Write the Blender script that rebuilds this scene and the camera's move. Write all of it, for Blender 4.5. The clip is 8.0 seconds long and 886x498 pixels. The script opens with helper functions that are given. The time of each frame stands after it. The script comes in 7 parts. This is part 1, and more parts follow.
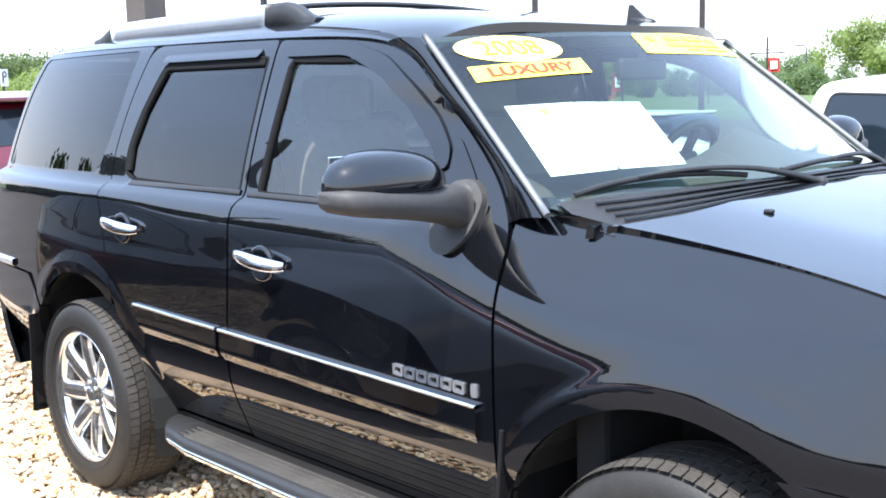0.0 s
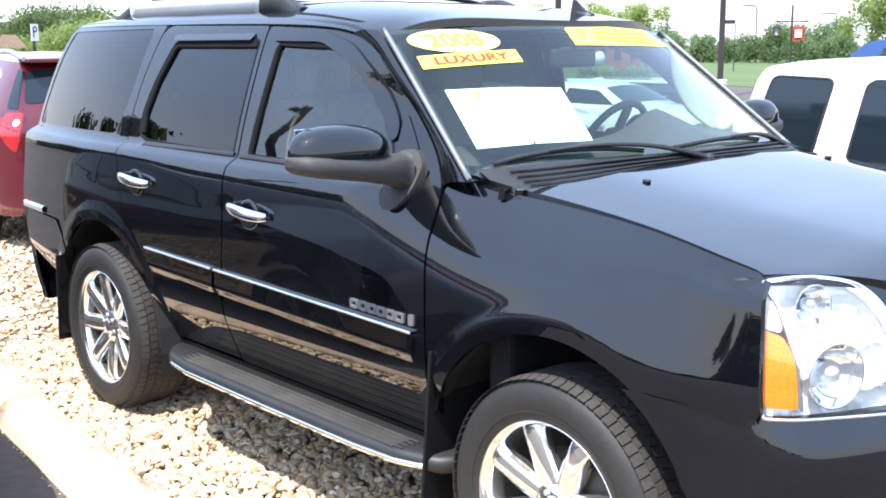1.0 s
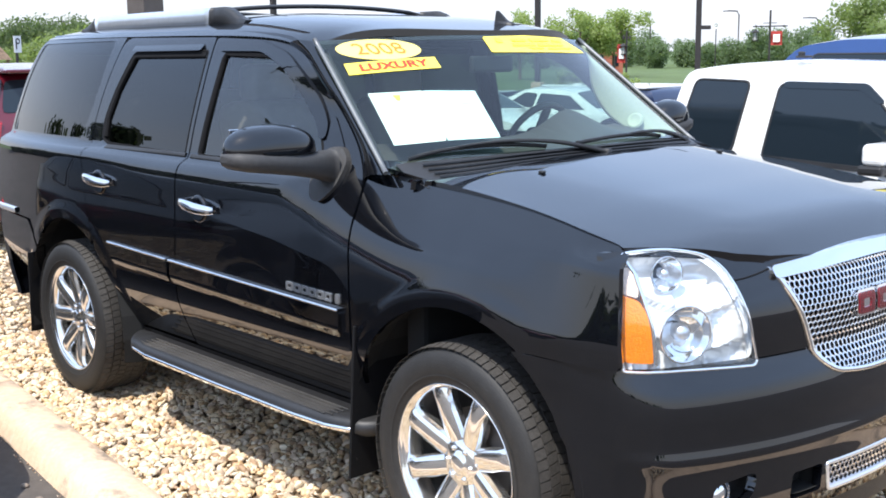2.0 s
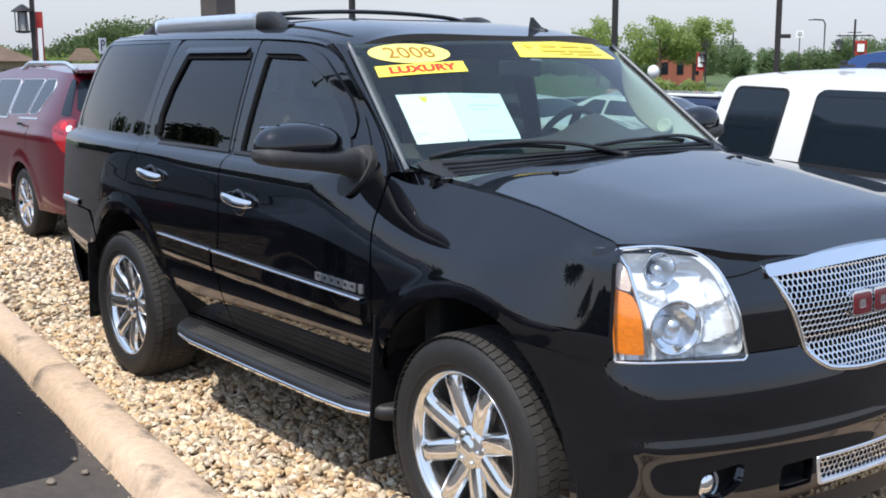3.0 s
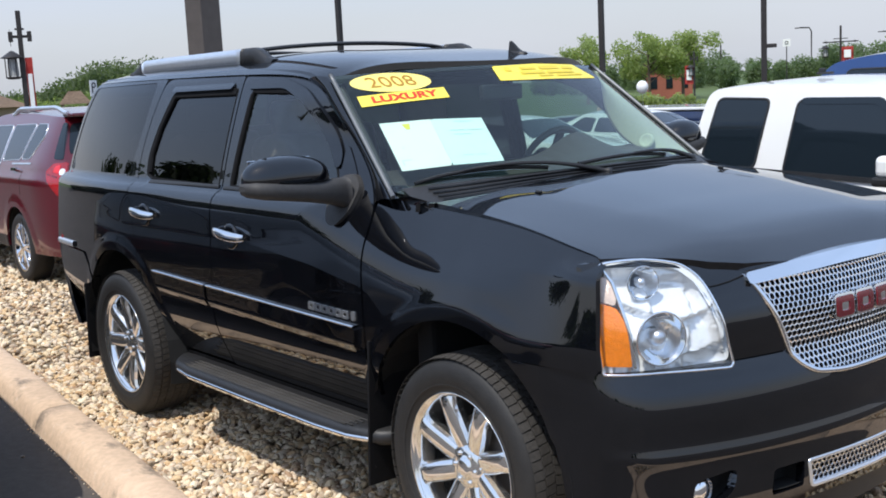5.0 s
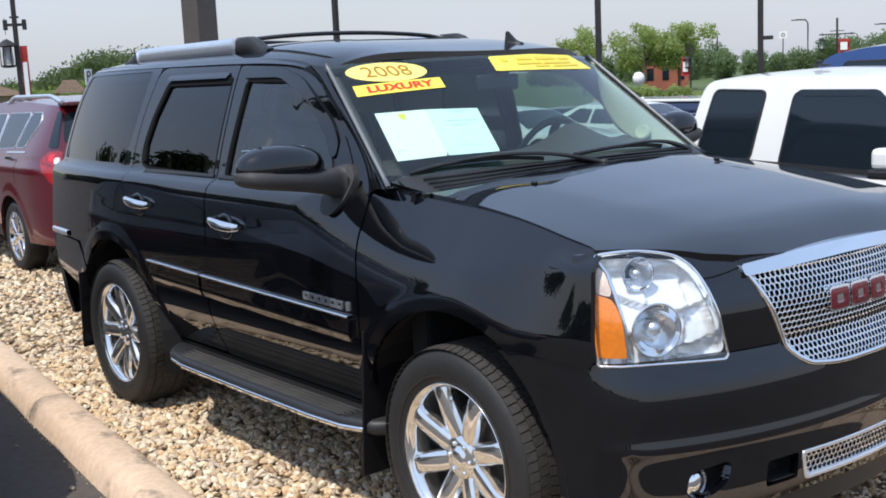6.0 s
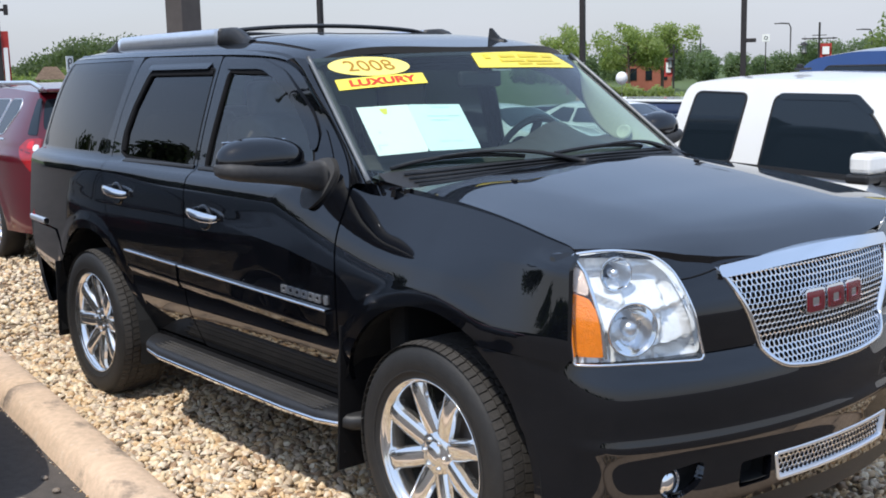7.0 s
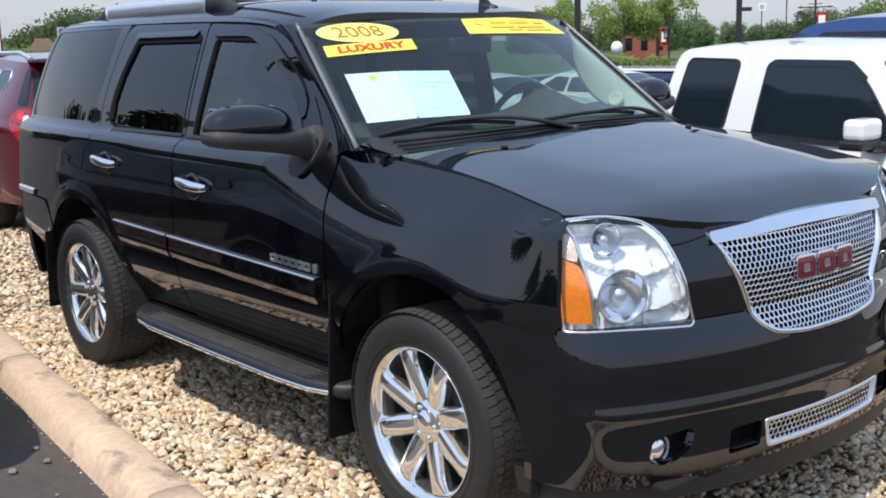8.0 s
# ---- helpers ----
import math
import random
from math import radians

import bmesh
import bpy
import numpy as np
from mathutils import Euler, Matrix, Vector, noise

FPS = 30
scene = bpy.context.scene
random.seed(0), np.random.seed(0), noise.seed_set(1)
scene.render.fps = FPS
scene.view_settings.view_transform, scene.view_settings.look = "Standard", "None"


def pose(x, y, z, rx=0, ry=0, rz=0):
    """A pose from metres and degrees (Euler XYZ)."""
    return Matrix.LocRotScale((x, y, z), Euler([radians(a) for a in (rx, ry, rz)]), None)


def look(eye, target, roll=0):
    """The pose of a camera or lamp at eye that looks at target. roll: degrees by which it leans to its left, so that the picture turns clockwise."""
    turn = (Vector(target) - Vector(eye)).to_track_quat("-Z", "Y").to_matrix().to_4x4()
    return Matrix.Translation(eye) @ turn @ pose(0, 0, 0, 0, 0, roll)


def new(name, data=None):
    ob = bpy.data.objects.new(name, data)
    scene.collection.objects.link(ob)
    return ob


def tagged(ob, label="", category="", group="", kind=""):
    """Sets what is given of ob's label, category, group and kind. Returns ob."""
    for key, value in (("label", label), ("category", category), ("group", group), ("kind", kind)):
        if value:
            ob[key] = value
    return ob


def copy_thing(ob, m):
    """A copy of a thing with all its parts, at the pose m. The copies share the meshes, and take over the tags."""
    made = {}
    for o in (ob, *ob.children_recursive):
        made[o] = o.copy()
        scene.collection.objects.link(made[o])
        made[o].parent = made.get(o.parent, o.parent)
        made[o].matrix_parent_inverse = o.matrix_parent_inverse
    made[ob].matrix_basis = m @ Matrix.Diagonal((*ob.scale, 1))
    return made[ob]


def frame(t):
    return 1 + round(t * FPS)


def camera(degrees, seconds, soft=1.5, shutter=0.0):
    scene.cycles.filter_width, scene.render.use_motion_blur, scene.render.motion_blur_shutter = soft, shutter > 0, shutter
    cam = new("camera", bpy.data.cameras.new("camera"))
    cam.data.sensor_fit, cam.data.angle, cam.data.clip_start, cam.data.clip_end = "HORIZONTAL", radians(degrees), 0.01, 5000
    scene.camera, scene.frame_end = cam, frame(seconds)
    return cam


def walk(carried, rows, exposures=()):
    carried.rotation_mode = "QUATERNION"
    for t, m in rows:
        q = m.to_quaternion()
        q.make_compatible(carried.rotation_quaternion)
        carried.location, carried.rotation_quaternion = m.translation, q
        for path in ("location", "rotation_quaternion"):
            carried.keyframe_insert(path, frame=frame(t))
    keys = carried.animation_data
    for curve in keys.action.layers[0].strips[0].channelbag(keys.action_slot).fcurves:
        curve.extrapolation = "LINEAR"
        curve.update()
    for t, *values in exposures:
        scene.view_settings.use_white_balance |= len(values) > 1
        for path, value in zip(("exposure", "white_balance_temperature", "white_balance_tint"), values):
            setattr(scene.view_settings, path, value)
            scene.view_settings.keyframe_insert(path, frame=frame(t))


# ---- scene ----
cam = camera(43.5, 8.0, 1.8)
PATH = [
    (0, (1.407, -2.948, 1.665), (-0.042, -1.6, 1.373), -1.4),
    (0.5, (1.704, -3.086, 1.732), (0.321, -1.703, 1.316), 0.3),
    (1, (2.076, -3.224, 1.75), (0.606, -1.917, 1.389), -0.2),
    (1.5, (2.346, -3.228, 1.746), (0.9, -1.893, 1.393), -1.3),
    (1.7, (2.444, -3.323, 1.747), (1.006, -1.98, 1.391), -1.0),
    (2.8, (2.797, -3.348, 1.753), (1.246, -2.124, 1.44), 0.3),
    (3, (2.852, -3.303, 1.741), (1.302, -2.084, 1.404), -0.1),
    (3.5, (2.905, -3.283, 1.744), (1.369, -2.038, 1.447), -2.2),
    (4, (2.907, -3.296, 1.746), (1.401, -2.022, 1.414), -2.1),
    (4.5, (2.929, -3.312, 1.747), (1.378, -2.082, 1.46), -3.0),
    (6, (2.921, -3.305, 1.744), (1.374, -2.076, 1.434), -2.6),
    (6.5, (2.924, -3.301, 1.744), (1.409, -2.031, 1.444), -1.6),
    (7, (2.923, -3.301, 1.745), (1.4, -2.046, 1.426), -1.3),
    (7.5, (2.923, -3.282, 1.731), (1.422, -2.009, 1.375), -1.6),
    (8, (2.918, -3.268, 1.726), (1.405, -2.013, 1.356), -1.5),
]

EXPOSURES = [(0.0, 1.72), (0.5, 1.62), (1.0, 1.46), (1.5, 1.16), (1.7, 1.02), (2.8, 0.4), (3.0, 0.25), (3.5, 0.12), (8.0, 0.12)]
walk(cam, [(t, look(eye, target, roll)) for t, eye, target, roll in PATH], EXPOSURES)

# ---- light: high sun from the kerb side, hazy sky with thin cloud ----
SUN_DIR = Vector((0.16, -0.46, 0.86)).normalized()
world = bpy.data.worlds.new("sky")
scene.world = world
world.use_nodes = True
wn, wl = world.node_tree.nodes, world.node_tree.links
wn.clear()
w_out = wn.new("ShaderNodeOutputWorld")
w_bg = wn.new("ShaderNodeBackground")
w_sky = wn.new("ShaderNodeTexSky")
w_sky.sky_type, w_sky.sun_disc = "NISHITA", False
w_sky.sun_elevation = math.asin(SUN_DIR.z)
w_sky.sun_rotation = math.atan2(SUN_DIR.x, SUN_DIR.y)
w_sky.dust_density, w_sky.air_density, w_sky.altitude = 2.5, 1.0, 200
w_tc = wn.new("ShaderNodeTexCoord")
w_map = wn.new("ShaderNodeMapping")
w_map.inputs["Scale"].default_value = (1.0, 1.0, 3.2)
w_noise = wn.new("ShaderNodeTexNoise")
w_noise.inputs["Scale"].default_value, w_noise.inputs["Detail"].default_value = 2.6, 6
w_ramp = wn.new("ShaderNodeValToRGB")
w_ramp.color_ramp.elements[0].position, w_ramp.color_ramp.elements[1].position = 0.42, 0.75
w_ramp.color_ramp.elements[0].color, w_ramp.color_ramp.elements[1].color = (0.72, 0.72, 0.72, 1), (0.94, 0.94, 0.94, 1)
w_mix = wn.new("ShaderNodeMixRGB")
w_sep = wn.new("ShaderNodeSeparateXYZ")
w_alt = wn.new("ShaderNodeMapRange")
w_alt.inputs["From Min"].default_value, w_alt.inputs["From Max"].default_value = 0.06, 0.30
w_veil = wn.new("ShaderNodeMixRGB")
w_veil.inputs["Color1"].default_value, w_veil.inputs["Color2"].default_value = (4.35, 4.6, 5.2, 1), (3.75, 5.0, 7.4, 1)
wl.new(w_tc.outputs["Generated"], w_sep.inputs[0])
wl.new(w_sep.outputs["Z"], w_alt.inputs["Value"])
wl.new(w_alt.outputs["Result"], w_veil.inputs["Fac"])
wl.new(w_veil.outputs["Color"], w_mix.inputs["Color2"])
wl.new(w_tc.outputs["Generated"], w_map.inputs["Vector"])
wl.new(w_map.outputs["Vector"], w_noise.inputs["Vector"])
wl.new(w_noise.outputs["Fac"], w_ramp.inputs["Fac"])
wl.new(w_ramp.outputs["Color"], w_mix.inputs["Fac"])
wl.new(w_sky.outputs["Color"], w_mix.inputs["Color1"])
wl.new(w_mix.outputs["Color"], w_bg.inputs["Color"])
w_bg.inputs["Strength"].default_value = 0.15
wl.new(w_bg.outputs["Background"], w_out.inputs["Surface"])
sun = new("sun", bpy.data.lights.new("sun", "SUN"))
sun.data.energy, sun.data.angle, sun.data.color = 3.7, radians(0.6), (1.0, 0.96, 0.90)
sun.matrix_world = look(SUN_DIR * 50, (0, 0, 0))

# ---- materials ----
def mat(name, color, rough=0.5, metal=0.0, coat=0.0, grain=0.0, grain_size=40.0, bump=0.0, bump_size=60.0, spread=0.0, spec=0.5):
    """Principled surface with two scales of tone change and a fine relief. grain: tone change; spread: per-piece change."""
    m = bpy.data.materials.new(name)
    m.use_nodes = True
    n, l = m.node_tree.nodes, m.node_tree.links
    b = n["Principled BSDF"]
    b.inputs["Base Color"].default_value = (*color, 1)
    b.inputs["Roughness"].default_value, b.inputs["Metallic"].default_value = rough, metal
    b.inputs["Coat Weight"].default_value, b.inputs["Coat Roughness"].default_value = coat, 0.015
    b.inputs["Specular IOR Level"].default_value = spec
    tc = n.new("ShaderNodeTexCoord")
    if grain or spread:
        fine, wide = n.new("ShaderNodeTexNoise"), n.new("ShaderNodeTexNoise")
        fine.inputs["Scale"].default_value, fine.inputs["Detail"].default_value = grain_size, 5
        wide.inputs["Scale"].default_value, wide.inputs["Detail"].default_value = grain_size * 0.06, 3
        both = n.new("ShaderNodeMath")
        both.operation = "ADD"
        l.new(tc.outputs["Object"], fine.inputs["Vector"])
        l.new(tc.outputs["Object"], wide.inputs["Vector"])
        l.new(fine.outputs["Fac"], both.inputs[0])
        l.new(wide.outputs["Fac"], both.inputs[1])
        rng = n.new("ShaderNodeMapRange")
        rng.inputs["From Min"].default_value, rng.inputs["From Max"].default_value = 0.65, 1.35
        rng.inputs["To Min"].default_value, rng.inputs["To Max"].default_value = 1 - grain, 1 + grain
        l.new(both.outputs[0], rng.inputs["Value"])
        mul = n.new("ShaderNodeVectorMath")
        mul.operation = "SCALE"
        mul.inputs[0].default_value = color
        l.new(rng.outputs["Result"], mul.inputs["Scale"])
        last = mul.outputs["Vector"]
        l.new(last, b.inputs["Base Color"])
    if bump:
        nz, bp = n.new("ShaderNodeTexNoise"), n.new("ShaderNodeBump")
        nz.inputs["Scale"].default_value, nz.inputs["Detail"].default_value = bump_size, 6
        bp.inputs["Strength"].default_value, bp.inputs["Distance"].default_value = bump, 0.01
        l.new(tc.outputs["Object"], nz.inputs["Vector"])
        l.new(nz.outputs["Fac"], bp.inputs["Height"])
        l.new(bp.outputs["Normal"], b.inputs["Normal"])
    return m


def stained(m, color, scale, lo, hi, amount=0.8, stretch=(1, 1, 1)):
    """Lays blotches of grime with their own ragged shapes over a surface's colour."""
    n, l = m.node_tree.nodes, m.node_tree.links
    b = n["Principled BSDF"]
    old = b.inputs["Base Color"].links[0].from_socket
    tc, mp, nz, rng, mul, mx = (n.new(k) for k in ("ShaderNodeTexCoord", "ShaderNodeMapping", "ShaderNodeTexNoise", "ShaderNodeMapRange", "ShaderNodeMath", "ShaderNodeMixRGB"))
    mp.inputs["Scale"].default_value = stretch
    nz.inputs["Scale"].default_value, nz.inputs["Detail"].default_value, nz.inputs["Roughness"].default_value = scale, 8, 0.65
    rng.inputs["From Min"].default_value, rng.inputs["From Max"].default_value = lo, hi
    mul.operation = "MULTIPLY"
    mul.inputs[1].default_value = amount
    mx.inputs["Color2"].default_value = (*color, 1)
    l.new(tc.outputs["Object"], mp.inputs["Vector"])
    l.new(mp.outputs["Vector"], nz.inputs["Vector"])
    l.new(nz.outputs["Fac"], rng.inputs["Value"])
    l.new(rng.outputs["Result"], mul.inputs[0])
    l.new(mul.outputs[0], mx.inputs["Fac"])
    l.new(old, mx.inputs["Color1"])
    l.new(mx.outputs["Color"], b.inputs["Base Color"])
    return m


def glass(name, tint, ior=1.5, gloss_rough=0.0, gain=1.8):
    """Thin tinted glass: clear tinted light through it and a mirror that follows Fresnel."""
    m = bpy.data.materials.new(name)
    m.use_nodes = True
    n, l = m.node_tree.nodes, m.node_tree.links
    n.clear()
    out, mix, tr, gl, fr, pw, ma = (n.new(k) for k in ("ShaderNodeOutputMaterial", "ShaderNodeMixShader", "ShaderNodeBsdfTransparent", "ShaderNodeBsdfGlossy", "ShaderNodeLayerWeight", "ShaderNodeMath", "ShaderNodeMath"))
    tr.inputs["Color"].default_value = (*tint, 1)
    gl.inputs["Roughness"].default_value = gloss_rough
    f0 = ((ior - 1) / (ior + 1)) ** 2 * gain
    pw.operation, ma.operation = "POWER", "MULTIPLY_ADD"
    fr.inputs["Blend"].default_value = 0.5
    pw.inputs[1].default_value = 4.6
    ma.inputs[1].default_value, ma.inputs[2].default_value = 1 - f0, f0
    l.new(fr.outputs["Facing"], pw.inputs[0])
    l.new(pw.outputs[0], ma.inputs[0])
    l.new(ma.outputs[0], mix.inputs[0])
    l.new(tr.outputs[0], mix.inputs[1])
    l.new(gl.outputs[0], mix.inputs[2])
    l.new(mix.outputs[0], out.inputs[0])
    return m


def stones_mat(name, tones, rough=0.75):
    """Stones of mixed tones, one tone per stone, with speckle."""
    m = bpy.data.materials.new(name)
    m.use_nodes = True
    n, l = m.node_tree.nodes, m.node_tree.links
    b = n["Principled BSDF"]
    b.inputs["Roughness"].default_value = rough
    geo, ramp, tc, nz, mx, bp = (n.new(k) for k in ("ShaderNodeNewGeometry", "ShaderNodeValToRGB", "ShaderNodeTexCoord", "ShaderNodeTexNoise", "ShaderNodeMixRGB", "ShaderNodeBump"))
    ramp.color_ramp.interpolation = "CONSTANT"
    els = ramp.color_ramp.elements
    while len(els) < len(tones):
        els.new(0.5)
    for i, c in enumerate(tones):
        els[i].position, els[i].color = i / len(tones), (*c, 1)
    l.new(geo.outputs["Random Per Island"], ramp.inputs["Fac"])
    nz.inputs["Scale"].default_value, nz.inputs["Detail"].default_value = 55, 6
    l.new(tc.outputs["Object"], nz.inputs["Vector"])
    mx.blend_type = "SOFT_LIGHT"
    mx.inputs["Fac"].default_value = 0.55
    l.new(ramp.outputs["Color"], mx.inputs["Color1"])
    l.new(nz.outputs["Fac"], mx.inputs["Color2"])
    l.new(mx.outputs["Color"], b.inputs["Base Color"])
    bp.inputs["Strength"].default_value, bp.inputs["Distance"].default_value = 0.35, 0.01
    l.new(nz.outputs["Fac"], bp.inputs["Height"])
    l.new(bp.outputs["Normal"], b.inputs["Normal"])
    return m


def leaf_surface(name, color):
    """Leaves: matt, part of the light comes through."""
    m = mat(name, color, 0.7, grain=0.4, grain_size=1.5)
    n, l = m.node_tree.nodes, m.node_tree.links
    b, out = n["Principled BSDF"], n["Material Output"]
    tr, mix = n.new("ShaderNodeBsdfTranslucent"), n.new("ShaderNodeMixShader")
    tr.inputs["Color"].default_value = (color[0] * 1.8, color[1] * 1.8, color[2] * 1.1, 1)
    mix.inputs[0].default_value = 0.5
    l.new(b.outputs[0], mix.inputs[1])
    l.new(tr.outputs[0], mix.inputs[2])
    l.new(mix.outputs[0], out.inputs[0])
    return m


LEAF = leaf_surface("leaf_green", (0.175, 0.225, 0.085))
LEAF_DARK = leaf_surface("leaf_dark_green", (0.085, 0.12, 0.05))
# leaf green darkened to shade, for trees mirrored dark in the paint
LEAF_SHADE = leaf_surface("leaf_shaded_green", (0.028, 0.042, 0.018))
# distance haze mixed into the leaf colour of the far belts
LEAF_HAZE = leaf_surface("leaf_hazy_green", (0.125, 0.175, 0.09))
LEAF_LIGHT = leaf_surface("leaf_light_green", (0.235, 0.29, 0.11))
PAINT = mat("black_paint", (0.0022, 0.0026, 0.004), 0.5, 0.0, 1.0, grain=0.25, grain_size=5, spec=0.02)
PAINT.node_tree.nodes["Principled BSDF"].inputs["Coat IOR"].default_value = 1.66
CHROME = mat("chrome", (0.82, 0.83, 0.85), 0.06, 1.0, bump=0.015, bump_size=9)
SATIN = mat("satin_aluminium", (0.78, 0.82, 0.88), 0.34, 0.85, grain=0.06, grain_size=30)
TRIM_GREY = mat("grey_metal_trim", (0.17, 0.175, 0.18), 0.45, 0.5, grain=0.1, grain_size=40)
SEAL = mat("black_rubber_seal", (0.006, 0.006, 0.007), 0.85, grain=0.3, grain_size=60, spec=0.2)
PLASTIC = mat("black_plastic", (0.016, 0.016, 0.017), 0.5, grain=0.3, grain_size=60, bump=0.1, bump_size=400)
GREY_PLASTIC = mat("grained_dark_plastic", (0.035, 0.034, 0.034), 0.62, grain=0.3, grain_size=50, bump=0.15, bump_size=500)
BADGE_METAL = mat("badge_metal", (0.72, 0.73, 0.75), 0.3, 0.9, grain=0.05, grain_size=40)
PEBBLE = mat("grey_pebble", (0.24, 0.195, 0.155), 0.85, grain=0.3, grain_size=60, bump=0.4, bump_size=120)
WHEEL_CHROME = mat("wheel_chrome", (0.86, 0.86, 0.85), 0.10, 0.95, bump=0.02, bump_size=12)
TREAD = mat("gritty_tread", (0.042, 0.038, 0.034), 0.75, grain=0.45, grain_size=90, bump=0.5, bump_size=300)
RUBBER = mat("tyre_rubber", (0.016, 0.015, 0.014), 0.62, grain=0.35, grain_size=30, bump=0.15, bump_size=160)
# black of liners and seams; in openings it stands for shade
VOID = mat("liner_and_shade_black", (0.006, 0.006, 0.006), 0.9, grain=0.3, grain_size=20)
GLASS_FRONT = glass("windscreen_glass", (0.66, 0.84, 0.77), gain=1.9)
GLASS_DOOR = glass("lightly_tinted_glass", (0.48, 0.56, 0.53), gain=2.9)
GLASS_DARK = glass("privacy_glass", (0.035, 0.04, 0.042), gain=1.8)
LENS = glass("clear_lamp_lens", (0.93, 0.95, 0.96), 1.45)
AMBER = mat("amber_reflector", (1.0, 0.26, 0.009), 0.14, 0.0, 1.0, grain=0.15, grain_size=60, bump=0.3, bump_size=160)
AMBER_PALE = mat("pale_side_reflector", (0.8, 0.62, 0.5), 0.2, 0.3, 1.0, grain=0.15, grain_size=80, bump=0.3, bump_size=200)
REFLECTOR = mat("lamp_reflector", (0.95, 0.96, 0.97), 0.07, 1.0, bump=0.05, bump_size=30)
LAMP_HOUSING = mat("lamp_housing", (0.97, 0.98, 0.98), 0.12, 0.35, bump=0.5, bump_size=26)
RED_LENS = mat("red_lamp_lens", (0.34, 0.005, 0.010), 0.14, 0.0, 1.0, grain=0.4, grain_size=60, bump=0.25, bump_size=120)
LENS_RED = mat("bright_red_lens", (0.75, 0.012, 0.02), 0.1, 0.0, 1.0, grain=0.3, grain_size=90, bump=0.3, bump_size=160)
BADGE_RED = mat("badge_red", (0.13, 0.008, 0.014), 0.25, 0.0, 0.6, grain=0.1)
YELLOW = mat("yellow_vinyl", (0.88, 0.72, 0.09), 0.45, grain=0.05, grain_size=30)
YELLOW_PALE = mat("pale_yellow_vinyl", (0.88, 0.74, 0.2), 0.45, grain=0.05, grain_size=30)
SIGN_RED = mat("red_ink", (0.60, 0.045, 0.012), 0.5, grain=0.05)
INK_GOLD = mat("gold_ink", (0.40, 0.20, 0.015), 0.5, grain=0.05)
INK_FAINT = mat("worn_gold_ink", (0.76, 0.58, 0.05), 0.5, grain=0.1)
PAPER_WHITE = mat("white_paper", (0.88, 0.89, 0.87), 0.7, grain=0.03)
PAPER_BLUE = mat("pale_blue_paper", (0.76, 0.87, 0.88), 0.7, grain=0.03)
INK_GREY = mat("grey_ink", (0.58, 0.68, 0.68), 0.7, grain=0.05)
LEATHER = mat("dark_leather", (0.05, 0.047, 0.045), 0.5, grain=0.25, grain_size=30, bump=0.1, bump_size=150)
LEATHER_TAN = mat("tan_trim", (0.2, 0.165, 0.14), 0.55, grain=0.2, grain_size=30)
DASH = mat("dashboard_plastic", (0.05, 0.045, 0.042), 0.6, grain=0.2, grain_size=40, bump=0.1, bump_size=300)
HEADLINER = mat("pale_pillar_trim", (0.46, 0.49, 0.37), 0.85, grain=0.08, grain_size=80)
RED_PAINT = mat("red_paint", (0.10, 0.003, 0.011), 0.3, 0.15, 1.0, grain=0.15, grain_size=4)
WHITE_PAINT = mat("white_paint", (0.86, 0.86, 0.84), 0.3, 0.0, 0.9, grain=0.03, grain_size=4)
BLUE_PAINT = mat("blue_paint", (0.010, 0.045, 0.17), 0.3, 0.1, 1.0, grain=0.15, grain_size=4)
NAVY_PAINT = mat("navy_paint", (0.008, 0.018, 0.06), 0.3, 0.1, 1.0, grain=0.15, grain_size=4)
CONCRETE = mat("kerb_concrete", (0.60, 0.435, 0.30), 0.88, grain=0.2, grain_size=26, bump=0.35, bump_size=70)
stained(CONCRETE, (0.10, 0.085, 0.072), 3.2, 0.56, 0.68, 0.75, (0.8, 1.6, 1.0))
stained(CONCRETE, (0.70, 0.58, 0.46), 14.0, 0.60, 0.70, 0.5)
ASPHALT = mat("asphalt", (0.078, 0.066, 0.057), 0.9, grain=0.28, grain_size=22, bump=0.5, bump_size=180)
GRAVEL_BED = mat("gravel_bed", (0.2, 0.145, 0.09), 0.9, grain=0.5, grain_size=26, bump=0.9, bump_size=42)
GRASS = mat("grass", (0.075, 0.11, 0.03), 0.9, grain=0.35, grain_size=6, bump=0.5, bump_size=60)
BARK = mat("bark", (0.11, 0.085, 0.06), 0.9, grain=0.3, grain_size=12, bump=0.6, bump_size=40)
POLE_DARK = mat("dark_bronze_pole", (0.035, 0.031, 0.03), 0.5, 0.3, grain=0.2, grain_size=8)
POLE_BIG = mat("brown_square_pole", (0.10, 0.085, 0.075), 0.55, 0.2, grain=0.2, grain_size=8)
LANTERN_GLASS = mat("frosted_lantern_glass", (0.35, 0.35, 0.34), 0.3, grain=0.2, grain_size=20)
SIGN_WHITE = mat("white_sign", (0.8, 0.8, 0.78), 0.5, grain=0.05)
BANNER_RED = mat("red_banner", (0.55, 0.06, 0.05), 0.7, grain=0.1)
BRICK_WALL = mat("red_brick", (0.3, 0.10, 0.065), 0.9, grain=0.25, grain_size=12, bump=0.3)
ROOF_BROWN = mat("brown_shingle", (0.29, 0.205, 0.145), 0.9, grain=0.3, grain_size=8, bump=0.4, bump_size=20)
TIMBER = mat("weathered_timber", (0.24, 0.17, 0.11), 0.85, grain=0.3, grain_size=10)
GLASS_CAR = mat("dark_car_glass", (0.010, 0.016, 0.022), 0.04, 0.0, 0.25, spec=0.4)
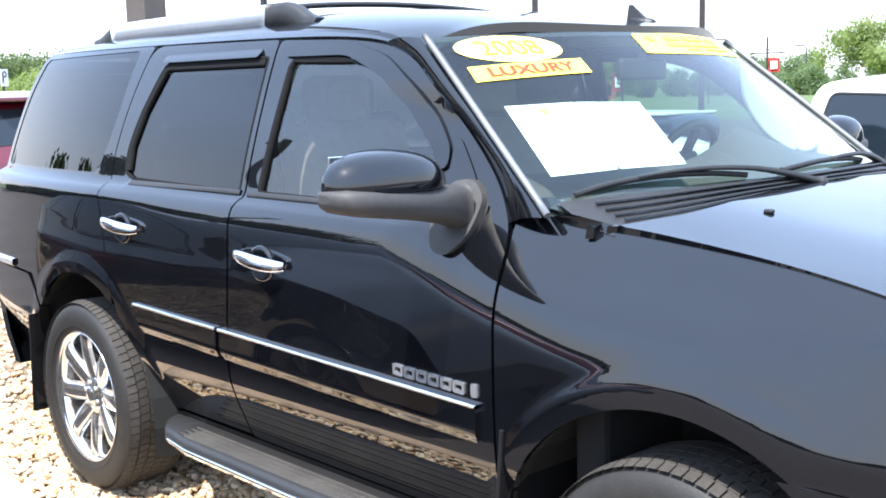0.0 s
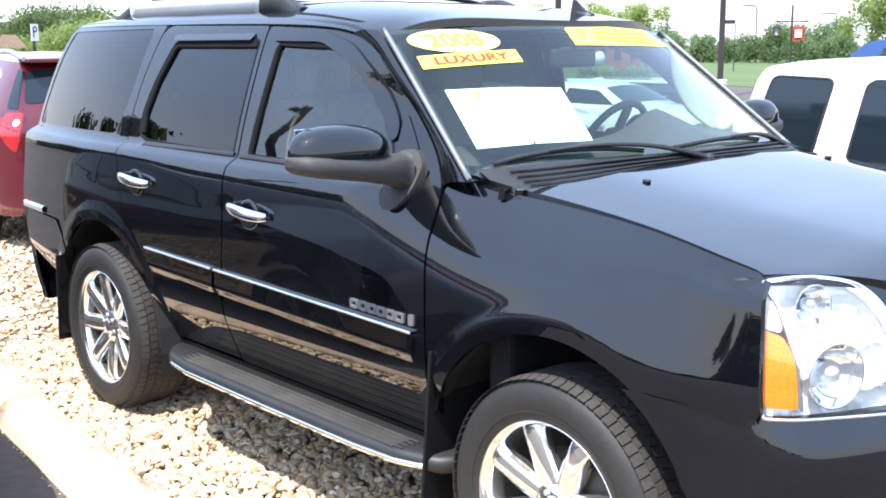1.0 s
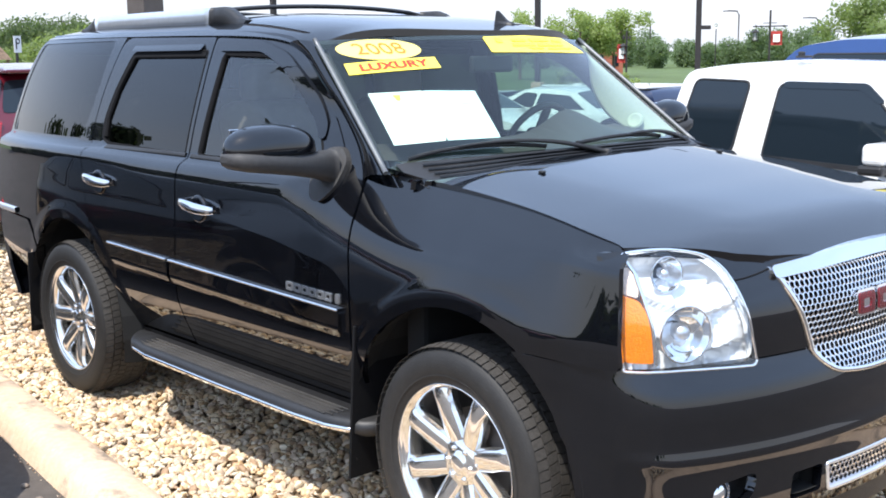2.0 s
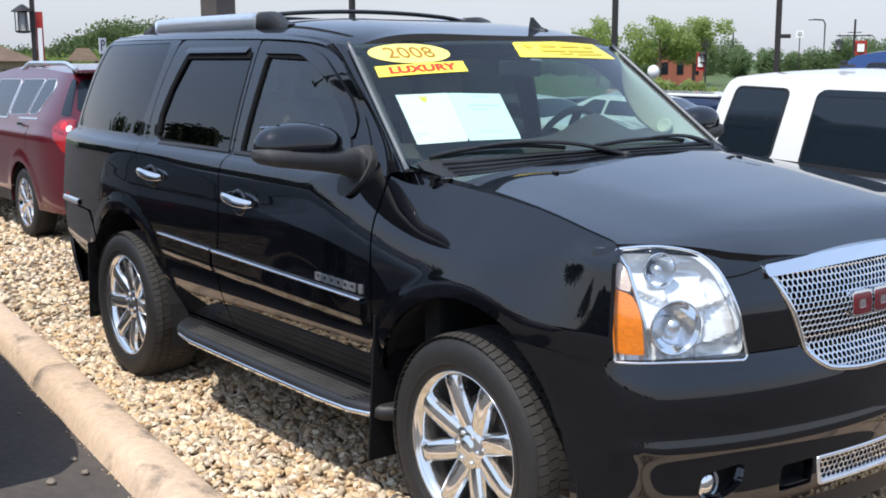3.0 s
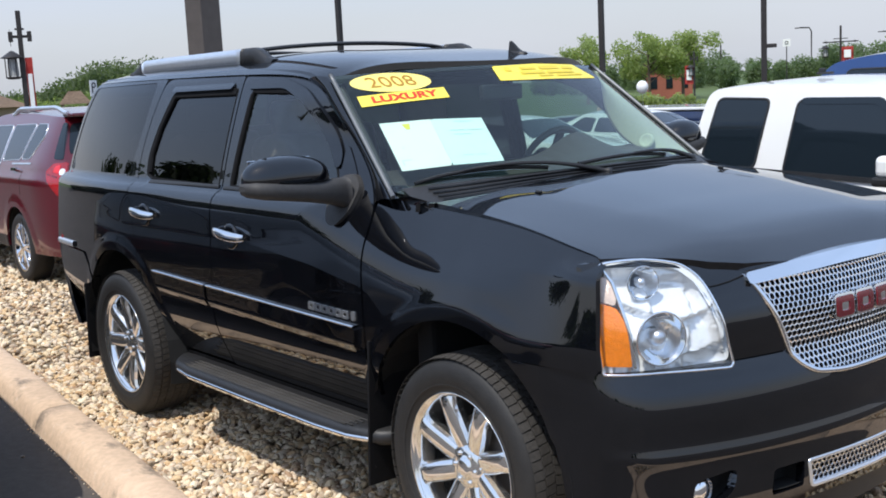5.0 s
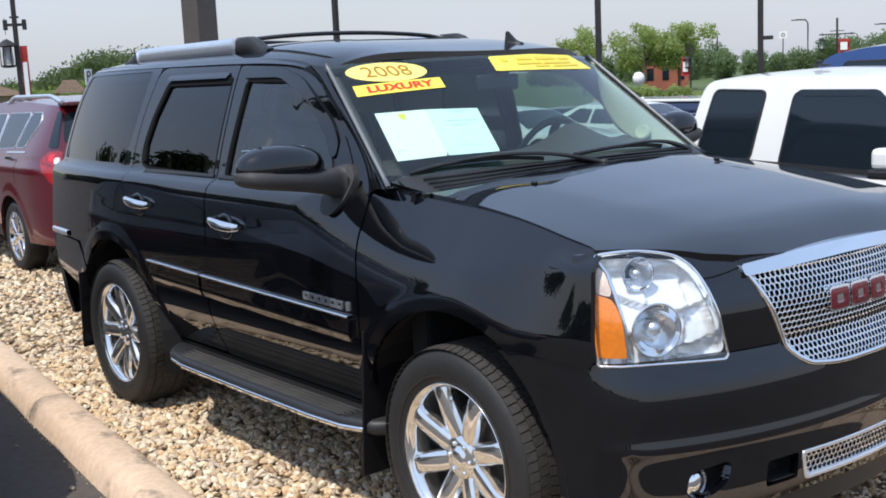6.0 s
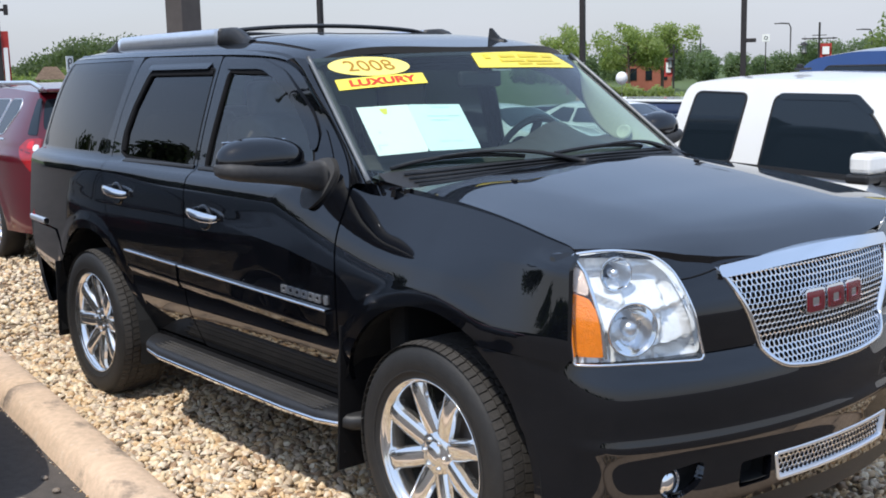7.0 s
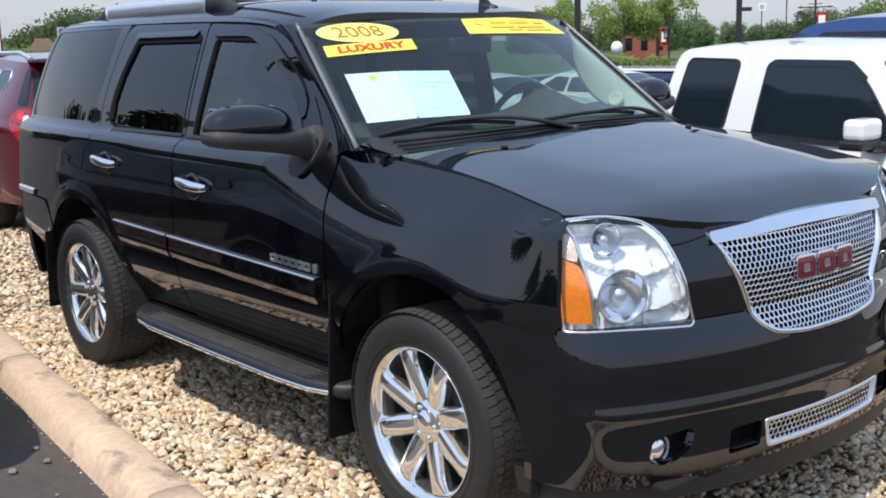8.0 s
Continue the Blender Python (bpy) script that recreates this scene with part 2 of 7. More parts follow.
STONES = stones_mat("river_gravel", ((0.67, 0.52, 0.33), (0.56, 0.37, 0.20), (0.73, 0.60, 0.41), (0.45, 0.34, 0.24), (0.64, 0.45, 0.25), (0.46, 0.36, 0.25), (0.80, 0.69, 0.51), (0.59, 0.42, 0.25), (0.34, 0.22, 0.13), (0.68, 0.52, 0.33), (0.71, 0.57, 0.42), (0.60, 0.49, 0.36)))

# ---- shaping helpers ----
def part(name, bm, material, parent=None, label="", smooth=None):
    """Links a bmesh as one mesh object under a thing or a part."""
    me = bpy.data.meshes.new(name)
    if smooth is not None:
        for f in bm.faces:
            f.smooth = smooth
    bm.to_mesh(me)
    bm.free()
    me.materials.append(material)
    ob = new(name, me)
    if parent is not None:
        ob.parent = parent
    if label:
        tagged(ob, label)
    return ob


def thing(name, label, category, group="", kind="", m=None):
    ob = new(name)
    ob.empty_display_size = 0.2
    if m is not None:
        ob.matrix_world = m
    return tagged(ob, label, category, group, kind)


def crv(v, xs, ys):
    """Smooth curve through a few stations."""
    if v <= xs[0]:
        return ys[0]
    if v >= xs[-1]:
        return ys[-1]
    i = max(k for k in range(len(xs) - 1) if xs[k] <= v)

    def slope(k):
        a = min(max(k - 1, 0), len(xs) - 2) if k in (0,) else k - 1
        b = min(k + 1, len(xs) - 1)
        if k == len(xs) - 1:
            a, b = k - 1, k
        return (ys[b] - ys[a]) / (xs[b] - xs[a])
    h = xs[i + 1] - xs[i]
    s = (v - xs[i]) / h
    m0, m1 = slope(i) * h, slope(i + 1) * h
    return (2 * s ** 3 - 3 * s * s + 1) * ys[i] + (s ** 3 - 2 * s * s + s) * m0 + (3 * s * s - 2 * s ** 3) * ys[i + 1] + (s ** 3 - s * s) * m1


def sm(a, b, v):
    t = min(1.0, max(0.0, (v - a) / (b - a)))
    return t * t * (3 - 2 * t)


def rounded(pts, r=0.03, n=5):
    """Closed outline with rounded corners; r may be one radius or one per corner."""
    out, k = [], len(pts)
    for i in range(k):
        p0, p1, p2 = Vector(pts[i - 1]), Vector(pts[i]), Vector(pts[(i + 1) % k])
        rad = r[i] if isinstance(r, (list, tuple)) else r
        a, b = (p0 - p1), (p2 - p1)
        d = min(rad, a.length * 0.48, b.length * 0.48)
        a, b = p1 + a.normalized() * d, p1 + b.normalized() * d
        for j in range(n + 1):
            t = j / n
            out.append(tuple(a * (1 - t) ** 2 + p1 * 2 * t * (1 - t) + b * t * t))
    return out


def arc2(cx, cz, r, a0, a1, n=16):
    return [(cx + r * math.cos(radians(a0 + (a1 - a0) * i / n)), cz + r * math.sin(radians(a0 + (a1 - a0) * i / n))) for i in range(n + 1)]


def dense(loop, step=0.02, closed=True):
    out, k = [], len(loop)
    for i in range(k if closed else k - 1):
        a, b = np.array(loop[i]), np.array(loop[(i + 1) % k])
        c = max(1, int(np.linalg.norm(b - a) / step))
        out += [tuple(a + (b - a) * j / c) for j in range(c)]
    if not closed:
        out.append(tuple(loop[-1]))
    return out


def inside(poly, u, v):
    x0, y0 = poly[:, 0], poly[:, 1]
    x1, y1 = np.roll(x0, -1), np.roll(y0, -1)
    hit = np.zeros(u.shape, bool)
    for a, b, c, d in zip(x0, y0, x1, y1):
        if b == d:
            continue
        cond = ((b > v) != (d > v)) & (u < (c - a) * (v - b) / (d - b) + a)
        hit ^= cond
    return hit


def nearest(loops, p):
    best, spot = 1e9, p
    for poly in loops:
        a, b = poly, np.roll(poly, -1, axis=0)
        ab = b - a
        t = np.clip(((p - a) * ab).sum(1) / np.maximum((ab * ab).sum(1), 1e-12), 0, 1)
        q = a + ab * t[:, None]
        d = ((q - p) ** 2).sum(1)
        i = int(d.argmin())
        if d[i] < best:
            best, spot = d[i], q[i]
    return spot


def normal_at(S, u, v, e=0.004):
    a, b = Vector(S(u + e, v)) - Vector(S(u - e, v)), Vector(S(u, v + e)) - Vector(S(u, v - e))
    n = a.cross(b)
    return n.normalized() if n.length > 1e-12 else Vector((0, 0, 1))


def offset(S, d):
    return lambda u, v: tuple(Vector(S(u, v)) + normal_at(S, u, v) * d)


def panel(S, outline, holes=(), res=0.02, skirt=0.018, inn=(0, 0, 0), bm=None):
    """A sheet of the surface S(u, v) cut to an outline, with holes and a folded edge of depth skirt towards inn."""
    bm = bm or bmesh.new()
    loops = [np.array(outline, float)] + [np.array(h, float) for h in holes]
    lo, hi = loops[0].min(0), loops[0].max(0)
    nu, nv = (max(2, int(math.ceil((hi[i] - lo[i]) / res))) for i in (0, 1))
    us, vs = np.linspace(lo[0], hi[0], nu + 1), np.linspace(lo[1], hi[1], nv + 1)
    cu, cv = np.meshgrid((us[1:] + us[:-1]) / 2, (vs[1:] + vs[:-1]) / 2, indexing="ij")
    keep = inside(loops[0], cu, cv)
    for h in loops[1:]:
        keep &= ~inside(h, cu, cv)
    count = np.zeros((nu + 1, nv + 1), int)
    for a in (0, 1):
        for b in (0, 1):
            count[a:nu + a, b:nv + b] += keep
    grid = {}
    for i, j in zip(*np.nonzero(count)):
        p = np.array((us[i], vs[j]))
        if count[i, j] < 4:
            p = nearest(loops, p)
        grid[i, j] = bm.verts.new(S(float(p[0]), float(p[1])))
    edge_faces = []
    for i, j in zip(*np.nonzero(keep)):
        f = bm.faces.new((grid[i, j], grid[i + 1, j], grid[i + 1, j + 1], grid[i, j + 1]))
        f.smooth = True
        edge_faces.append(f)
    if skirt:
        rim = [e for f in edge_faces for e in f.edges if len(e.link_faces) == 1]
        low, d = {}, Vector(inn).normalized() * skirt
        for e in rim:
            for v in e.verts:
                if v not in low:
                    low[v] = bm.verts.new(v.co + d)
        for e in rim:
            a, b = e.verts
            e.smooth = False
            bm.faces.new((a, b, low[b], low[a]))
    return bm


def ring(S, outer, width, height=0.006, bm=None, closed=True, base=-0.004):
    """A raised strip that follows a line on the surface S, width to its inner side, height proud of the surface."""
    bm = bm or bmesh.new()
    pts = [np.array(p, float) for p in outer]
    k = len(pts)
    rows = []
    area = sum(pts[i][0] * pts[(i + 1) % k][1] - pts[(i + 1) % k][0] * pts[i][1] for i in range(k)) if closed else 1
    side = 1 if area > 0 else -1
    for i in range(k):
        a, b = (pts[i - 1], pts[(i + 1) % k]) if closed else (pts[max(i - 1, 0)], pts[min(i + 1, k - 1)])
        t = b - a
        t = t / max(np.linalg.norm(t), 1e-9)
        nrm = np.array((-t[1], t[0])) * side
        row = []
        for off, up in ((0, base), (0.0, height * 0.6), (0.18, height), (0.82, height), (1.0, height * 0.6), (1.0, base)):
            p = pts[i] + nrm * off * width
            row.append(bm.verts.new(Vector(S(*p)) + normal_at(S, *p) * up))
        rows.append(row)
    for i in range(k if closed else k - 1):
        r0, r1 = rows[i], rows[(i + 1) % k]
        for j in range(5):
            f = bm.faces.new((r0[j], r1[j], r1[j + 1], r0[j + 1]))
            f.smooth = True
    return bm


def sweep(path, profile, bm=None, up=(0, 0, 1), caps=True, closed=False, smooth=True, scale=None):
    """Carries a closed 2D profile (side, up) along a path in space."""
    bm = bm or bmesh.new()
    path = [Vector(p) for p in path]
    k, rows = len(path), []
    for i, p in enumerate(path):
        a, b = (path[i - 1], path[(i + 1) % k]) if closed else (path[max(i - 1, 0)], path[min(i + 1, k - 1)])
        t = (b - a).normalized()
        s = t.cross(Vector(up))
        s = s.normalized() if s.length > 1e-6 else Vector((1, 0, 0))
        w = s.cross(t)
        f = scale(i / (k - 1)) if scale else 1
        rows.append([bm.verts.new(p + s * (x * f) + w * (y * f)) for x, y in profile])
    m = len(profile)
    for i in range(k if closed else k - 1):
        for j in range(m):
            f = bm.faces.new((rows[i][j], rows[(i + 1) % k][j], rows[(i + 1) % k][(j + 1) % m], rows[i][(j + 1) % m]))
            f.smooth = smooth
    if caps and not closed:
        bm.faces.new(rows[0][::-1])
        bm.faces.new(rows[-1])
    return bm


def circle(r, n=10):
    return [(r * math.cos(2 * math.pi * i / n), r * math.sin(2 * math.pi * i / n)) for i in range(n)]


def lathe(profile, n=48, bm=None, centre=(0, 0, 0), axis="y", smooth=True):
    """Turns a line of (radius, along) round an axis."""
    bm = bm or bmesh.new()
    rows = []
    for i in range(n):
        a = 2 * math.pi * i / n
        row = []
        for r, h in profile:
            c, s = r * math.cos(a), r * math.sin(a)
            p = {"y": (c, h, s), "z": (c, s, h), "x": (h, c, s)}[axis]
            row.append(bm.verts.new((p[0] + centre[0], p[1] + centre[1], p[2] + centre[2])))
        rows.append(row)
    for i in range(n):
        a, b = rows[i], rows[(i + 1) % n]
        for j in range(len(profile) - 1):
            f = bm.faces.new((a[j], b[j], b[j + 1], a[j + 1]))
            f.smooth = smooth
    bmesh.ops.remove_doubles(bm, verts=bm.verts[:], dist=1e-5)
    return bm


def box(bm, c, size, bevel=0.0, m=None, seg=2):
    """A box with softened edges."""
    r = bmesh.ops.create_cube(bm, size=1.0)
    vs = r["verts"]
    bmesh.ops.scale(bm, vec=size, verts=vs)
    if bevel:
        es = list({e for v in vs for e in v.link_edges})
        g = bmesh.ops.bevel(bm, geom=es, offset=bevel, segments=seg, affect="EDGES", profile=0.5)
        vs = list({v for f in g["faces"] for v in f.verts} | {v for v in vs if v.is_valid})
    if m is not None:
        bmesh.ops.transform(bm, matrix=m, verts=vs)
    bmesh.ops.translate(bm, vec=c, verts=vs)
    return vs


def blob(bm, c, size, sub=3, squash=None):
    r = bmesh.ops.create_icosphere(bm, subdivisions=sub, radius=1.0)
    for v in r["verts"]:
        p = v.co.copy()
        if squash:
            p = squash(p)
        v.co = Vector((p.x * size[0] + c[0], p.y * size[1] + c[1], p.z * size[2] + c[2]))
    return r["verts"]


def lettering(text, size, S, place, material, parent, name, lift=0.003, squeeze=1.0, bold=0.0):
    """Built-in letters laid on a surface. place maps the letters' plane (x along, y up) to (u, v) of S."""
    cu = bpy.data.curves.new("letters", "FONT")
    cu.offset = bold
    cu.body, cu.size, cu.align_x, cu.align_y = text, size, "CENTER", "CENTER"
    ob = new("letters", cu)
    me = bpy.data.meshes.new_from_object(ob.evaluated_get(bpy.context.evaluated_depsgraph_get()))
    bpy.data.objects.remove(ob)
    for v in me.vertices:
        u, w = place(v.co.x * squeeze, v.co.y)
        v.co = Vector(S(u, w)) + normal_at(S, u, w) * lift
    me.materials.append(material)
    t = new(name, me)
    t.parent = parent
    return t

# ---- the black estate SUV: one body surface, cut into its panels ----
WZ = (0.36, 0.46, 0.52, 0.56, 0.60, 0.65, 0.68, 0.70, 0.72, 0.76, 0.90, 1.05, 1.15, 1.23, 1.29, 1.315, 1.325, 1.45, 1.60, 1.78, 1.84, 1.88)
WY = (0.842, 0.891, 0.919, 0.9375, 0.9555, 0.9755, 0.986, 0.991, 0.9945, 0.9985, 1.002, 1.0015, 1.000, 0.9970, 0.976, 0.9350, 0.927, 0.894, 0.848, 0.785, 0.752, 0.705)
AXLE_F, AXLE_R, HUB_Z = 0.0, -2.946, 0.407
ARCH_F, ARCH_R, ARCH_RAD = (0.02, 0.40), (-2.88, 0.40), 0.545

# the front wing leans in above its arch crease, and further in towards the bonnet
WING_Z = (0.93, 0.97, 1.0, 1.03, 1.06, 1.09, 1.12, 1.15, 1.20, 1.25, 1.29, 1.33, 1.40)
WING_Y = (1.0022, 1.0012, 0.9985, 0.9940, 0.9865, 0.9755, 0.9590, 0.9395, 0.9060, 0.8720, 0.8445, 0.8170, 0.7670)


def side_y(x, z):
    y = crv(z, WZ, WY)
    if z > 0.93 and x > -1.3:
        rise = crv(x, (-1.3, -1.0, -0.8, -0.65, -0.5, -0.35, -0.2, 0.0), (0.30, 0.235, 0.175, 0.125, 0.08, 0.04, 0.012, 0.0))
        wing = crv(max(0.93, z - rise), WING_Z, WING_Y)
        wing -= sm(0.08, 0.40, x) * max(0.0, wing - (1.0022 - 0.29 * (z - 0.93)))
        lean = max(0.0, y - wing)
        lean *= sm(0.590, 0.660, math.hypot(x - ARCH_F[0], z - ARCH_F[1]))
        y -= lean * sm(1.75, 1.34, z) * (1 - 0.45 * sm(0.42, 0.62, x) * sm(1.20, 1.14, z))
    if x < -1.9 and 1.15 < z < 1.325:
        y += sm(-1.9, -2.7, x) * crv(z, (1.15, 1.23, 1.29, 1.315, 1.325), (0.0, 0.0022, 0.013, 0.017, 0.0))
    if x > 0.05 and z < 0.85:
        y += max(0.0, 0.997 - y) * sm(0.05, 0.25, x)
    y -= 0.02 * sm(0.45, 0.76, x)
    if x < -2.7:
        k = -2.7 - x
        y -= 0.075 * k * k * (0.75 + 0.25 * sm(0.8, 1.4, z))
    for cx, cz in (ARCH_F, ARCH_R):
        y += 0.006 * sm(0.625, 0.598, math.hypot(x - cx, z - cz)) * sm(0.40, 0.15, x)
    return y


FZ = (0.36, 0.45, 0.55, 0.585, 0.600, 0.615, 0.635, 0.66, 0.74, 0.80, 0.862, 0.90, 1.0, 1.107, 1.2, 1.26)
FX = (0.984, 0.992, 0.997, 1.001, 1.005, 1.003, 0.996, 0.995, 0.992, 0.978, 0.947, 0.948, 0.945, 0.90, 0.84, 0.80)


def front_x(y, z):
    return crv(z, FZ, FX) - 0.22 * y * y - 0.055 * abs(y) ** 6


def nose_plan(u, z):
    """One half of the nose in plan: along the flank for u below 0, across the front for u above."""
    if u > 0:
        return front_x(0.955 - u, z), 0.955 - u
    xc = front_x(0.955, z)
    x = xc + u
    return x, side_y(x, z) + (0.955 - side_y(xc, z)) * sm(-0.30, 0.0, u)


def nose(u, z):
    """The whole nose from the right flank (u below 0) over the front (u = 0.955 + y) to the left flank."""
    flip = u > 0.955
    if flip:
        u = 1.91 - u
    x = y = 0.0
    for d in (-0.09, -0.06, -0.03, 0.0, 0.03, 0.06, 0.09):
        k = min(1.0, max(0.0, (0.45 - abs(u)) / 0.2))
        px, py = nose_plan(u + d * k, z)
        x, y = x + px / 7, y + py / 7
    return (x, y if flip else -y, z)


def wind(y, z):
    return (-0.285 - 1.40 * (z - 1.43) - 0.32 * y * y, y, z)


def hood_z(x, y):
    e = crv(x, (-0.4, -0.11, 0.266, 0.63, 0.75, 0.86, 0.92), (1.314, 1.295, 1.261, 1.200, 1.166, 1.108, 1.07))
    return e + (0.034 + 0.036 * sm(0.35, -0.35, x)) * (1 - abs(y / 0.92) ** 3.3) + 0.005 * sm(0.84, 0.50, abs(y) + 0.14 * sm(0.0, 0.8, x))


def hood_rear(y):
    return crv(abs(y), (0.0, 0.2, 0.4, 0.55, 0.68, 0.765, 0.845, 0.885), (-0.165, -0.160, -0.148, -0.140, -0.155, -0.195, -0.245, -0.30))


def hood_s(x, y):
    return (x, y, hood_z(x, y))


DOOR_TOP = ((-4.0, -3.7, -2.5, -1.7, -1.3, -1.1, -0.98), (1.84, 1.848, 1.842, 1.832, 1.815, 1.785, 1.74))


def roof_s(x, s):
    ze = crv(x, *DOOR_TOP)
    ye = side_y(x, ze)
    zc = crv(x, (-4.0, -3.6, -3.0, -2.3, -1.6, -1.2, -0.80), (1.875, 1.905, 1.93, 1.938, 1.93, 1.90, 1.835))
    a = abs(s)
    k = 1 - a ** 5.5
    return (x, ye * s, ze + (zc - ze) * k)


def side_surface(sgn):
    """The flank as a function of (u, z); u runs forward on the right side and back on the left, so that it faces outwards."""
    return lambda u, z: (-sgn * u, sgn * side_y(-sgn * u, z), z)


def flip(sgn, pts):
    return [(-sgn * x, z) for x, z in pts]


TRIM_Z, TRIM_X = (1.335, 1.379, 1.443, 1.521, 1.59, 1.66, 1.765), (-0.62, -0.689, -0.815, -0.888, -0.92, -0.929, -0.94)

suv = thing("suv", "glossy black SUV with chrome wheels and dealer stickers on gravel", "car")

FENDER = [(-0.508, 0.46), (-0.505, 1.20), (-0.53, 1.305), (-0.515, 1.375), (-0.43, 1.375), (-0.385, 1.335), *[(x, crv(x, (-0.4, -0.11, 0.266, 0.63), (1.314, 1.295, 1.261, 1.200))) for x in (-0.36, -0.24, -0.11, 0.0, 0.13, 0.266, 0.38, 0.50, 0.63)], (0.655, 1.17), (0.665, 1.09), (0.68, 0.95), (0.69, 0.868), (0.34, 0.862)]
FENDER = rounded(FENDER, 0.02, 3) + arc2(*ARCH_F, ARCH_RAD, 58, 172, 24)
F_DOOR = rounded([(-0.518, 0.47), (-1.785, 0.47), (-1.72, 1.20), (-1.705, 1.826), (-1.30, 1.81), (-1.10, 1.78), (-0.985, 1.735), (-0.78, 1.56), (-0.62, 1.40), (-0.54, 1.30), (-0.515, 1.20)], (0.04, 0.02, 0.1, 0.02, 0.1, 0.1, 0.1, 0.1, 0.08, 0.06, 0.06), 4)
F_GLASS = rounded([(-1.655, 1.33), (-1.615, 1.768), (-1.30, 1.758), (-1.10, 1.70), (-0.93, 1.57), (-0.80, 1.42), (-0.745, 1.325)], (0.03, 0.05, 0.1, 0.15, 0.15, 0.1, 0.02), 5)
R_DOOR = rounded([(-1.795, 0.47), (-1.73, 1.20), (-1.715, 1.828), (-2.555, 1.84), (-2.645, 1.60), (-2.68, 1.36), (-2.62, 1.18), (-2.61, 1.0), (-2.555, 0.855)], (0.02, 0.1, 0.02, 0.06, 0.15, 0.08, 0.1, 0.1, 0.03), 4) + arc2(*ARCH_R, ARCH_RAD, 54, 8, 10)
R_GLASS = rounded([(-1.752, 1.326), (-1.742, 1.776), (-2.43, 1.776), (-2.53, 1.60), (-2.578, 1.46), (-2.575, 1.365), (-2.52, 1.338)], (0.015, 0.02, 0.05, 0.15, 0.08, 0.05, 0.04), 5)
QUARTER = rounded([(-2.562, 0.86), (-2.617, 1.0), (-2.627, 1.18), (-2.687, 1.36), (-2.652, 1.60), (-2.562, 1.842), (-3.70, 1.848), (-3.86, 1.70), (-4.02, 1.34), (-4.05, 0.90), (-3.42, 0.888)], (0.03, 0.1, 0.1, 0.08, 0.15, 0.03, 0.05, 0.1, 0.1, 0.03, 0.03), 4) + arc2(*ARCH_R, ARCH_RAD, 140, 56, 14)
Q_GLASS = rounded([(-2.665, 1.828), (-2.735, 1.50), (-2.80, 1.352), (-3.965, 1.345), (-3.83, 1.66), (-3.68, 1.825)], (0.03, 0.2, 0.05, 0.03, 0.2, 0.03), 5)

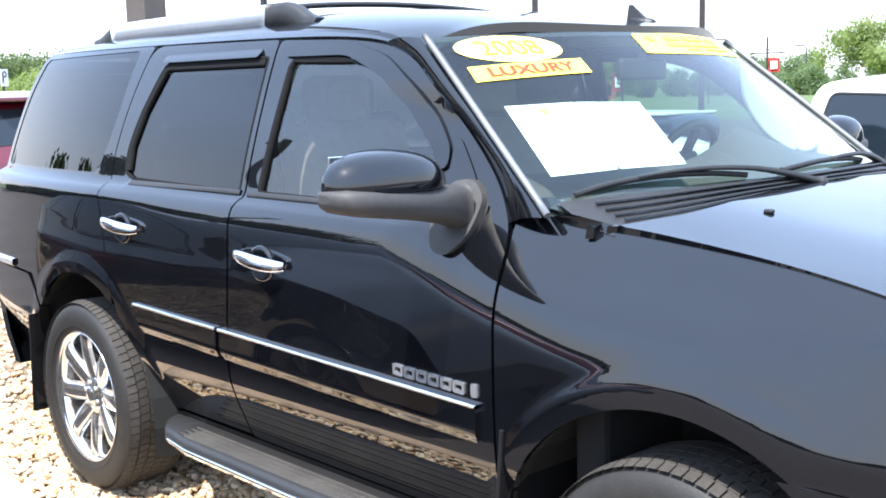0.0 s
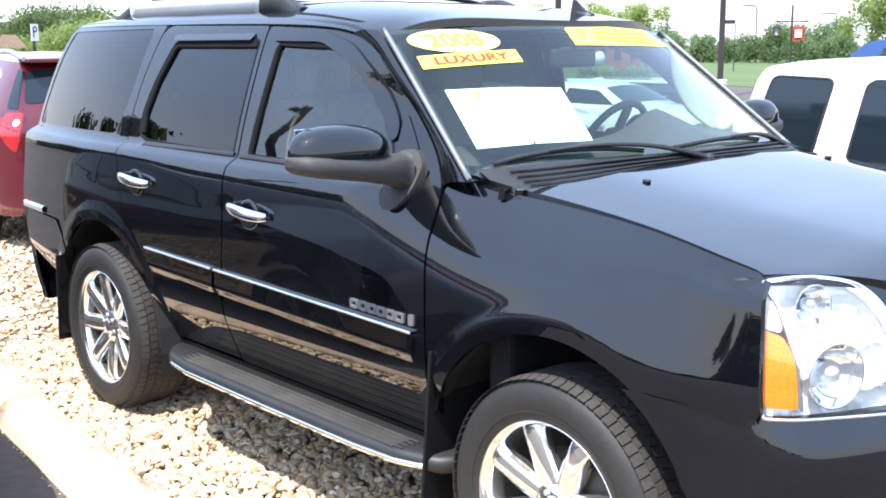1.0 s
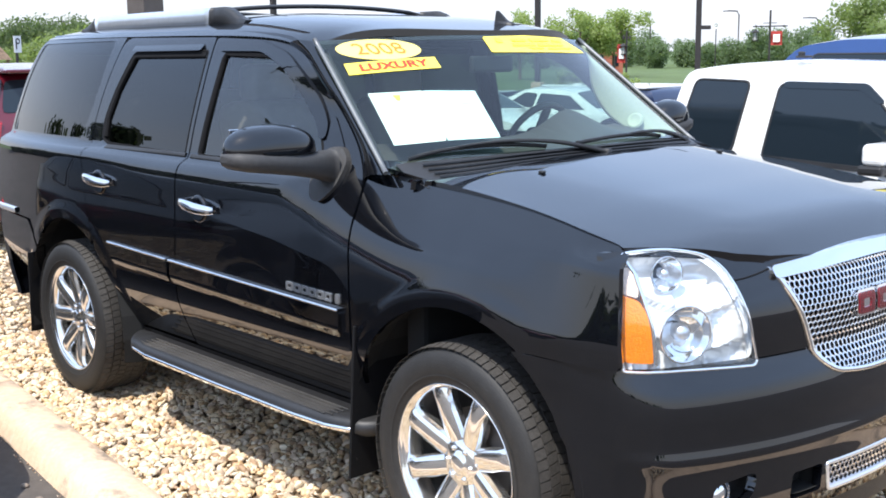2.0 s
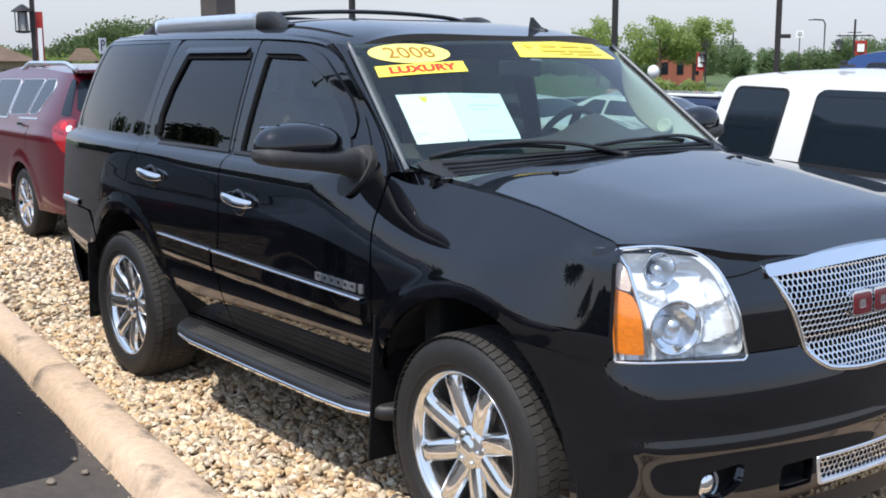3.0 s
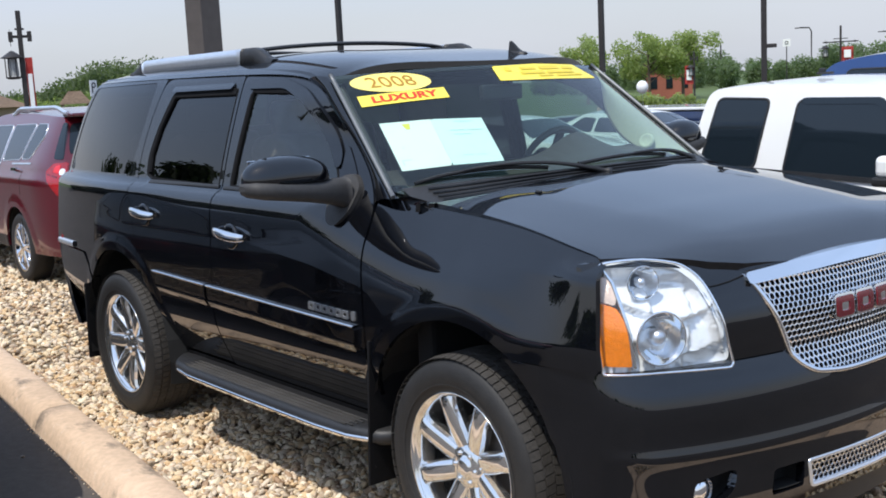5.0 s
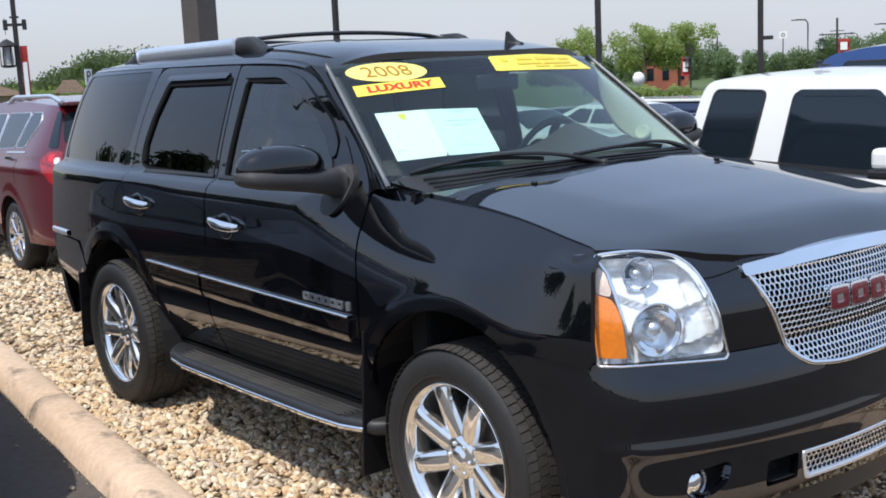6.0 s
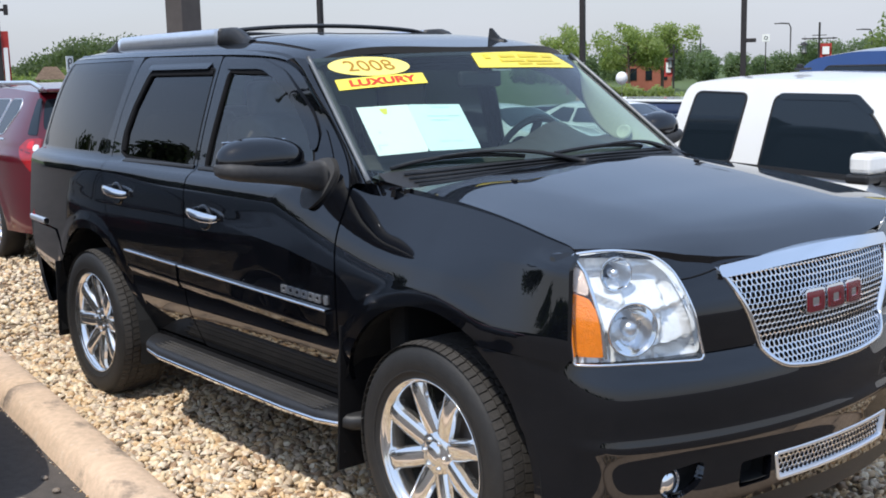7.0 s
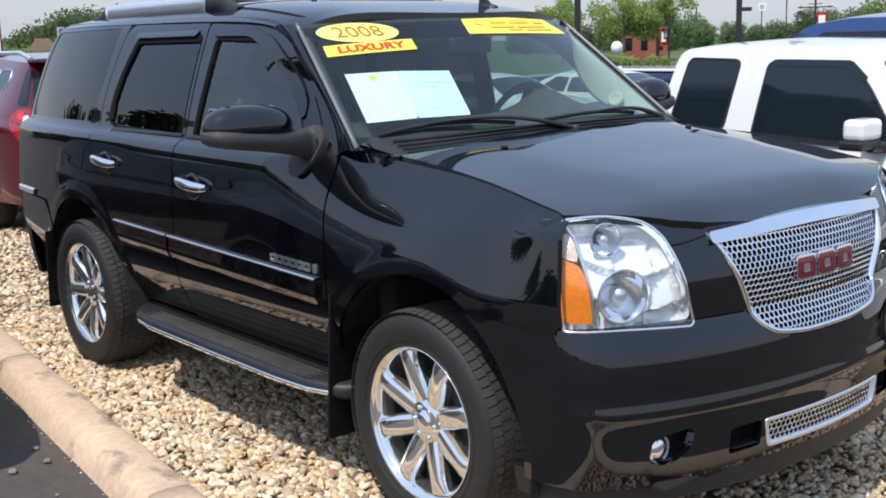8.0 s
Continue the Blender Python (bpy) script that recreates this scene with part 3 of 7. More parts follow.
for sgn in (-1, 1):
    S = side_surface(sgn)
    INN = (0, -sgn, 0)
    part("fender", panel(S, flip(sgn, FENDER), inn=INN, res=0.016), PAINT, suv)
    door_f = part("front_door", panel(S, flip(sgn, F_DOOR), [flip(sgn, F_GLASS)], inn=INN, res=0.016), PAINT, suv)
    door_r = part("rear_door", panel(S, flip(sgn, R_DOOR), [flip(sgn, R_GLASS)], inn=INN, res=0.016), PAINT, suv)
    part("quarter_panel", panel(S, flip(sgn, QUARTER), [flip(sgn, Q_GLASS)], inn=INN, res=0.018), PAINT, suv)
    for own, outline, gm in ((door_f, F_GLASS, GLASS_DOOR), (door_r, R_GLASS, GLASS_DARK), (suv, Q_GLASS, GLASS_DARK)):
        pane = part("side_window", panel(offset(S, -0.012 if own is not suv else -0.003), flip(sgn, outline), res=0.03, skirt=0), gm, own)
        pane.visible_shadow = own is not suv
        if own is not suv:
            part("window_seal", ring(S, dense(flip(sgn, outline), 0.03), 0.009, 0.002, base=-0.016), SEAL, own)
            edge = [(-1.30, 1.757), (-1.60, 1.766), (-1.62, 1.74), (-1.653, 1.34)] if own is door_f else [(-1.76, 1.775), (-2.40, 1.775), (-2.435, 1.762), (-2.53, 1.60), (-2.575, 1.46), (-2.57, 1.37)]
            part("window_channel", ring(S, dense(flip(sgn, edge), 0.03, False), (0.016 if own is door_f else 0.030) * -sgn, 0.001, closed=False, base=-0.016), SEAL, own)
    # belt strip along the foot of the windows
    for own, x0, x1 in ((door_f, -0.70, -1.70), (door_r, -1.745, -2.50)):
        line = [(x0 + (x1 - x0) * i / 12, 1.312 + (0.006 if own is door_r else 0.004)) for i in range(13)]
        part("belt_strip", ring(S, flip(sgn, line), 0.018 * sgn, 0.006, closed=False), PLASTIC, own)
    # painted return between the door tops and the roof
    gutter = [(x, crv(x, *DOOR_TOP) - 0.035) for x in np.linspace(-1.02, -3.68, 20)] + [(x, crv(x, *DOOR_TOP) + 0.03) for x in np.linspace(-3.68, -1.02, 20)]
    part("roof_gutter", panel(offset(S, -0.009), flip(sgn, gutter), res=0.03, skirt=0), PAINT, suv)
    # smoked rain deflectors over the door windows
    vis_r = [(-1.79, 1.768), (-1.79, 1.80), (-2.435, 1.80), (-2.435, 1.768)]
    part("rain_deflector", panel(lambda u, z: tuple(Vector(S(u, z)) + normal_at(S, u, z) * (0.003 + 0.013 * sm(1.802, 1.768, z))), flip(sgn, rounded(vis_r, 0.012)), res=0.012, skirt=0.016, inn=INN), PAINT, door_r, "smoked rain deflector")
    vis_f = rounded([(-1.655, 1.766), (-1.655, 1.806), (-1.33, 1.806), (-1.115, 1.752), (-0.965, 1.658), (-0.865, 1.575), (-0.805, 1.49), (-0.80, 1.44), (-0.825, 1.43), (-0.87, 1.49), (-0.99, 1.60), (-1.13, 1.695), (-1.31, 1.762)], 0.05, 4)
    part("rain_deflector", panel(offset(S, 0.010), flip(sgn, vis_f), res=0.014, skirt=0.012, inn=INN), PAINT, door_f, "smoked rain deflector")
    # wide body mouldings with a chrome line on top
    strip_z = lambda x: 0.841 + 0.0205 * (-0.557 - x)
    for own, x0, x1 in ((door_f, -0.557, -1.782), (door_r, -1.802, -2.37)):
        outline = rounded([(x0 - 0.012, strip_z(x0) - 0.098), (x0, strip_z(x0)), (x1, strip_z(x1)), (x1 + (0.0 if own is door_f else 0.03), strip_z(x1) - 0.100)], 0.012, 3)
        part("body_moulding", panel(lambda u, z: tuple(Vector(S(u, z)) + normal_at(S, u, z) * (0.004 + 0.014 * sm(0.0, 0.034, z - strip_z(-sgn * u) + 0.099))), flip(sgn, outline), res=0.012, skirt=0.02, inn=INN), PAINT, own)
        line = [(x0 - 0.006 + (x1 - x0) * i / 14, strip_z(x0 + (x1 - x0) * i / 14)) for i in range(15)]
        part("chrome_line", ring(S, flip(sgn, line), 0.0095 * sgn, 0.021, closed=False), CHROME, own, "thin chrome strip")
    # rocker sill
    sill = rounded([(-0.52, 0.462), (-2.33, 0.462), (-2.33, 0.40), (-0.52, 0.40)], 0.01)
    part("sill", panel(S, flip(sgn, sill), inn=INN, skirt=0.08), PAINT, suv)
    # chrome door handles: a bar over a dished cup
    for own, cx, cz in ((door_f, -1.53, 1.132), (door_r, -2.455, 1.174)):
        grip = []
        for i in range(17):
            t = i / 16
            x = cx + 0.135 - 0.27 * t
            out = 0.012 + 0.032 * math.sin(math.pi * t) ** 0.6
            grip.append((x, sgn * (side_y(x, cz) + out), cz - 0.008 * math.cos(math.pi * t)))
        handle = part("door_handle", sweep(grip, [(a * 0.55, b * 1.0) for a, b in circle(0.021, 10)], scale=lambda t: 0.65 + 0.55 * math.sin(math.pi * t) ** 0.5), CHROME, own, "chrome pull handle")
        bm = bmesh.new()
        lathe([(0.001, 0.003), (0.034, 0.004), (0.049, 0.0085), (0.056, 0.0075), (0.059, 0.0)], 28, bm, axis="y")
        for v in bm.verts:
            v.co = Vector((v.co.x * 1.1 + cx, sgn * (side_y(cx, cz) + v.co.y + 0.001), v.co.z + cz - 0.012))
        part("handle_cup", bm, PAINT, handle)
    # door mirror: gloss cap over a grained bar that runs in to the base
    k = 1.0 if sgn < 0 else 0.62
    far = lambda y: sgn * (0.93 + (y - 0.93) * k)
    bm = bmesh.new()
    rows = []
    for y, zc, a, b in ((1.376, 1.404, 0.03, 0.010), (1.368, 1.402, 0.06, 0.022), (1.345, 1.398, 0.088, 0.031), (1.28, 1.390, 0.102, 0.037), (1.18, 1.380, 0.100, 0.041), (1.08, 1.369, 0.088, 0.045), (1.0, 1.358, 0.070, 0.050), (0.955, 1.350, 0.058, 0.058), (0.925, 1.345, 0.055, 0.066)):
        row = []
        for i in range(16):
            c, d = math.cos(2 * math.pi * i / 16), math.sin(2 * math.pi * i / 16)
            px = abs(c) ** 0.6 * math.copysign(1, c)
            row.append(bm.verts.new((-0.70 + a * (px if px > 0 else px * 0.45), far(y), zc + b * abs(d) ** 0.6 * math.copysign(1, d))))
        rows.append(row)
    for r0, r1 in zip(rows, rows[1:]):
        for i in range(16):
            bm.faces.new((r0[i], r1[i], r1[(i + 1) % 16], r0[(i + 1) % 16])).smooth = True
    bm.faces.new(rows[0])
    bm.faces.new(rows[-1])
    mirror = part("door_mirror", bm, GREY_PLASTIC, suv, "grained dark plastic mirror arm")
    bm = bmesh.new()

    def shell(p):
        q = Vector((abs(p.x) ** 0.8 * math.copysign(1, p.x), abs(p.y) ** 0.78 * math.copysign(1, p.y), abs(p.z) ** 0.72 * math.copysign(1, p.z)))
        if q.x < 0:
            q.x *= 0.3
        q.z *= 1.0 - 0.10 * (sgn * q.y < 0) * abs(q.y) if q.z > 0 else 0.1
        return q
    blob(bm, (-0.705, far(1.188), 1.414), (0.098, 0.182 * k, 0.100), 4, shell)
    part("mirror_cap", bm, PAINT, mirror, "black gloss cap", smooth=True)
    bm = bmesh.new()
    box(bm, (-0.738, far(1.188), 1.45), (0.006, 0.27 * k, 0.10), 0.002)
    part("mirror_glass", bm, CHROME, mirror)
    sail = rounded([(-0.640, 1.36), (-0.695, 1.41), (-0.765, 1.40), (-0.775, 1.30), (-0.74, 1.225), (-0.685, 1.215), (-0.64, 1.27)], 0.03, 4)
    part("mirror_base", panel(offset(S, 0.018), flip(sgn, sail), res=0.012, skirt=0.022, inn=INN), GREY_PLASTIC, mirror)
    corner = rounded([(-0.675, 1.385), (-0.785, 1.525), (-0.80, 1.50), (-0.785, 1.385)], 0.015, 3)
    part("mirror_sail", panel(offset(S, 0.005), flip(sgn, corner), res=0.012, skirt=0.008, inn=INN), PAINT, mirror)
    # windscreen pillar between glass and door
    bm = bmesh.new()
    rows = []
    for i in range(25):
        t = i / 24
        z = 1.335 + 0.465 * t
        yw = 0.913 - 0.134 * t
        a = Vector(wind(yw, z))
        zb = 1.31 + 0.485 * t
        xb = crv(zb, (1.30, 1.40, 1.56, 1.735, 1.78, 1.80), (-0.533, -0.612, -0.772, -0.977, -1.085, -1.17))
        b = Vector((xb - 0.012, side_y(xb, zb) - 0.005, zb))
        row = []
        for j in range(6):
            s = j / 5
            p = a.lerp(b, s) + Vector((0.45, 0.75, 0.4)).normalized() * 0.02 * math.sin(math.pi * s)
            row.append(bm.verts.new((p.x, sgn * p.y, p.z)))
        rows.append(row)
    for r0, r1 in zip(rows, rows[1:]):
        for j in range(5):
            bm.faces.new((r0[j], r0[j + 1], r1[j + 1], r1[j])).smooth = True
    part("windscreen_pillar", bm, PAINT, suv)
    # pale trim on the inside of the pillar
    inner = [Vector(wind((0.82 if sgn > 0 else 0.885) - 0.14 * i / 12, 1.345 + 0.45 * i / 12)) + Vector((-0.045, -0.03, -0.02)) for i in range(13)]
    if sgn > 0:
        bm = bmesh.new()
        rows = []
        for i in range(17):
            t = i / 16
            a = Vector(wind(0.895 - 0.134 * t, 1.335 + 0.455 * t)) + Vector((-0.01, 0.0, -0.012))
            zi = 1.335 + 0.43 * t
            b = Vector((crv(zi, TRIM_Z, TRIM_X), 0.80 - 0.02 * t, zi))
            rows.append([bm.verts.new(a.lerp(b, k) + Vector((0.3, -0.9, 0.3)) * 0.02 * math.sin(math.pi * k)) for k in (0, 0.15, 0.4, 0.7, 0.9, 1)] + [bm.verts.new(b + Vector((-0.01, 0.05, 0)))])
        for r0, r1 in zip(rows, rows[1:]):
            for j in range(6):
                bm.faces.new((r0[j], r1[j], r1[j + 1], r0[j + 1])).smooth = True
        trim = part("pillar_trim", bm, HEADLINER, suv, "pale green pillar trim with a round speaker")
        bm = bmesh.new()
        lathe([(0.0, 0.006), (0.024, 0.006), (0.029, 0.010), (0.035, 0.009), (0.040, 0.0)], 24, bm, axis="z")
        bmesh.ops.transform(bm, matrix=Matrix.Translation((-0.655, 0.790, 1.428)) @ Euler((radians(62), 0, radians(18))).to_matrix().to_4x4(), verts=bm.verts[:])
        part("pillar_speaker", bm, HEADLINER, trim, smooth=True)
    else:
        part("pillar_trim", sweep([(p.x, sgn * p.y, p.z) for p in inner], [(0.012, -0.01), (0.012, 0.01), (-0.012, 0.01), (-0.012, -0.01)]), DASH, suv)
    seal = [Vector(wind(0.905 - 0.134 * i / 16, 1.335 + 0.465 * i / 16)) for i in range(17)]
    part("windscreen_moulding", sweep([(p.x + 0.006, sgn * p.y, p.z + 0.006) for p in seal], circle(0.0095, 8)), TRIM_GREY, suv, "thin bright windscreen moulding")
    # wheel housings
    for cx, cz in (ARCH_F, ARCH_R):
        bm = bmesh.new()
        rows = [[bm.verts.new((cx + r * math.cos(radians(a)), sgn * y, cz + r * math.sin(radians(a)))) for r, y in ((0.55, 0.985), (0.57, 0.9), (0.57, 0.56), (0.05, 0.54))] for a in range(-12, 193, 12)]
        for r0, r1 in zip(rows, rows[1:]):
            for j in range(3):
                bm.faces.new((r0[j], r1[j], r1[j + 1], r0[j + 1]))
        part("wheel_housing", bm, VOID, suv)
    # mud flaps behind the wheels
    for cx, top, low, wid in ((-0.470, 0.80, 0.215, 0.34), (-3.40, 0.70, 0.25, 0.32)):
        bm = bmesh.new()
        vs = box(bm, (0, 0, 0), (0.012, wid, top - low), 0.003)
        for v in bm.verts:
            v.co.x -= 0.03 * (v.co.z / 0.2) ** 2 * (1 if v.co.z < 0 else 0.2)
            v.co += Vector((cx, sgn * ((1.008 if cx > -1 else 0.998) - wid / 2), (top + low) / 2))
        part("mud_flap", bm, SEAL, suv)
    # running board
    run = [(-0.525, 0.955), (-0.53, 0.995), (-0.64, 1.03), (-0.85, 1.045), (-1.4, 1.048), (-2.0, 1.045), (-2.17, 1.02), (-2.25, 0.965), (-2.27, 0.92)]
    outer = [(run[min(int(t), 7)][0] + (run[min(int(t), 7) + 1][0] - run[min(int(t), 7)][0]) * (t - min(int(t), 7)), run[min(int(t), 7)][1] + (run[min(int(t), 7) + 1][1] - run[min(int(t), 7)][1]) * (t - min(int(t), 7))) for t in [i / 6 for i in range(49)]]
    board = part("running_board", sweep([(x, sgn * (y - 0.10), 0.405) for x, y in outer], [(0.10 * a, b) for a, b in ((-1, -0.012), (-1, 0.02), (-0.85, 0.034), (0.8, 0.036), (1.0, 0.022), (1.0, -0.012), (0.7, -0.03), (-0.7, -0.03))] if sgn > 0 else [(-0.10 * a, b) for a, b in ((-1, -0.012), (-1, 0.02), (-0.85, 0.034), (0.8, 0.036), (1.0, 0.022), (1.0, -0.012), (0.7, -0.03), (-0.7, -0.03))][::-1]), PLASTIC, suv, "dark running board with bright edge")
    part("bright_edge", sweep([(x, sgn * (y + 0.001), 0.402) for x, y in outer], [(0.006 * a, b) for a, b in ((-1, -0.009), (1, -0.007), (1.3, 0.0), (1, 0.007), (-1, 0.009))]), CHROME, board)
    for rib in range(4):
        part("tread_rib", sweep([(x, sgn * (0.935 + 0.025 * rib), 0.4420) for x in np.linspace(-0.62, -2.10, 8)], [(-0.004, 0), (-0.002, 0.004), (0.002, 0.004), (0.004, 0)]), TREAD, board)
    part("tread_insert", sweep([(x, sgn * 0.972, 0.440) for x in np.linspace(-0.66, -2.06, 12)], [(-0.05, 0), (-0.046, 0.003), (0.046, 0.003), (0.05, 0)]), TREAD, board, "gritty dark tread insert")
    # roof rail: bright blade with black ends
    rail_pts = []
    for i in range(31):
        t = i / 30
        x = -1.66 - 1.74 * t
        top = 1.90 + 0.063 * (sm(0, 0.10, t) * sm(1.0, 0.86, t))
        rail_pts.append((x, sgn * (0.632 - 0.05 * sm(0.5, 1.0, t)), top))
    blade = [(-0.026, -0.085), (0.026, -0.085), (0.021, -0.014), (0.013, 0.0), (-0.013, 0.0), (-0.021, -0.014)]
    rail = part("roof_rail", sweep(rail_pts[5:28], blade), SATIN, suv, "satin aluminium roof rail")
    part("rail_end", sweep(rail_pts[:6], [(a * 1.25, b * 1.02 + 0.001) for a, b in blade]), PLASTIC, rail)
    part("rail_end", sweep(rail_pts[27:], [(a * 1.25, b * 1.02 + 0.001) for a, b in blade]), PLASTIC, rail)

for x in (-1.95, -2.95):
    part("cross_bar", sweep([(x, 0.60 - 1.2 * i / 16, 1.945 + 0.035 * math.sin(math.pi * i / 16) ** 0.6) for i in range(17)], [(0.028 * a, 0.011 * b) for a, b in circle(1, 10)]), PLASTIC, suv)

# roof, with the front edge following the windscreen
ROOF = [(-0.838 - 0.32 * (0.76 * s) ** 2 * 1.0, s) for s in np.linspace(-0.995, 0.995, 40)] + [(-3.70 - 0.10 * (1 - s * s), s) for s in np.linspace(0.995, -0.995, 30)]
part("roof", panel(roof_s, ROOF, res=0.03, skirt=0.03, inn=(0, 0, -1)), PAINT, suv)
part("headliner", panel(lambda x, s: tuple(Vector(roof_s(x, s)) - Vector((0, 0, 0.045))), [(x - 0.03, s * 0.96) for x, s in ROOF], res=0.12, skirt=0), HEADLINER, suv)
bm = bmesh.new()
fin = [(-1.015, 0.0), (-1.065, 0.026), (-1.112, 0.068), (-1.126, 0.068), (-1.132, 0.0)]
rows = [[bm.verts.new((x, 0.36 + w * (1 - h / 0.1), 1.868 + h)) for x, h in fin] for w in (-0.012, 0.012)]
bm.faces.new(rows[0])
bm.faces.new(rows[1][::-1])
for j in range(5):
    bm.faces.new((rows[0][j], rows[0][(j + 1) % 5], rows[1][(j + 1) % 5], rows[1][j]))
blob(bm, (-1.09, 0.36, 1.872), (0.08, 0.036, 0.018), 2)
part("roof_antenna", bm, PLASTIC, suv)
# sunroof panel
part("sunroof", ring(roof_s, dense(rounded([(-1.40, -0.42), (-1.40, 0.42), (-1.95, 0.42), (-1.95, -0.42)], 0.05), 0.06), 0.012, 0.003), PLASTIC, suv)

# windscreen and what is stuck on it
W_EDGE = [(-0.905 + 0.134 * i / 12, 1.335 + 0.465 * i / 12) for i in range(13)] + [(-0.771 + 1.542 * i / 20, 1.80 + 0.022 * math.sin(math.pi * i / 20)) for i in range(1, 20)] + [(0.905 - 0.134 * (1 - i / 12), 1.335 + 0.465 * (1 - i / 12)) for i in range(13)]
screen = part("windscreen", panel(wind, W_EDGE, res=0.04, skirt=0), GLASS_FRONT, suv, "greenish laminated windscreen")
screen.visible_shadow = False
band = [(-0.771 + 1.542 * i / 20, 1.803 + 0.022 * math.sin(math.pi * i / 20)) for i in range(21)] + [(0.765 - 1.53 * i / 20, 1.789 + 0.022 * math.sin(math.pi * i / 20)) for i in range(21)]
part("black_band", panel(offset(wind, -0.004), band, res=0.02, skirt=0), PLASTIC, screen)


def frame_of(tl, tr, bl):
    """Maps a sticker's plane (x along from its middle, y up) to (y, z) on the glass."""
    tl, tr, bl = (np.array(p) for p in (tl, tr, bl))
    return lambda x, y: tuple(tl + (tr - tl) * (x + 0.5) + (bl - tl) * (0.5 - y))


oval = [(-0.558 + 0.167 * math.cos(a), 1.764 + 0.039 * math.sin(a) + 0.004 * math.cos(a)) for a in np.linspace(0, 2 * math.pi, 48, endpoint=False)]
sticker = part("year_sticker", panel(offset(wind, 0.002), oval, res=0.012, skirt=0), YELLOW_PALE, screen, "pale yellow oval year sticker")
lettering("2008", 0.096, offset(wind, 0.002), lambda x, y: (-0.560 + x * 1.05, 1.764 + y * 0.62 + 0.02 * x), INK_GOLD, sticker, "year_number", 0.002)
lux = frame_of((-0.739, 1.710), (-0.366, 1.732), (-0.753, 1.668))
banner = part("luxury_sticker", panel(offset(wind, 0.003), dense([lux(a, b - 0.22 * (0.25 - a * a) * -1) for a, b in [(-0.5 + i / 12, 0.5) for i in range(13)] + [(0.5 - i / 12, -0.5) for i in range(13)]], 0.02), res=0.01, skirt=0), YELLOW, screen, "yellow banner sticker with red letters")
lettering("LUXURY", 0.1, offset(wind, 0.003), lambda x, y: lux(x * 1.95, y * 8.2 + 0.22 * (0.25 - (x * 1.95) ** 2) - 0.02), SIGN_RED, banner, "letters", 0.002, bold=0.004)
strip = part("warranty_sticker", panel(offset(wind, 0.002), dense([(-0.036, 1.812), (0.25, 1.818), (0.56, 1.808), (0.665, 1.738), (0.30, 1.745), (-0.063, 1.748)], 0.02), res=0.012, skirt=0), YELLOW, screen, "yellow strip sticker with small print")
for y0, y1, z, h in ((0.02, 0.055, 1.795, 0.009), (0.12, 0.22, 1.797, 0.006), (0.25, 0.40, 1.797, 0.007), (0.43, 0.52, 1.794, 0.006), (0.10, 0.26, 1.777, 0.006), (0.28, 0.50, 1.776, 0.006), (0.20, 0.30, 1.762, 0.004), (0.33, 0.55, 1.760, 0.004)):
    part("print_bar", panel(offset(wind, 0.005), [(y0, z - h), (y1, z - h), (y1, z + h), (y0, z + h)], res=0.006, skirt=0), INK_FAINT, strip)
sheet = part("window_sheet", panel(offset(wind, -0.006), dense([(-0.738, 1.608), (-0.536, 1.614), (-0.603, 1.440), (-0.797, 1.430)], 0.02), res=0.02, skirt=0), PAPER_WHITE, screen, "white price sheet behind the glass")
sheet_b = part("window_sheet", panel(offset(wind, -0.006), dense([(-0.5355, 1.614), (-0.320, 1.608), (-0.393, 1.442), (-0.6025, 1.440)], 0.02), res=0.02, skirt=0), PAPER_BLUE, screen, "pale blue printed sheet behind the glass")
pl, pr = frame_of((-0.738, 1.608), (-0.537, 1.614), (-0.797, 1.430)), frame_of((-0.534, 1.614), (-0.320, 1.608), (-0.601, 1.440))
for pf, bars in ((pl, ((-0.42, -0.40, -0.36, 0.05), (-0.42, -0.24, -0.30, 0.006), (-0.30, -0.27, -0.05, 0.012))), (pr, ((-0.1, 0.25, 0.43, 0.010), (-0.25, 0.38, 0.24, 0.010), (-0.22, 0.12, 0.15, 0.010), (-0.25, 0.2, -0.3, 0.006)))):
    for a, b, c, d in bars:
        part("print_bar", panel(offset(wind, -0.005), [pf(a, c - d), pf(b, c - d), pf(b, c + d), pf(a, c + d)], res=0.004, skirt=0), INK_GREY, sheet if pf is pl else sheet_b)
bm = bmesh.new()
panel(offset(wind, -0.005), [pl(-0.1, 0.44), pl(0.06, 0.44), pl(0.02, 0.32), pl(-0.05, 0.32)], res=0.01, skirt=0, bm=bm)
part("yellow_mark", bm, YELLOW, sheet)
# rear-view mirror
bm = bmesh.new()
box(bm, (-0.80, 0.0, 1.70), (0.03, 0.24, 0.07), 0.012)
box(bm, (-0.80, 0.0, 1.76), (0.02, 0.02, 0.07), 0.004)
part("rear_view_mirror", bm, PLASTIC, suv)

# bonnet
HOOD = [(hood_rear(y), y) for y in np.linspace(-0.885, 0.885, 40)]
EDGE_X, EDGE_Z = (-0.4, -0.11, 0.266, 0.63), (1.314, 1.295, 1.261, 1.200)
flank = [(x, side_y(x, crv(x, EDGE_X, EDGE_Z)) - 0.004) for x in np.linspace(-0.325, 0.60, 20)]
nose_edge = [(0.63, 0.90), (0.69, 0.80), (0.745, 0.70), (0.80, 0.60), (0.842, 0.48), (0.868, 0.34), (0.885, 0.17), (0.89, 0.0)]
HOOD += flank + nose_edge + [(x, -y) for x, y in nose_edge[-2::-1]] + [(x, -y) for x, y in flank[::-1]]
part("bonnet", panel(hood_s, HOOD, res=0.022, skirt=0.03, inn=(-0.2, 0, -1)), PAINT, suv)
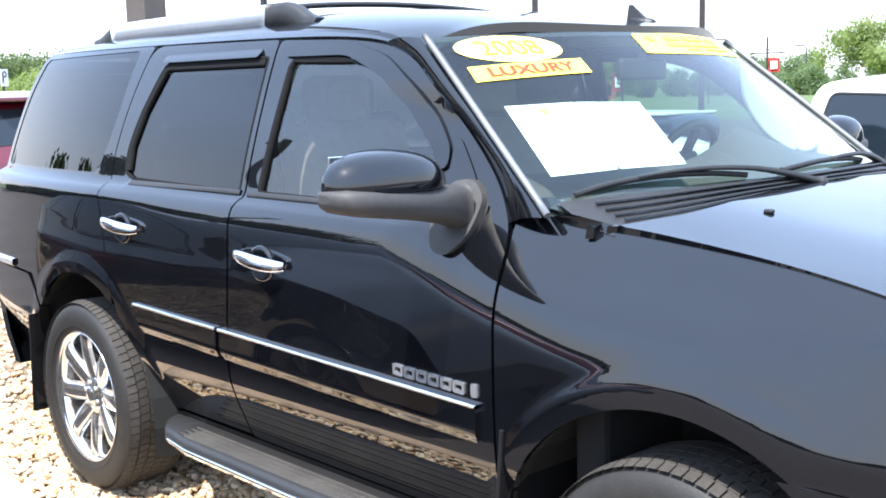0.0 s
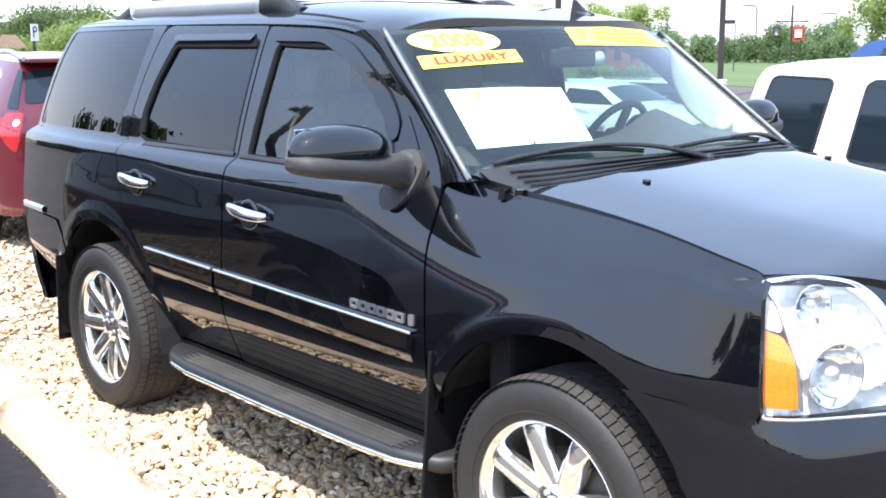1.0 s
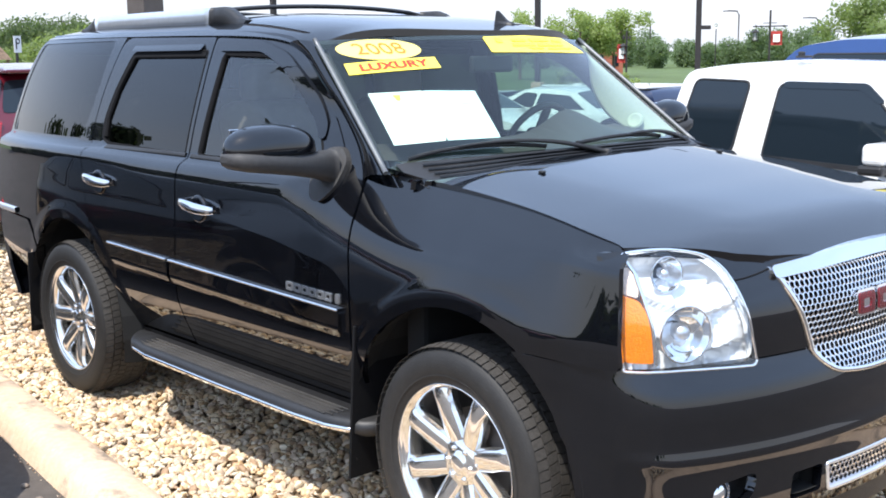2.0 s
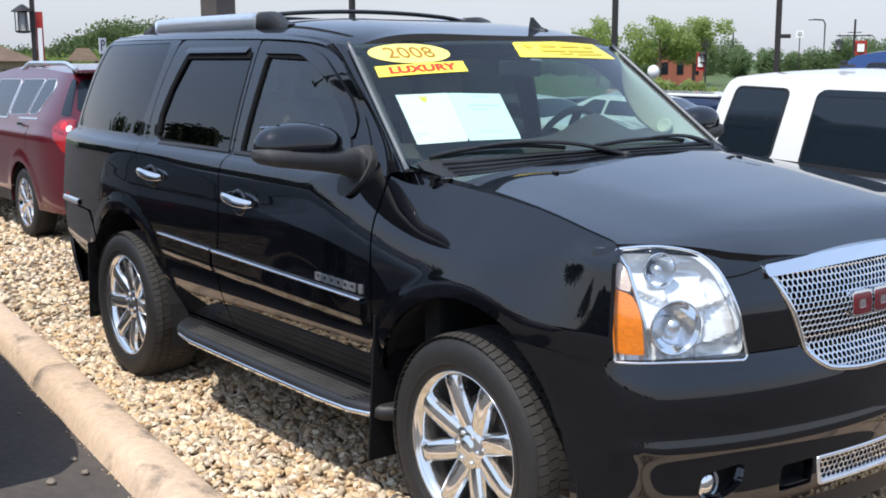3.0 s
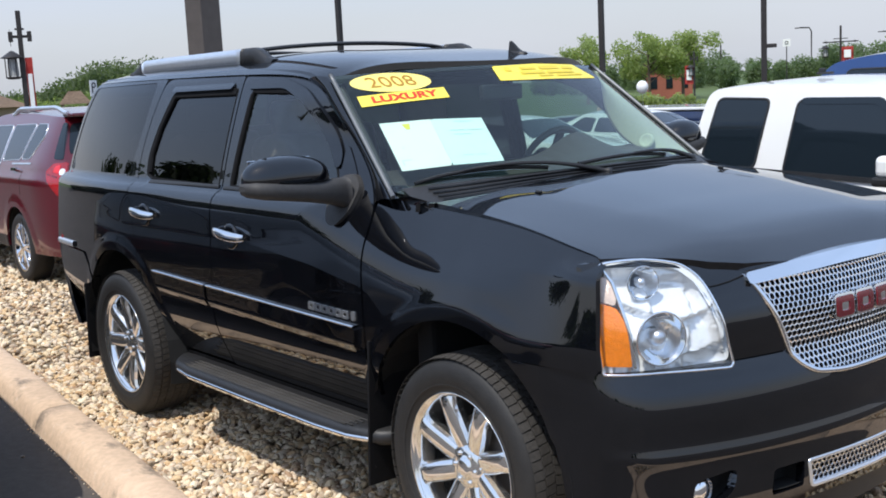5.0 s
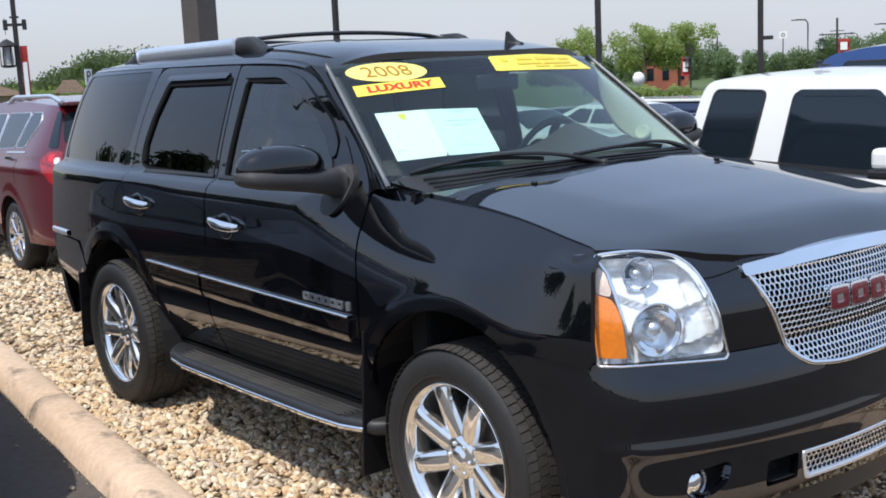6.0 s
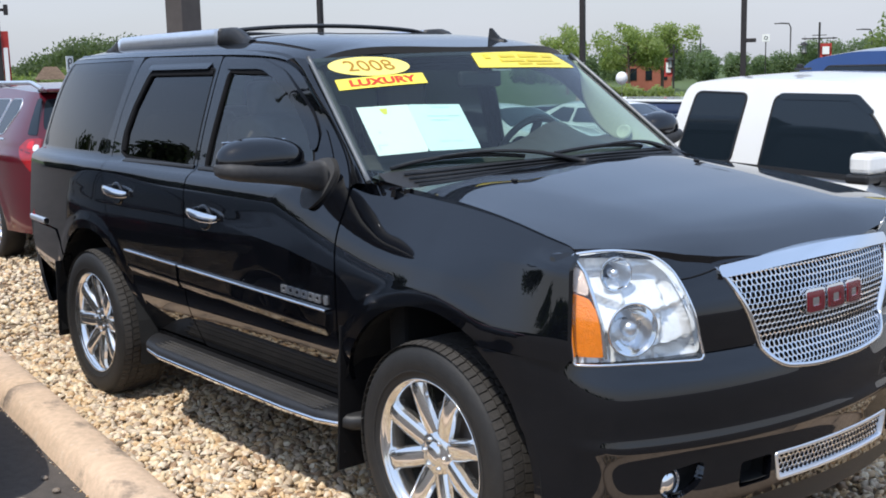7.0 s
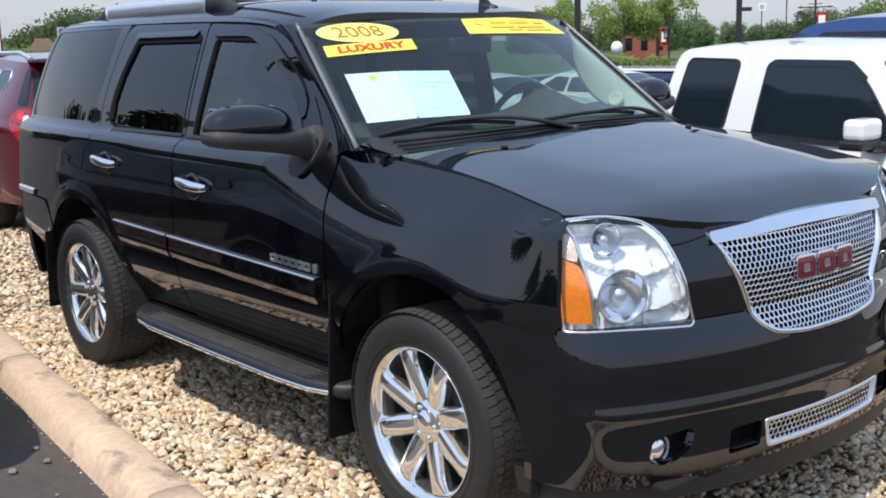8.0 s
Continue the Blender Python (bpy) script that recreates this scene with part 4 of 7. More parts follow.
# cowl with slats, washer jets and wipers
bm = bmesh.new()
rows = []
for i in range(41):
    y = -0.855 + 1.71 * i / 40
    a = Vector((hood_rear(y) + 0.015, y, 0))
    a.z = hood_z(a.x, y) - 0.022
    b = Vector(wind(y, 1.362 + 0.022 * (1 - (y / 0.855) ** 2))) + Vector((0.004, 0, 0.006))
    rows.append([bm.verts.new(a.lerp(b, s) + Vector((0, 0, -0.010 * math.sin(math.pi * s)))) for s in (0, 0.2, 0.4, 0.6, 0.8, 1)])
for r0, r1 in zip(rows, rows[1:]):
    for j in range(5):
        bm.faces.new((r0[j], r1[j], r1[j + 1], r0[j + 1])).smooth = True
cowl = part("cowl", bm, PLASTIC, suv, "black slatted plastic cowl")
for k in range(6):
    line = []
    for i in range(24):
        y = -0.78 + 1.50 * i / 23
        a = Vector((hood_rear(y) + 0.015, y, 0))
        a.z = hood_z(a.x, y) - 0.022
        b = Vector(wind(y, 1.362 + 0.022 * (1 - (y / 0.855) ** 2))) + Vector((0.004, 0, 0.006))
        s = 0.10 + 0.15 * k
        line.append(a.lerp(b, s) + Vector((0, 0, 0.006 - 0.010 * math.sin(math.pi * s))))
    part("slat", sweep(line, [(-0.006, 0), (0, 0.004), (0.006, 0)]), PLASTIC, cowl)
frit = [(-0.885 + 1.77 * i / 20, 1.340) for i in range(21)] + [(0.87 - 1.74 * i / 20, 1.392 - 0.03 * (1 - 2 * i / 20) ** 4) for i in range(21)]
part("black_band", panel(offset(wind, -0.004), frit, res=0.03, skirt=0), PLASTIC, screen)
WIPE_Y = ((-0.80, -0.71, -0.61, -0.50, -0.38, -0.24, -0.12, 0.0), (-0.10, 0.08, 0.22, 0.36, 0.48, 0.59, 0.66, 0.72))
WIPE_Z = ((1.376, 1.392, 1.402, 1.406, 1.404, 1.394, 1.376, 1.352), (1.398, 1.404, 1.404, 1.398, 1.390, 1.376, 1.362, 1.346))
for ys, zs in zip(WIPE_Y, WIPE_Z):
    on = lambda y, lift: Vector(wind(y, crv(y, ys, zs))) + Vector((0.58, 0, 0.81)) * lift
    base = on(ys[-1], 0.012)
    arm_path = [on(ys[-1] + (ys[2] - ys[-1]) * t, 0.016 + 0.014 * math.sin(math.pi * t)) for t in np.linspace(0, 1, 14)]
    wiper = part("wiper", sweep(arm_path, [(-0.008, -0.005), (0.008, -0.005), (0.006, 0.006), (-0.006, 0.006)], scale=lambda t: 1.7 - 0.9 * t), PLASTIC, suv, "black wiper arm and blade")
    blade_path = [on(ys[0] + (ys[-2] - ys[0]) * 0.80 * t, 0.008 + 0.006 * math.sin(math.pi * t)) for t in np.linspace(0, 1, 16)]
    part("wiper_blade", sweep(blade_path, [(-0.004, -0.009), (0.004, -0.009), (0.006, 0.006), (-0.006, 0.006)]), PLASTIC, wiper)
    bm = bmesh.new()
    lathe([(0.0, 0.020), (0.014, 0.018), (0.018, 0.008), (0.02, -0.02)], 14, bm, axis="z", centre=tuple(base))
    part("pivot_cap", bm, PLASTIC, wiper)
# painted corner between bonnet, wing and windscreen foot
for sgn in (-1, 1):
    bm = bmesh.new()
    rows = []
    for t in np.linspace(0, 1, 9):
        x = -0.27 - 0.20 * t
        z = crv(x, (-0.47, -0.42, -0.36, -0.24), (1.334, 1.324, 1.311, 1.303))
        a = Vector((x, side_y(x, z) + 0.001, z + 0.001))
        b = Vector((-0.235, 0.835, hood_z(-0.235, 0.835) - 0.004)).lerp(Vector(wind(0.885, 1.350)) + Vector((0.006, 0.0, 0.006)), t)
        rows.append([bm.verts.new((p.x, sgn * p.y, p.z)) for p in (a.lerp(b, k) + Vector((0, 0, 0.005 * math.sin(math.pi * k))) for k in (0, 0.25, 0.5, 0.75, 1))])
    for r0, r1 in zip(rows, rows[1:]):
        for j in range(4):
            bm.faces.new((r0[j], r1[j], r1[j + 1], r0[j + 1]) if sgn > 0 else (r0[j], r0[j + 1], r1[j + 1], r1[j])).smooth = True
    part("scuttle_corner", bm, PAINT, suv)
bm = bmesh.new()
box(bm, (-0.02, -0.53, hood_z(-0.02, -0.53) + 0.004), (0.024, 0.018, 0.010), 0.004)
part("washer_jet", bm, PLASTIC, suv)
bm = bmesh.new()
box(bm, (-0.02, 0.53, hood_z(-0.02, 0.53) + 0.004), (0.024, 0.018, 0.010), 0.004)
part("washer_jet", bm, PLASTIC, suv)

# front: panel with lamp and grille openings, bumper, grille, lamps
LAMP = rounded([(-0.029, 0.857), (0.122, 0.857), (0.362, 0.845), (0.378, 0.860), (0.356, 0.930), (0.340, 1.01), (0.327, 1.086), (0.311, 1.137), (0.276, 1.173), (0.206, 1.192), (0.125, 1.198), (0.041, 1.191), (-0.021, 1.119), (-0.048, 1.029), (-0.045, 0.945)], (0.012, 0.05, 0.012, 0.012, 0.05, 0.05, 0.05, 0.05, 0.05, 0.05, 0.05, 0.02, 0.04, 0.05, 0.05), 4)
GRILLE = rounded([(0.467, 1.113), (0.53, 0.98), (0.60, 0.83), (0.66, 0.785), (0.80, 0.766), (1.11, 0.766), (1.25, 0.785), (1.31, 0.83), (1.38, 0.98), (1.443, 1.113), (1.20, 1.128), (0.955, 1.134), (0.71, 1.128)], (0.02, 0.1, 0.08, 0.06, 0.1, 0.1, 0.06, 0.08, 0.1, 0.02, 0.1, 0.1, 0.1), 4)
mirrored = lambda pts: [(1.91 - u, z) for u, z in pts][::-1]
TOP_EDGE = [(0.955 + s * y, z) for s, y, z in [(-1, y, z) for y, z in ((0.93, 1.192), (0.80, 1.186), (0.70, 1.178), (0.60, 1.158), (0.48, 1.143), (0.34, 1.137), (0.17, 1.138))] + [(1, y, z) for y, z in ((0.0, 1.138), (0.17, 1.138), (0.34, 1.137), (0.48, 1.143), (0.60, 1.158), (0.70, 1.178), (0.80, 1.186), (0.93, 1.192))]]
FASCIA = [(-0.05, 0.868), (0.955, 0.868), (1.96, 0.868), (1.965, 1.10), (1.93, 1.185)] + TOP_EDGE[::-1] + [(-0.02, 1.185), (-0.055, 1.10)]
part("nose_panel", panel(nose, dense(FASCIA, 0.03), [LAMP, mirrored(LAMP), GRILLE], res=0.014, skirt=0.02, inn=(-1, 0, 0)), PAINT, suv)
part("bonnet_seam", sweep([Vector(nose(u, z)) + Vector((0.0005, 0, 0)) for u, z in ((0.325, 1.096), (0.36, 1.098), (0.40, 1.103), (0.44, 1.110), (0.466, 1.116))], circle(0.0028, 6)), SEAL, suv)
INTAKE = rounded([(0.615, 0.515), (0.635, 0.415), (1.275, 0.415), (1.295, 0.515)], 0.018, 4)
FOG = rounded([(0.19, 0.44), (0.20, 0.52), (0.34, 0.545), (0.33, 0.47), (0.26, 0.43)], 0.03, 4)
HOOK = rounded([(0.47, 0.425), (0.475, 0.51), (0.603, 0.515), (0.603, 0.43)], 0.012, 3)
arch_u = lambda z: ARCH_F[0] + math.sqrt(ARCH_RAD ** 2 - (z - ARCH_F[1]) ** 2) - front_x(0.955, z)
rear_edge = [(arch_u(z), z) for z in (0.37, 0.45, 0.54, 0.62, 0.69, 0.75, 0.80, 0.858)]
bump_edge = [(-0.05, 0.864), (0.955, 0.864), (1.96, 0.864)] + [(1.91 - u, z) for u, z in rear_edge[::-1]] + [(1.6, 0.372), (1.30, 0.385), (0.955, 0.388), (0.61, 0.385), (0.31, 0.372)] + rear_edge
bumper = part("front_bumper", panel(nose, dense(bump_edge, 0.04), [rounded([(0.605, 0.87), (0.61, 0.825), (0.66, 0.785), (0.80, 0.766), (1.11, 0.766), (1.25, 0.785), (1.30, 0.825), (1.305, 0.87)], 0.03), INTAKE, FOG, mirrored(FOG), HOOK, mirrored(HOOK)], res=0.014, skirt=0.03, inn=(-1, 0, 0)), PAINT, suv)
part("lower_lip", panel(offset(nose, -0.03), dense([(-0.2, 0.30), (2.11, 0.30), (2.13, 0.385), (-0.22, 0.385)], 0.05), res=0.04, skirt=0.06, inn=(-1, 0, 0)), PLASTIC, bumper)


def hex_mesh(S, outline, pitch, bar, depth):
    """Perforated honeycomb sheet cut to an outline."""
    bm = bmesh.new()
    poly = np.array(outline)
    lo, hi = poly.min(0), poly.max(0)
    row_h, j = pitch * 0.866, 0
    v = lo[1]
    while v < hi[1] + pitch:
        u = lo[0] + (pitch / 2 if j % 2 else 0)
        while u < hi[0] + pitch:
            if inside(poly, np.array([u]), np.array([v]))[0]:
                rings = []
                for rad, dep in ((pitch / 1.732, 0.0), (pitch / 1.732 - bar, 0.001), (pitch / 1.732 - bar * 1.1, -depth)):
                    pts = []
                    for k in range(6):
                        a = radians(30 + 60 * k)
                        p = np.array((u + rad * math.cos(a), v + rad * math.sin(a)))
                        pts.append(bm.verts.new(Vector(S(*p)) + normal_at(S, *p) * dep))
                    rings.append(pts)
                for r0, r1 in zip(rings, rings[1:]):
                    for k in range(6):
                        bm.faces.new((r0[k], r0[(k + 1) % 6], r1[(k + 1) % 6], r1[k]))
            u += pitch
        v += row_h
        j += 1
    return bm


grille = part("grille", hex_mesh(offset(nose, -0.008), GRILLE, 0.0215, 0.0034, 0.016), CHROME, suv, "chrome honeycomb grille")
# black sheet stands for the shaded depth behind the mesh
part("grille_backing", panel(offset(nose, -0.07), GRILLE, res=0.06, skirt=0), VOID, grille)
part("grille_frame", ring(nose, dense(GRILLE, 0.03), 0.016, 0.009, base=-0.03), CHROME, grille, "polished chrome surround")
top_bar = rounded([(0.467, 1.083), (0.462, 1.118), (0.71, 1.134), (0.955, 1.140), (1.20, 1.134), (1.448, 1.118), (1.443, 1.083), (1.20, 1.094), (0.955, 1.100), (0.71, 1.094)], (0.01, 0.015, 0.1, 0.1, 0.1, 0.015, 0.01, 0.1, 0.1, 0.1), 3)
part("grille_top_bar", panel(offset(nose, 0.014), dense(top_bar, 0.03), res=0.012, skirt=0.03, inn=(-1, 0, 0)), CHROME, grille)
for k in range(3):
    y = -0.105 + 0.115 * k
    shape = rounded([(0.955 + y - 0.052, 0.930), (0.955 + y + 0.052, 0.930), (0.955 + y + 0.052, 1.010), (0.955 + y - 0.052, 1.010)], 0.014, 3)
    badge = part("badge_block", panel(offset(nose, 0.010), shape, res=0.01, skirt=0.02, inn=(-1, 0, 0)), CHROME, grille, "chrome-edged red badge block")
    shape = rounded([(0.955 + y - 0.044, 0.938), (0.955 + y + 0.044, 0.938), (0.955 + y + 0.044, 1.002), (0.955 + y - 0.044, 1.002)], 0.01, 3)
    core = rounded([(0.955 + y - 0.022, 0.957), (0.955 + y + 0.022, 0.957), (0.955 + y + 0.022, 0.983), (0.955 + y - 0.022, 0.983)], 0.006, 3)
    part("red_inlay", panel(offset(nose, 0.0135), shape, [core], res=0.008, skirt=0.004, inn=(-1, 0, 0)), BADGE_RED, badge)
lower = part("lower_grille", hex_mesh(offset(nose, -0.012), INTAKE, 0.0225, 0.0042, 0.012), CHROME, suv, "bright honeycomb lower intake")
part("intake_frame", ring(nose, dense(INTAKE, 0.03), 0.012, 0.004, base=-0.02), SATIN, lower)
# intake and tow openings end in black put there as shade
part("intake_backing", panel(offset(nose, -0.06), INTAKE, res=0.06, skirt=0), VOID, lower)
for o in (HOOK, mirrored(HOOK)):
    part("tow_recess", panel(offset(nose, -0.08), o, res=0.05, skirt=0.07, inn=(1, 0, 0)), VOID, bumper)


def facets(u, z):
    """The bright bowl behind the lens, stepped into prismatic ledges."""
    a, b = (z * 7.5 + 0.35 * math.sin(11 * abs(u - 0.955))) % 1.0, (abs(u - 0.955) * 8 + 1.5 * z) % 1.0
    near = min(math.hypot(min(u, 1.91 - u) - pu, z - pz) for pu, pz in LAMP)
    return tuple(Vector(nose(u, z)) - normal_at(nose, u, z) * (0.040 + (0.032 * a + 0.018 * b) * sm(0.0, 0.03, near)))


for left in (False, True):
    sel = mirrored if left else (lambda p: p)
    cu = lambda u: 1.91 - u if left else u
    lamp = part("headlight", panel(facets, sel(LAMP), res=0.008, skirt=0.03, inn=(1, 0, 0)), LAMP_HOUSING, suv, "large clear headlight with amber side section")
    part("lamp_rim", ring(nose, dense(sel(LAMP), 0.025), 0.0075, 0.005, base=-0.03), REFLECTOR, lamp, "bright rim")
    for u, z, rad, dep in ((0.172, 0.962, 0.078, 0.060), (0.172, 1.122, 0.050, 0.042)):
        p = Vector(nose(cu(u), z)) - Vector((0.075, 0, 0))
        aim = Vector((0.93, -0.36 if not left else 0.36, 0)).normalized()
        bm = lathe([(rad, dep), (rad * 1.04, dep + 0.003), (rad * 1.08, dep), (rad * 1.02, dep - 0.004), (rad * 0.9, dep * 0.55), (rad * 0.6, dep * 0.16), (rad * 0.25, 0.0), (0.0, 0.0)], 32, axis="x")
        bmesh.ops.transform(bm, matrix=Matrix.Translation(p) @ aim.to_track_quat("X", "Z").to_matrix().to_4x4(), verts=bm.verts[:])
        bowl = part("reflector_bowl", bm, REFLECTOR, lamp)
        bm = lathe([(rad * 0.30, 0.008), (rad * 0.34, dep * 0.6), (rad * 0.22, dep * 0.9), (0.0, dep * 0.95)], 20, axis="x")
        bmesh.ops.transform(bm, matrix=Matrix.Translation(p) @ aim.to_track_quat("X", "Z").to_matrix().to_4x4(), verts=bm.verts[:])
        part("bulb_shield", bm, SATIN, bowl)
    AMB = rounded([(-0.020, 0.880), (0.068, 0.878), (0.056, 0.96), (0.047, 1.03), (0.038, 1.064), (-0.016, 1.079), (-0.028, 1.02), (-0.026, 0.95)], (0.008, 0.01, 0.05, 0.05, 0.01, 0.01, 0.05, 0.05), 3)
    part("amber_reflector", panel(offset(nose, -0.020), sel(AMB), res=0.012, skirt=0.03, inn=(-1, 0, 0)), AMBER, lamp, "amber turn-signal section")
    PALE = rounded([(-0.014, 1.084), (0.038, 1.070), (0.050, 1.10), (0.049, 1.15), (0.036, 1.160), (0.002, 1.118)], 0.012, 3)
    part("side_reflector", panel(offset(nose, -0.022), sel(PALE), res=0.012, skirt=0.03, inn=(-1, 0, 0)), AMBER_PALE, lamp, "pale prismatic reflector")
    step = [(0.080, 0.875), (0.066, 0.98), (0.062, 1.08), (0.066, 1.14), (0.052, 1.18)]
    part("lamp_divider", ring(offset(nose, -0.03), [(cu(u), z) for u, z in (step[::-1] if left else step)], 0.016, 0.014, closed=False, base=-0.05), REFLECTOR, lamp)
    cover = part("lamp_lens", panel(offset(nose, 0.003), sel(LAMP), res=0.025, skirt=0), LENS, lamp, "clear lens")
    cover.visible_shadow = False
    # fog lamp in its pocket
    part("fog_pocket", panel(offset(nose, -0.07), sel(FOG), res=0.03, skirt=0.06, inn=(1, 0, 0)), VOID, bumper)
    p = Vector(nose(cu(0.245), 0.477)) - Vector((0.045, 0, 0))
    bm = lathe([(0.0, 0.03), (0.02, 0.028), (0.036, 0.02), (0.042, 0.012), (0.045, 0.02), (0.047, 0.012), (0.047, -0.03)], 26, axis="x")
    bmesh.ops.translate(bm, verts=bm.verts[:], vec=p)
    part("fog_lamp", bm, REFLECTOR, bumper, "round fog lamp")

# raised model lettering on the front doors, as plain chrome bars
for sgn in (-1, 1):
    S = side_surface(sgn)
    low = lambda x: 0.858 + 0.022 * (-0.60 - x)
    badge = part("model_badge", panel(offset(S, 0.006), flip(sgn, rounded([(-0.588, 0.866), (-0.564, 0.866), (-0.566, 0.902), (-0.588, 0.902)], 0.005, 2)), res=0.01, skirt=0.006, inn=(0, -sgn, 0)), BADGE_METAL, suv, "raised chrome model badge")
    for k in range(6):
        x0 = -0.897 + 0.0485 * k
        z0 = low(x0) + 0.008
        part("badge_bar", panel(offset(S, 0.006), flip(sgn, rounded([(x0, z0), (x0 + 0.042, z0 - 0.001), (x0 + 0.042, z0 + 0.031), (x0, z0 + 0.032)], 0.005, 2)), [flip(sgn, [(x0 + 0.008, z0 + 0.008), (x0 + 0.034, z0 + 0.008), (x0 + 0.034, z0 + 0.023), (x0 + 0.008, z0 + 0.023)])], res=0.006, skirt=0.006, inn=(0, -sgn, 0)), BADGE_METAL, badge)

# rear: bumper, tailgate, rear glass, lamps
def tail_plan(y, z):
    x = crv(z, (0.4, 0.55, 0.90, 0.905, 1.3, 1.6, 1.86), (-4.08, -4.14, -4.14, -4.10, -4.09, -3.98, -3.80))
    k = abs(y) / max(0.2, side_y(-3.95, z) + 0.01)
    return (x + 0.17 * min(1.0, k) ** 5, -y, z)


tail_w = lambda z: side_y(-3.95, z)
part("tailgate", panel(tail_plan, [(-tail_w(0.9) + 0.13, 0.9), (tail_w(0.9) - 0.13, 0.9), (tail_w(1.3) - 0.13, 1.3), (tail_w(1.8) - 0.08, 1.82), (-tail_w(1.8) + 0.08, 1.82), (-tail_w(1.3) + 0.13, 1.3)], [rounded([(-0.62, 1.33), (0.62, 1.33), (0.55, 1.76), (-0.55, 1.76)], 0.05)], res=0.04, inn=(1, 0, 0)), PAINT, suv)
part("rear_window", panel(offset(tail_plan, -0.005), rounded([(-0.62, 1.33), (0.62, 1.33), (0.55, 1.76), (-0.55, 1.76)], 0.05), res=0.05, skirt=0), GLASS_DARK, suv)
for s in (-1, 1):
    part("rear_corner", panel(tail_plan, [(s * (tail_w(1.34) - 0.125), 1.34), (s * (tail_w(1.34) + 0.01), 1.34), (s * (tail_w(1.8) + 0.01), 1.84), (s * (tail_w(1.8) - 0.075), 1.84)][::s], res=0.02, inn=(1, 0, 0)), PAINT, suv)
    part("tail_light", panel(offset(tail_plan, 0.004), [(s * (tail_w(0.92) - 0.125), 0.91), (s * (tail_w(0.92) + 0.008), 0.91), (s * (tail_w(1.33) + 0.008), 1.33), (s * (tail_w(1.33) - 0.125), 1.33)][::s], res=0.02, skirt=0.03, inn=(1, 0, 0)), RED_LENS, suv)
rear_bumper = part("rear_bumper", panel(tail_plan, [(-tail_w(0.6) - 0.008, 0.38), (tail_w(0.6) + 0.008, 0.38), (tail_w(0.85) + 0.008, 0.895), (-tail_w(0.85) - 0.008, 0.895)], res=0.04, inn=(1, 0, 0), skirt=0.06), PAINT, suv)
for sgn in (-1, 1):
    S = side_surface(sgn)
    bm = panel(offset(S, 0.004), flip(sgn, rounded([(-3.43, 0.37), (-3.425, 0.45), (-3.39, 0.60), (-3.33, 0.715), (-3.305, 0.748), (-3.428, 0.880), (-3.975, 0.885), (-3.965, 0.60), (-3.93, 0.37)], 0.02, 3)), res=0.03, skirt=0.05, inn=(0, -sgn, 0))
    part("bumper_side", bm, PAINT, rear_bumper)
    part("bumper_step", ring(S, flip(sgn, [(-3.62 - 0.37 * i / 10, 0.893 - 0.006 * i / 10) for i in range(11)]), 0.034 * sgn, 0.014, closed=False), SATIN, rear_bumper)

# chassis, floor and cabin
for name, c, size in (("chassis_frame", (-1.55, 0, 0.42), (4.6, 1.05, 0.16)), ("cabin_floor", (-1.43, 0, 0.51), (1.75, 1.80, 0.08)), ("fuel_tank", (-3.72, 0, 0.61), (0.5, 1.4, 0.18)), ("engine", (0.45, 0, 0.75), (0.5, 1.0, 0.49)), ("bulkhead", (-0.30, 0, 0.87), (0.10, 1.76, 0.70)), ("boot_floor", (-3.4, 0, 0.80), (1.0, 1.0, 0.1)), ("skid_plate", (0.66, 0, 0.365), (0.50, 1.50, 0.03)), ("underbody_pan", (-0.25, 0, 0.44), (1.3, 1.26, 0.03))):
    bm = bmesh.new()
    box(bm, c, size, 0.02)
    part(name, bm, VOID, suv)
for sgn in (-1, 1):
    S = side_surface(sgn)
    part("door_trim", panel(offset(S, -0.06), flip(sgn, [(-0.55, 0.5), (-0.55, 1.28), (-2.45, 1.29), (-2.45, 0.5)]), res=0.15, skirt=0), LEATHER, suv)
    part("rear_trim", panel(offset(S, -0.06), flip(sgn, [(-2.45, 0.97), (-2.45, 1.29), (-3.9, 1.30), (-3.9, 0.97)]), res=0.15, skirt=0), LEATHER, suv)
bm = bmesh.new()
rows = []
for i in range(25):
    y = -0.84 + 1.68 * i / 24
    x0 = wind(y, 1.32)[0] - 0.02
    hump = 0.12 * math.exp(-((y - 0.27) / 0.2) ** 2)
    rows.append([bm.verts.new(q) for q in ((x0, y, 1.305), (x0 - 0.22, y, 1.385 + 0.3 * hump), (x0 - 0.44, y, 1.41 + 0.8 * hump), (x0 - 0.52, y, 1.33), (x0 - 0.50, y, 1.0), (x0 - 0.44, y, 0.8))])
for r0, r1 in zip(rows, rows[1:]):
    for j in range(5):
        bm.faces.new((r0[j], r1[j], r1[j + 1], r0[j + 1])).smooth = True
part("dashboard", bm, DASH, suv)
wheel_c, wheel_q = Vector((-0.97, 0.45, 1.345)), Euler((0, radians(-62), 0)).to_matrix().to_4x4()
bm = sweep([wheel_c + wheel_q @ Vector((0.185 * math.cos(a), 0.185 * math.sin(a), 0)) for a in np.linspace(0, 2 * math.pi, 36, endpoint=False)], circle(0.016, 8), closed=True, up=(0.5, 0, 0.85))
box(bm, (0, 0, 0), (0.34, 0.05, 0.02), 0.008, Matrix.Translation(wheel_c) @ wheel_q)
box(bm, (0, 0, 0), (0.14, 0.14, 0.04), 0.02, Matrix.Translation(wheel_c) @ wheel_q)
part("steering_wheel", bm, LEATHER, suv)
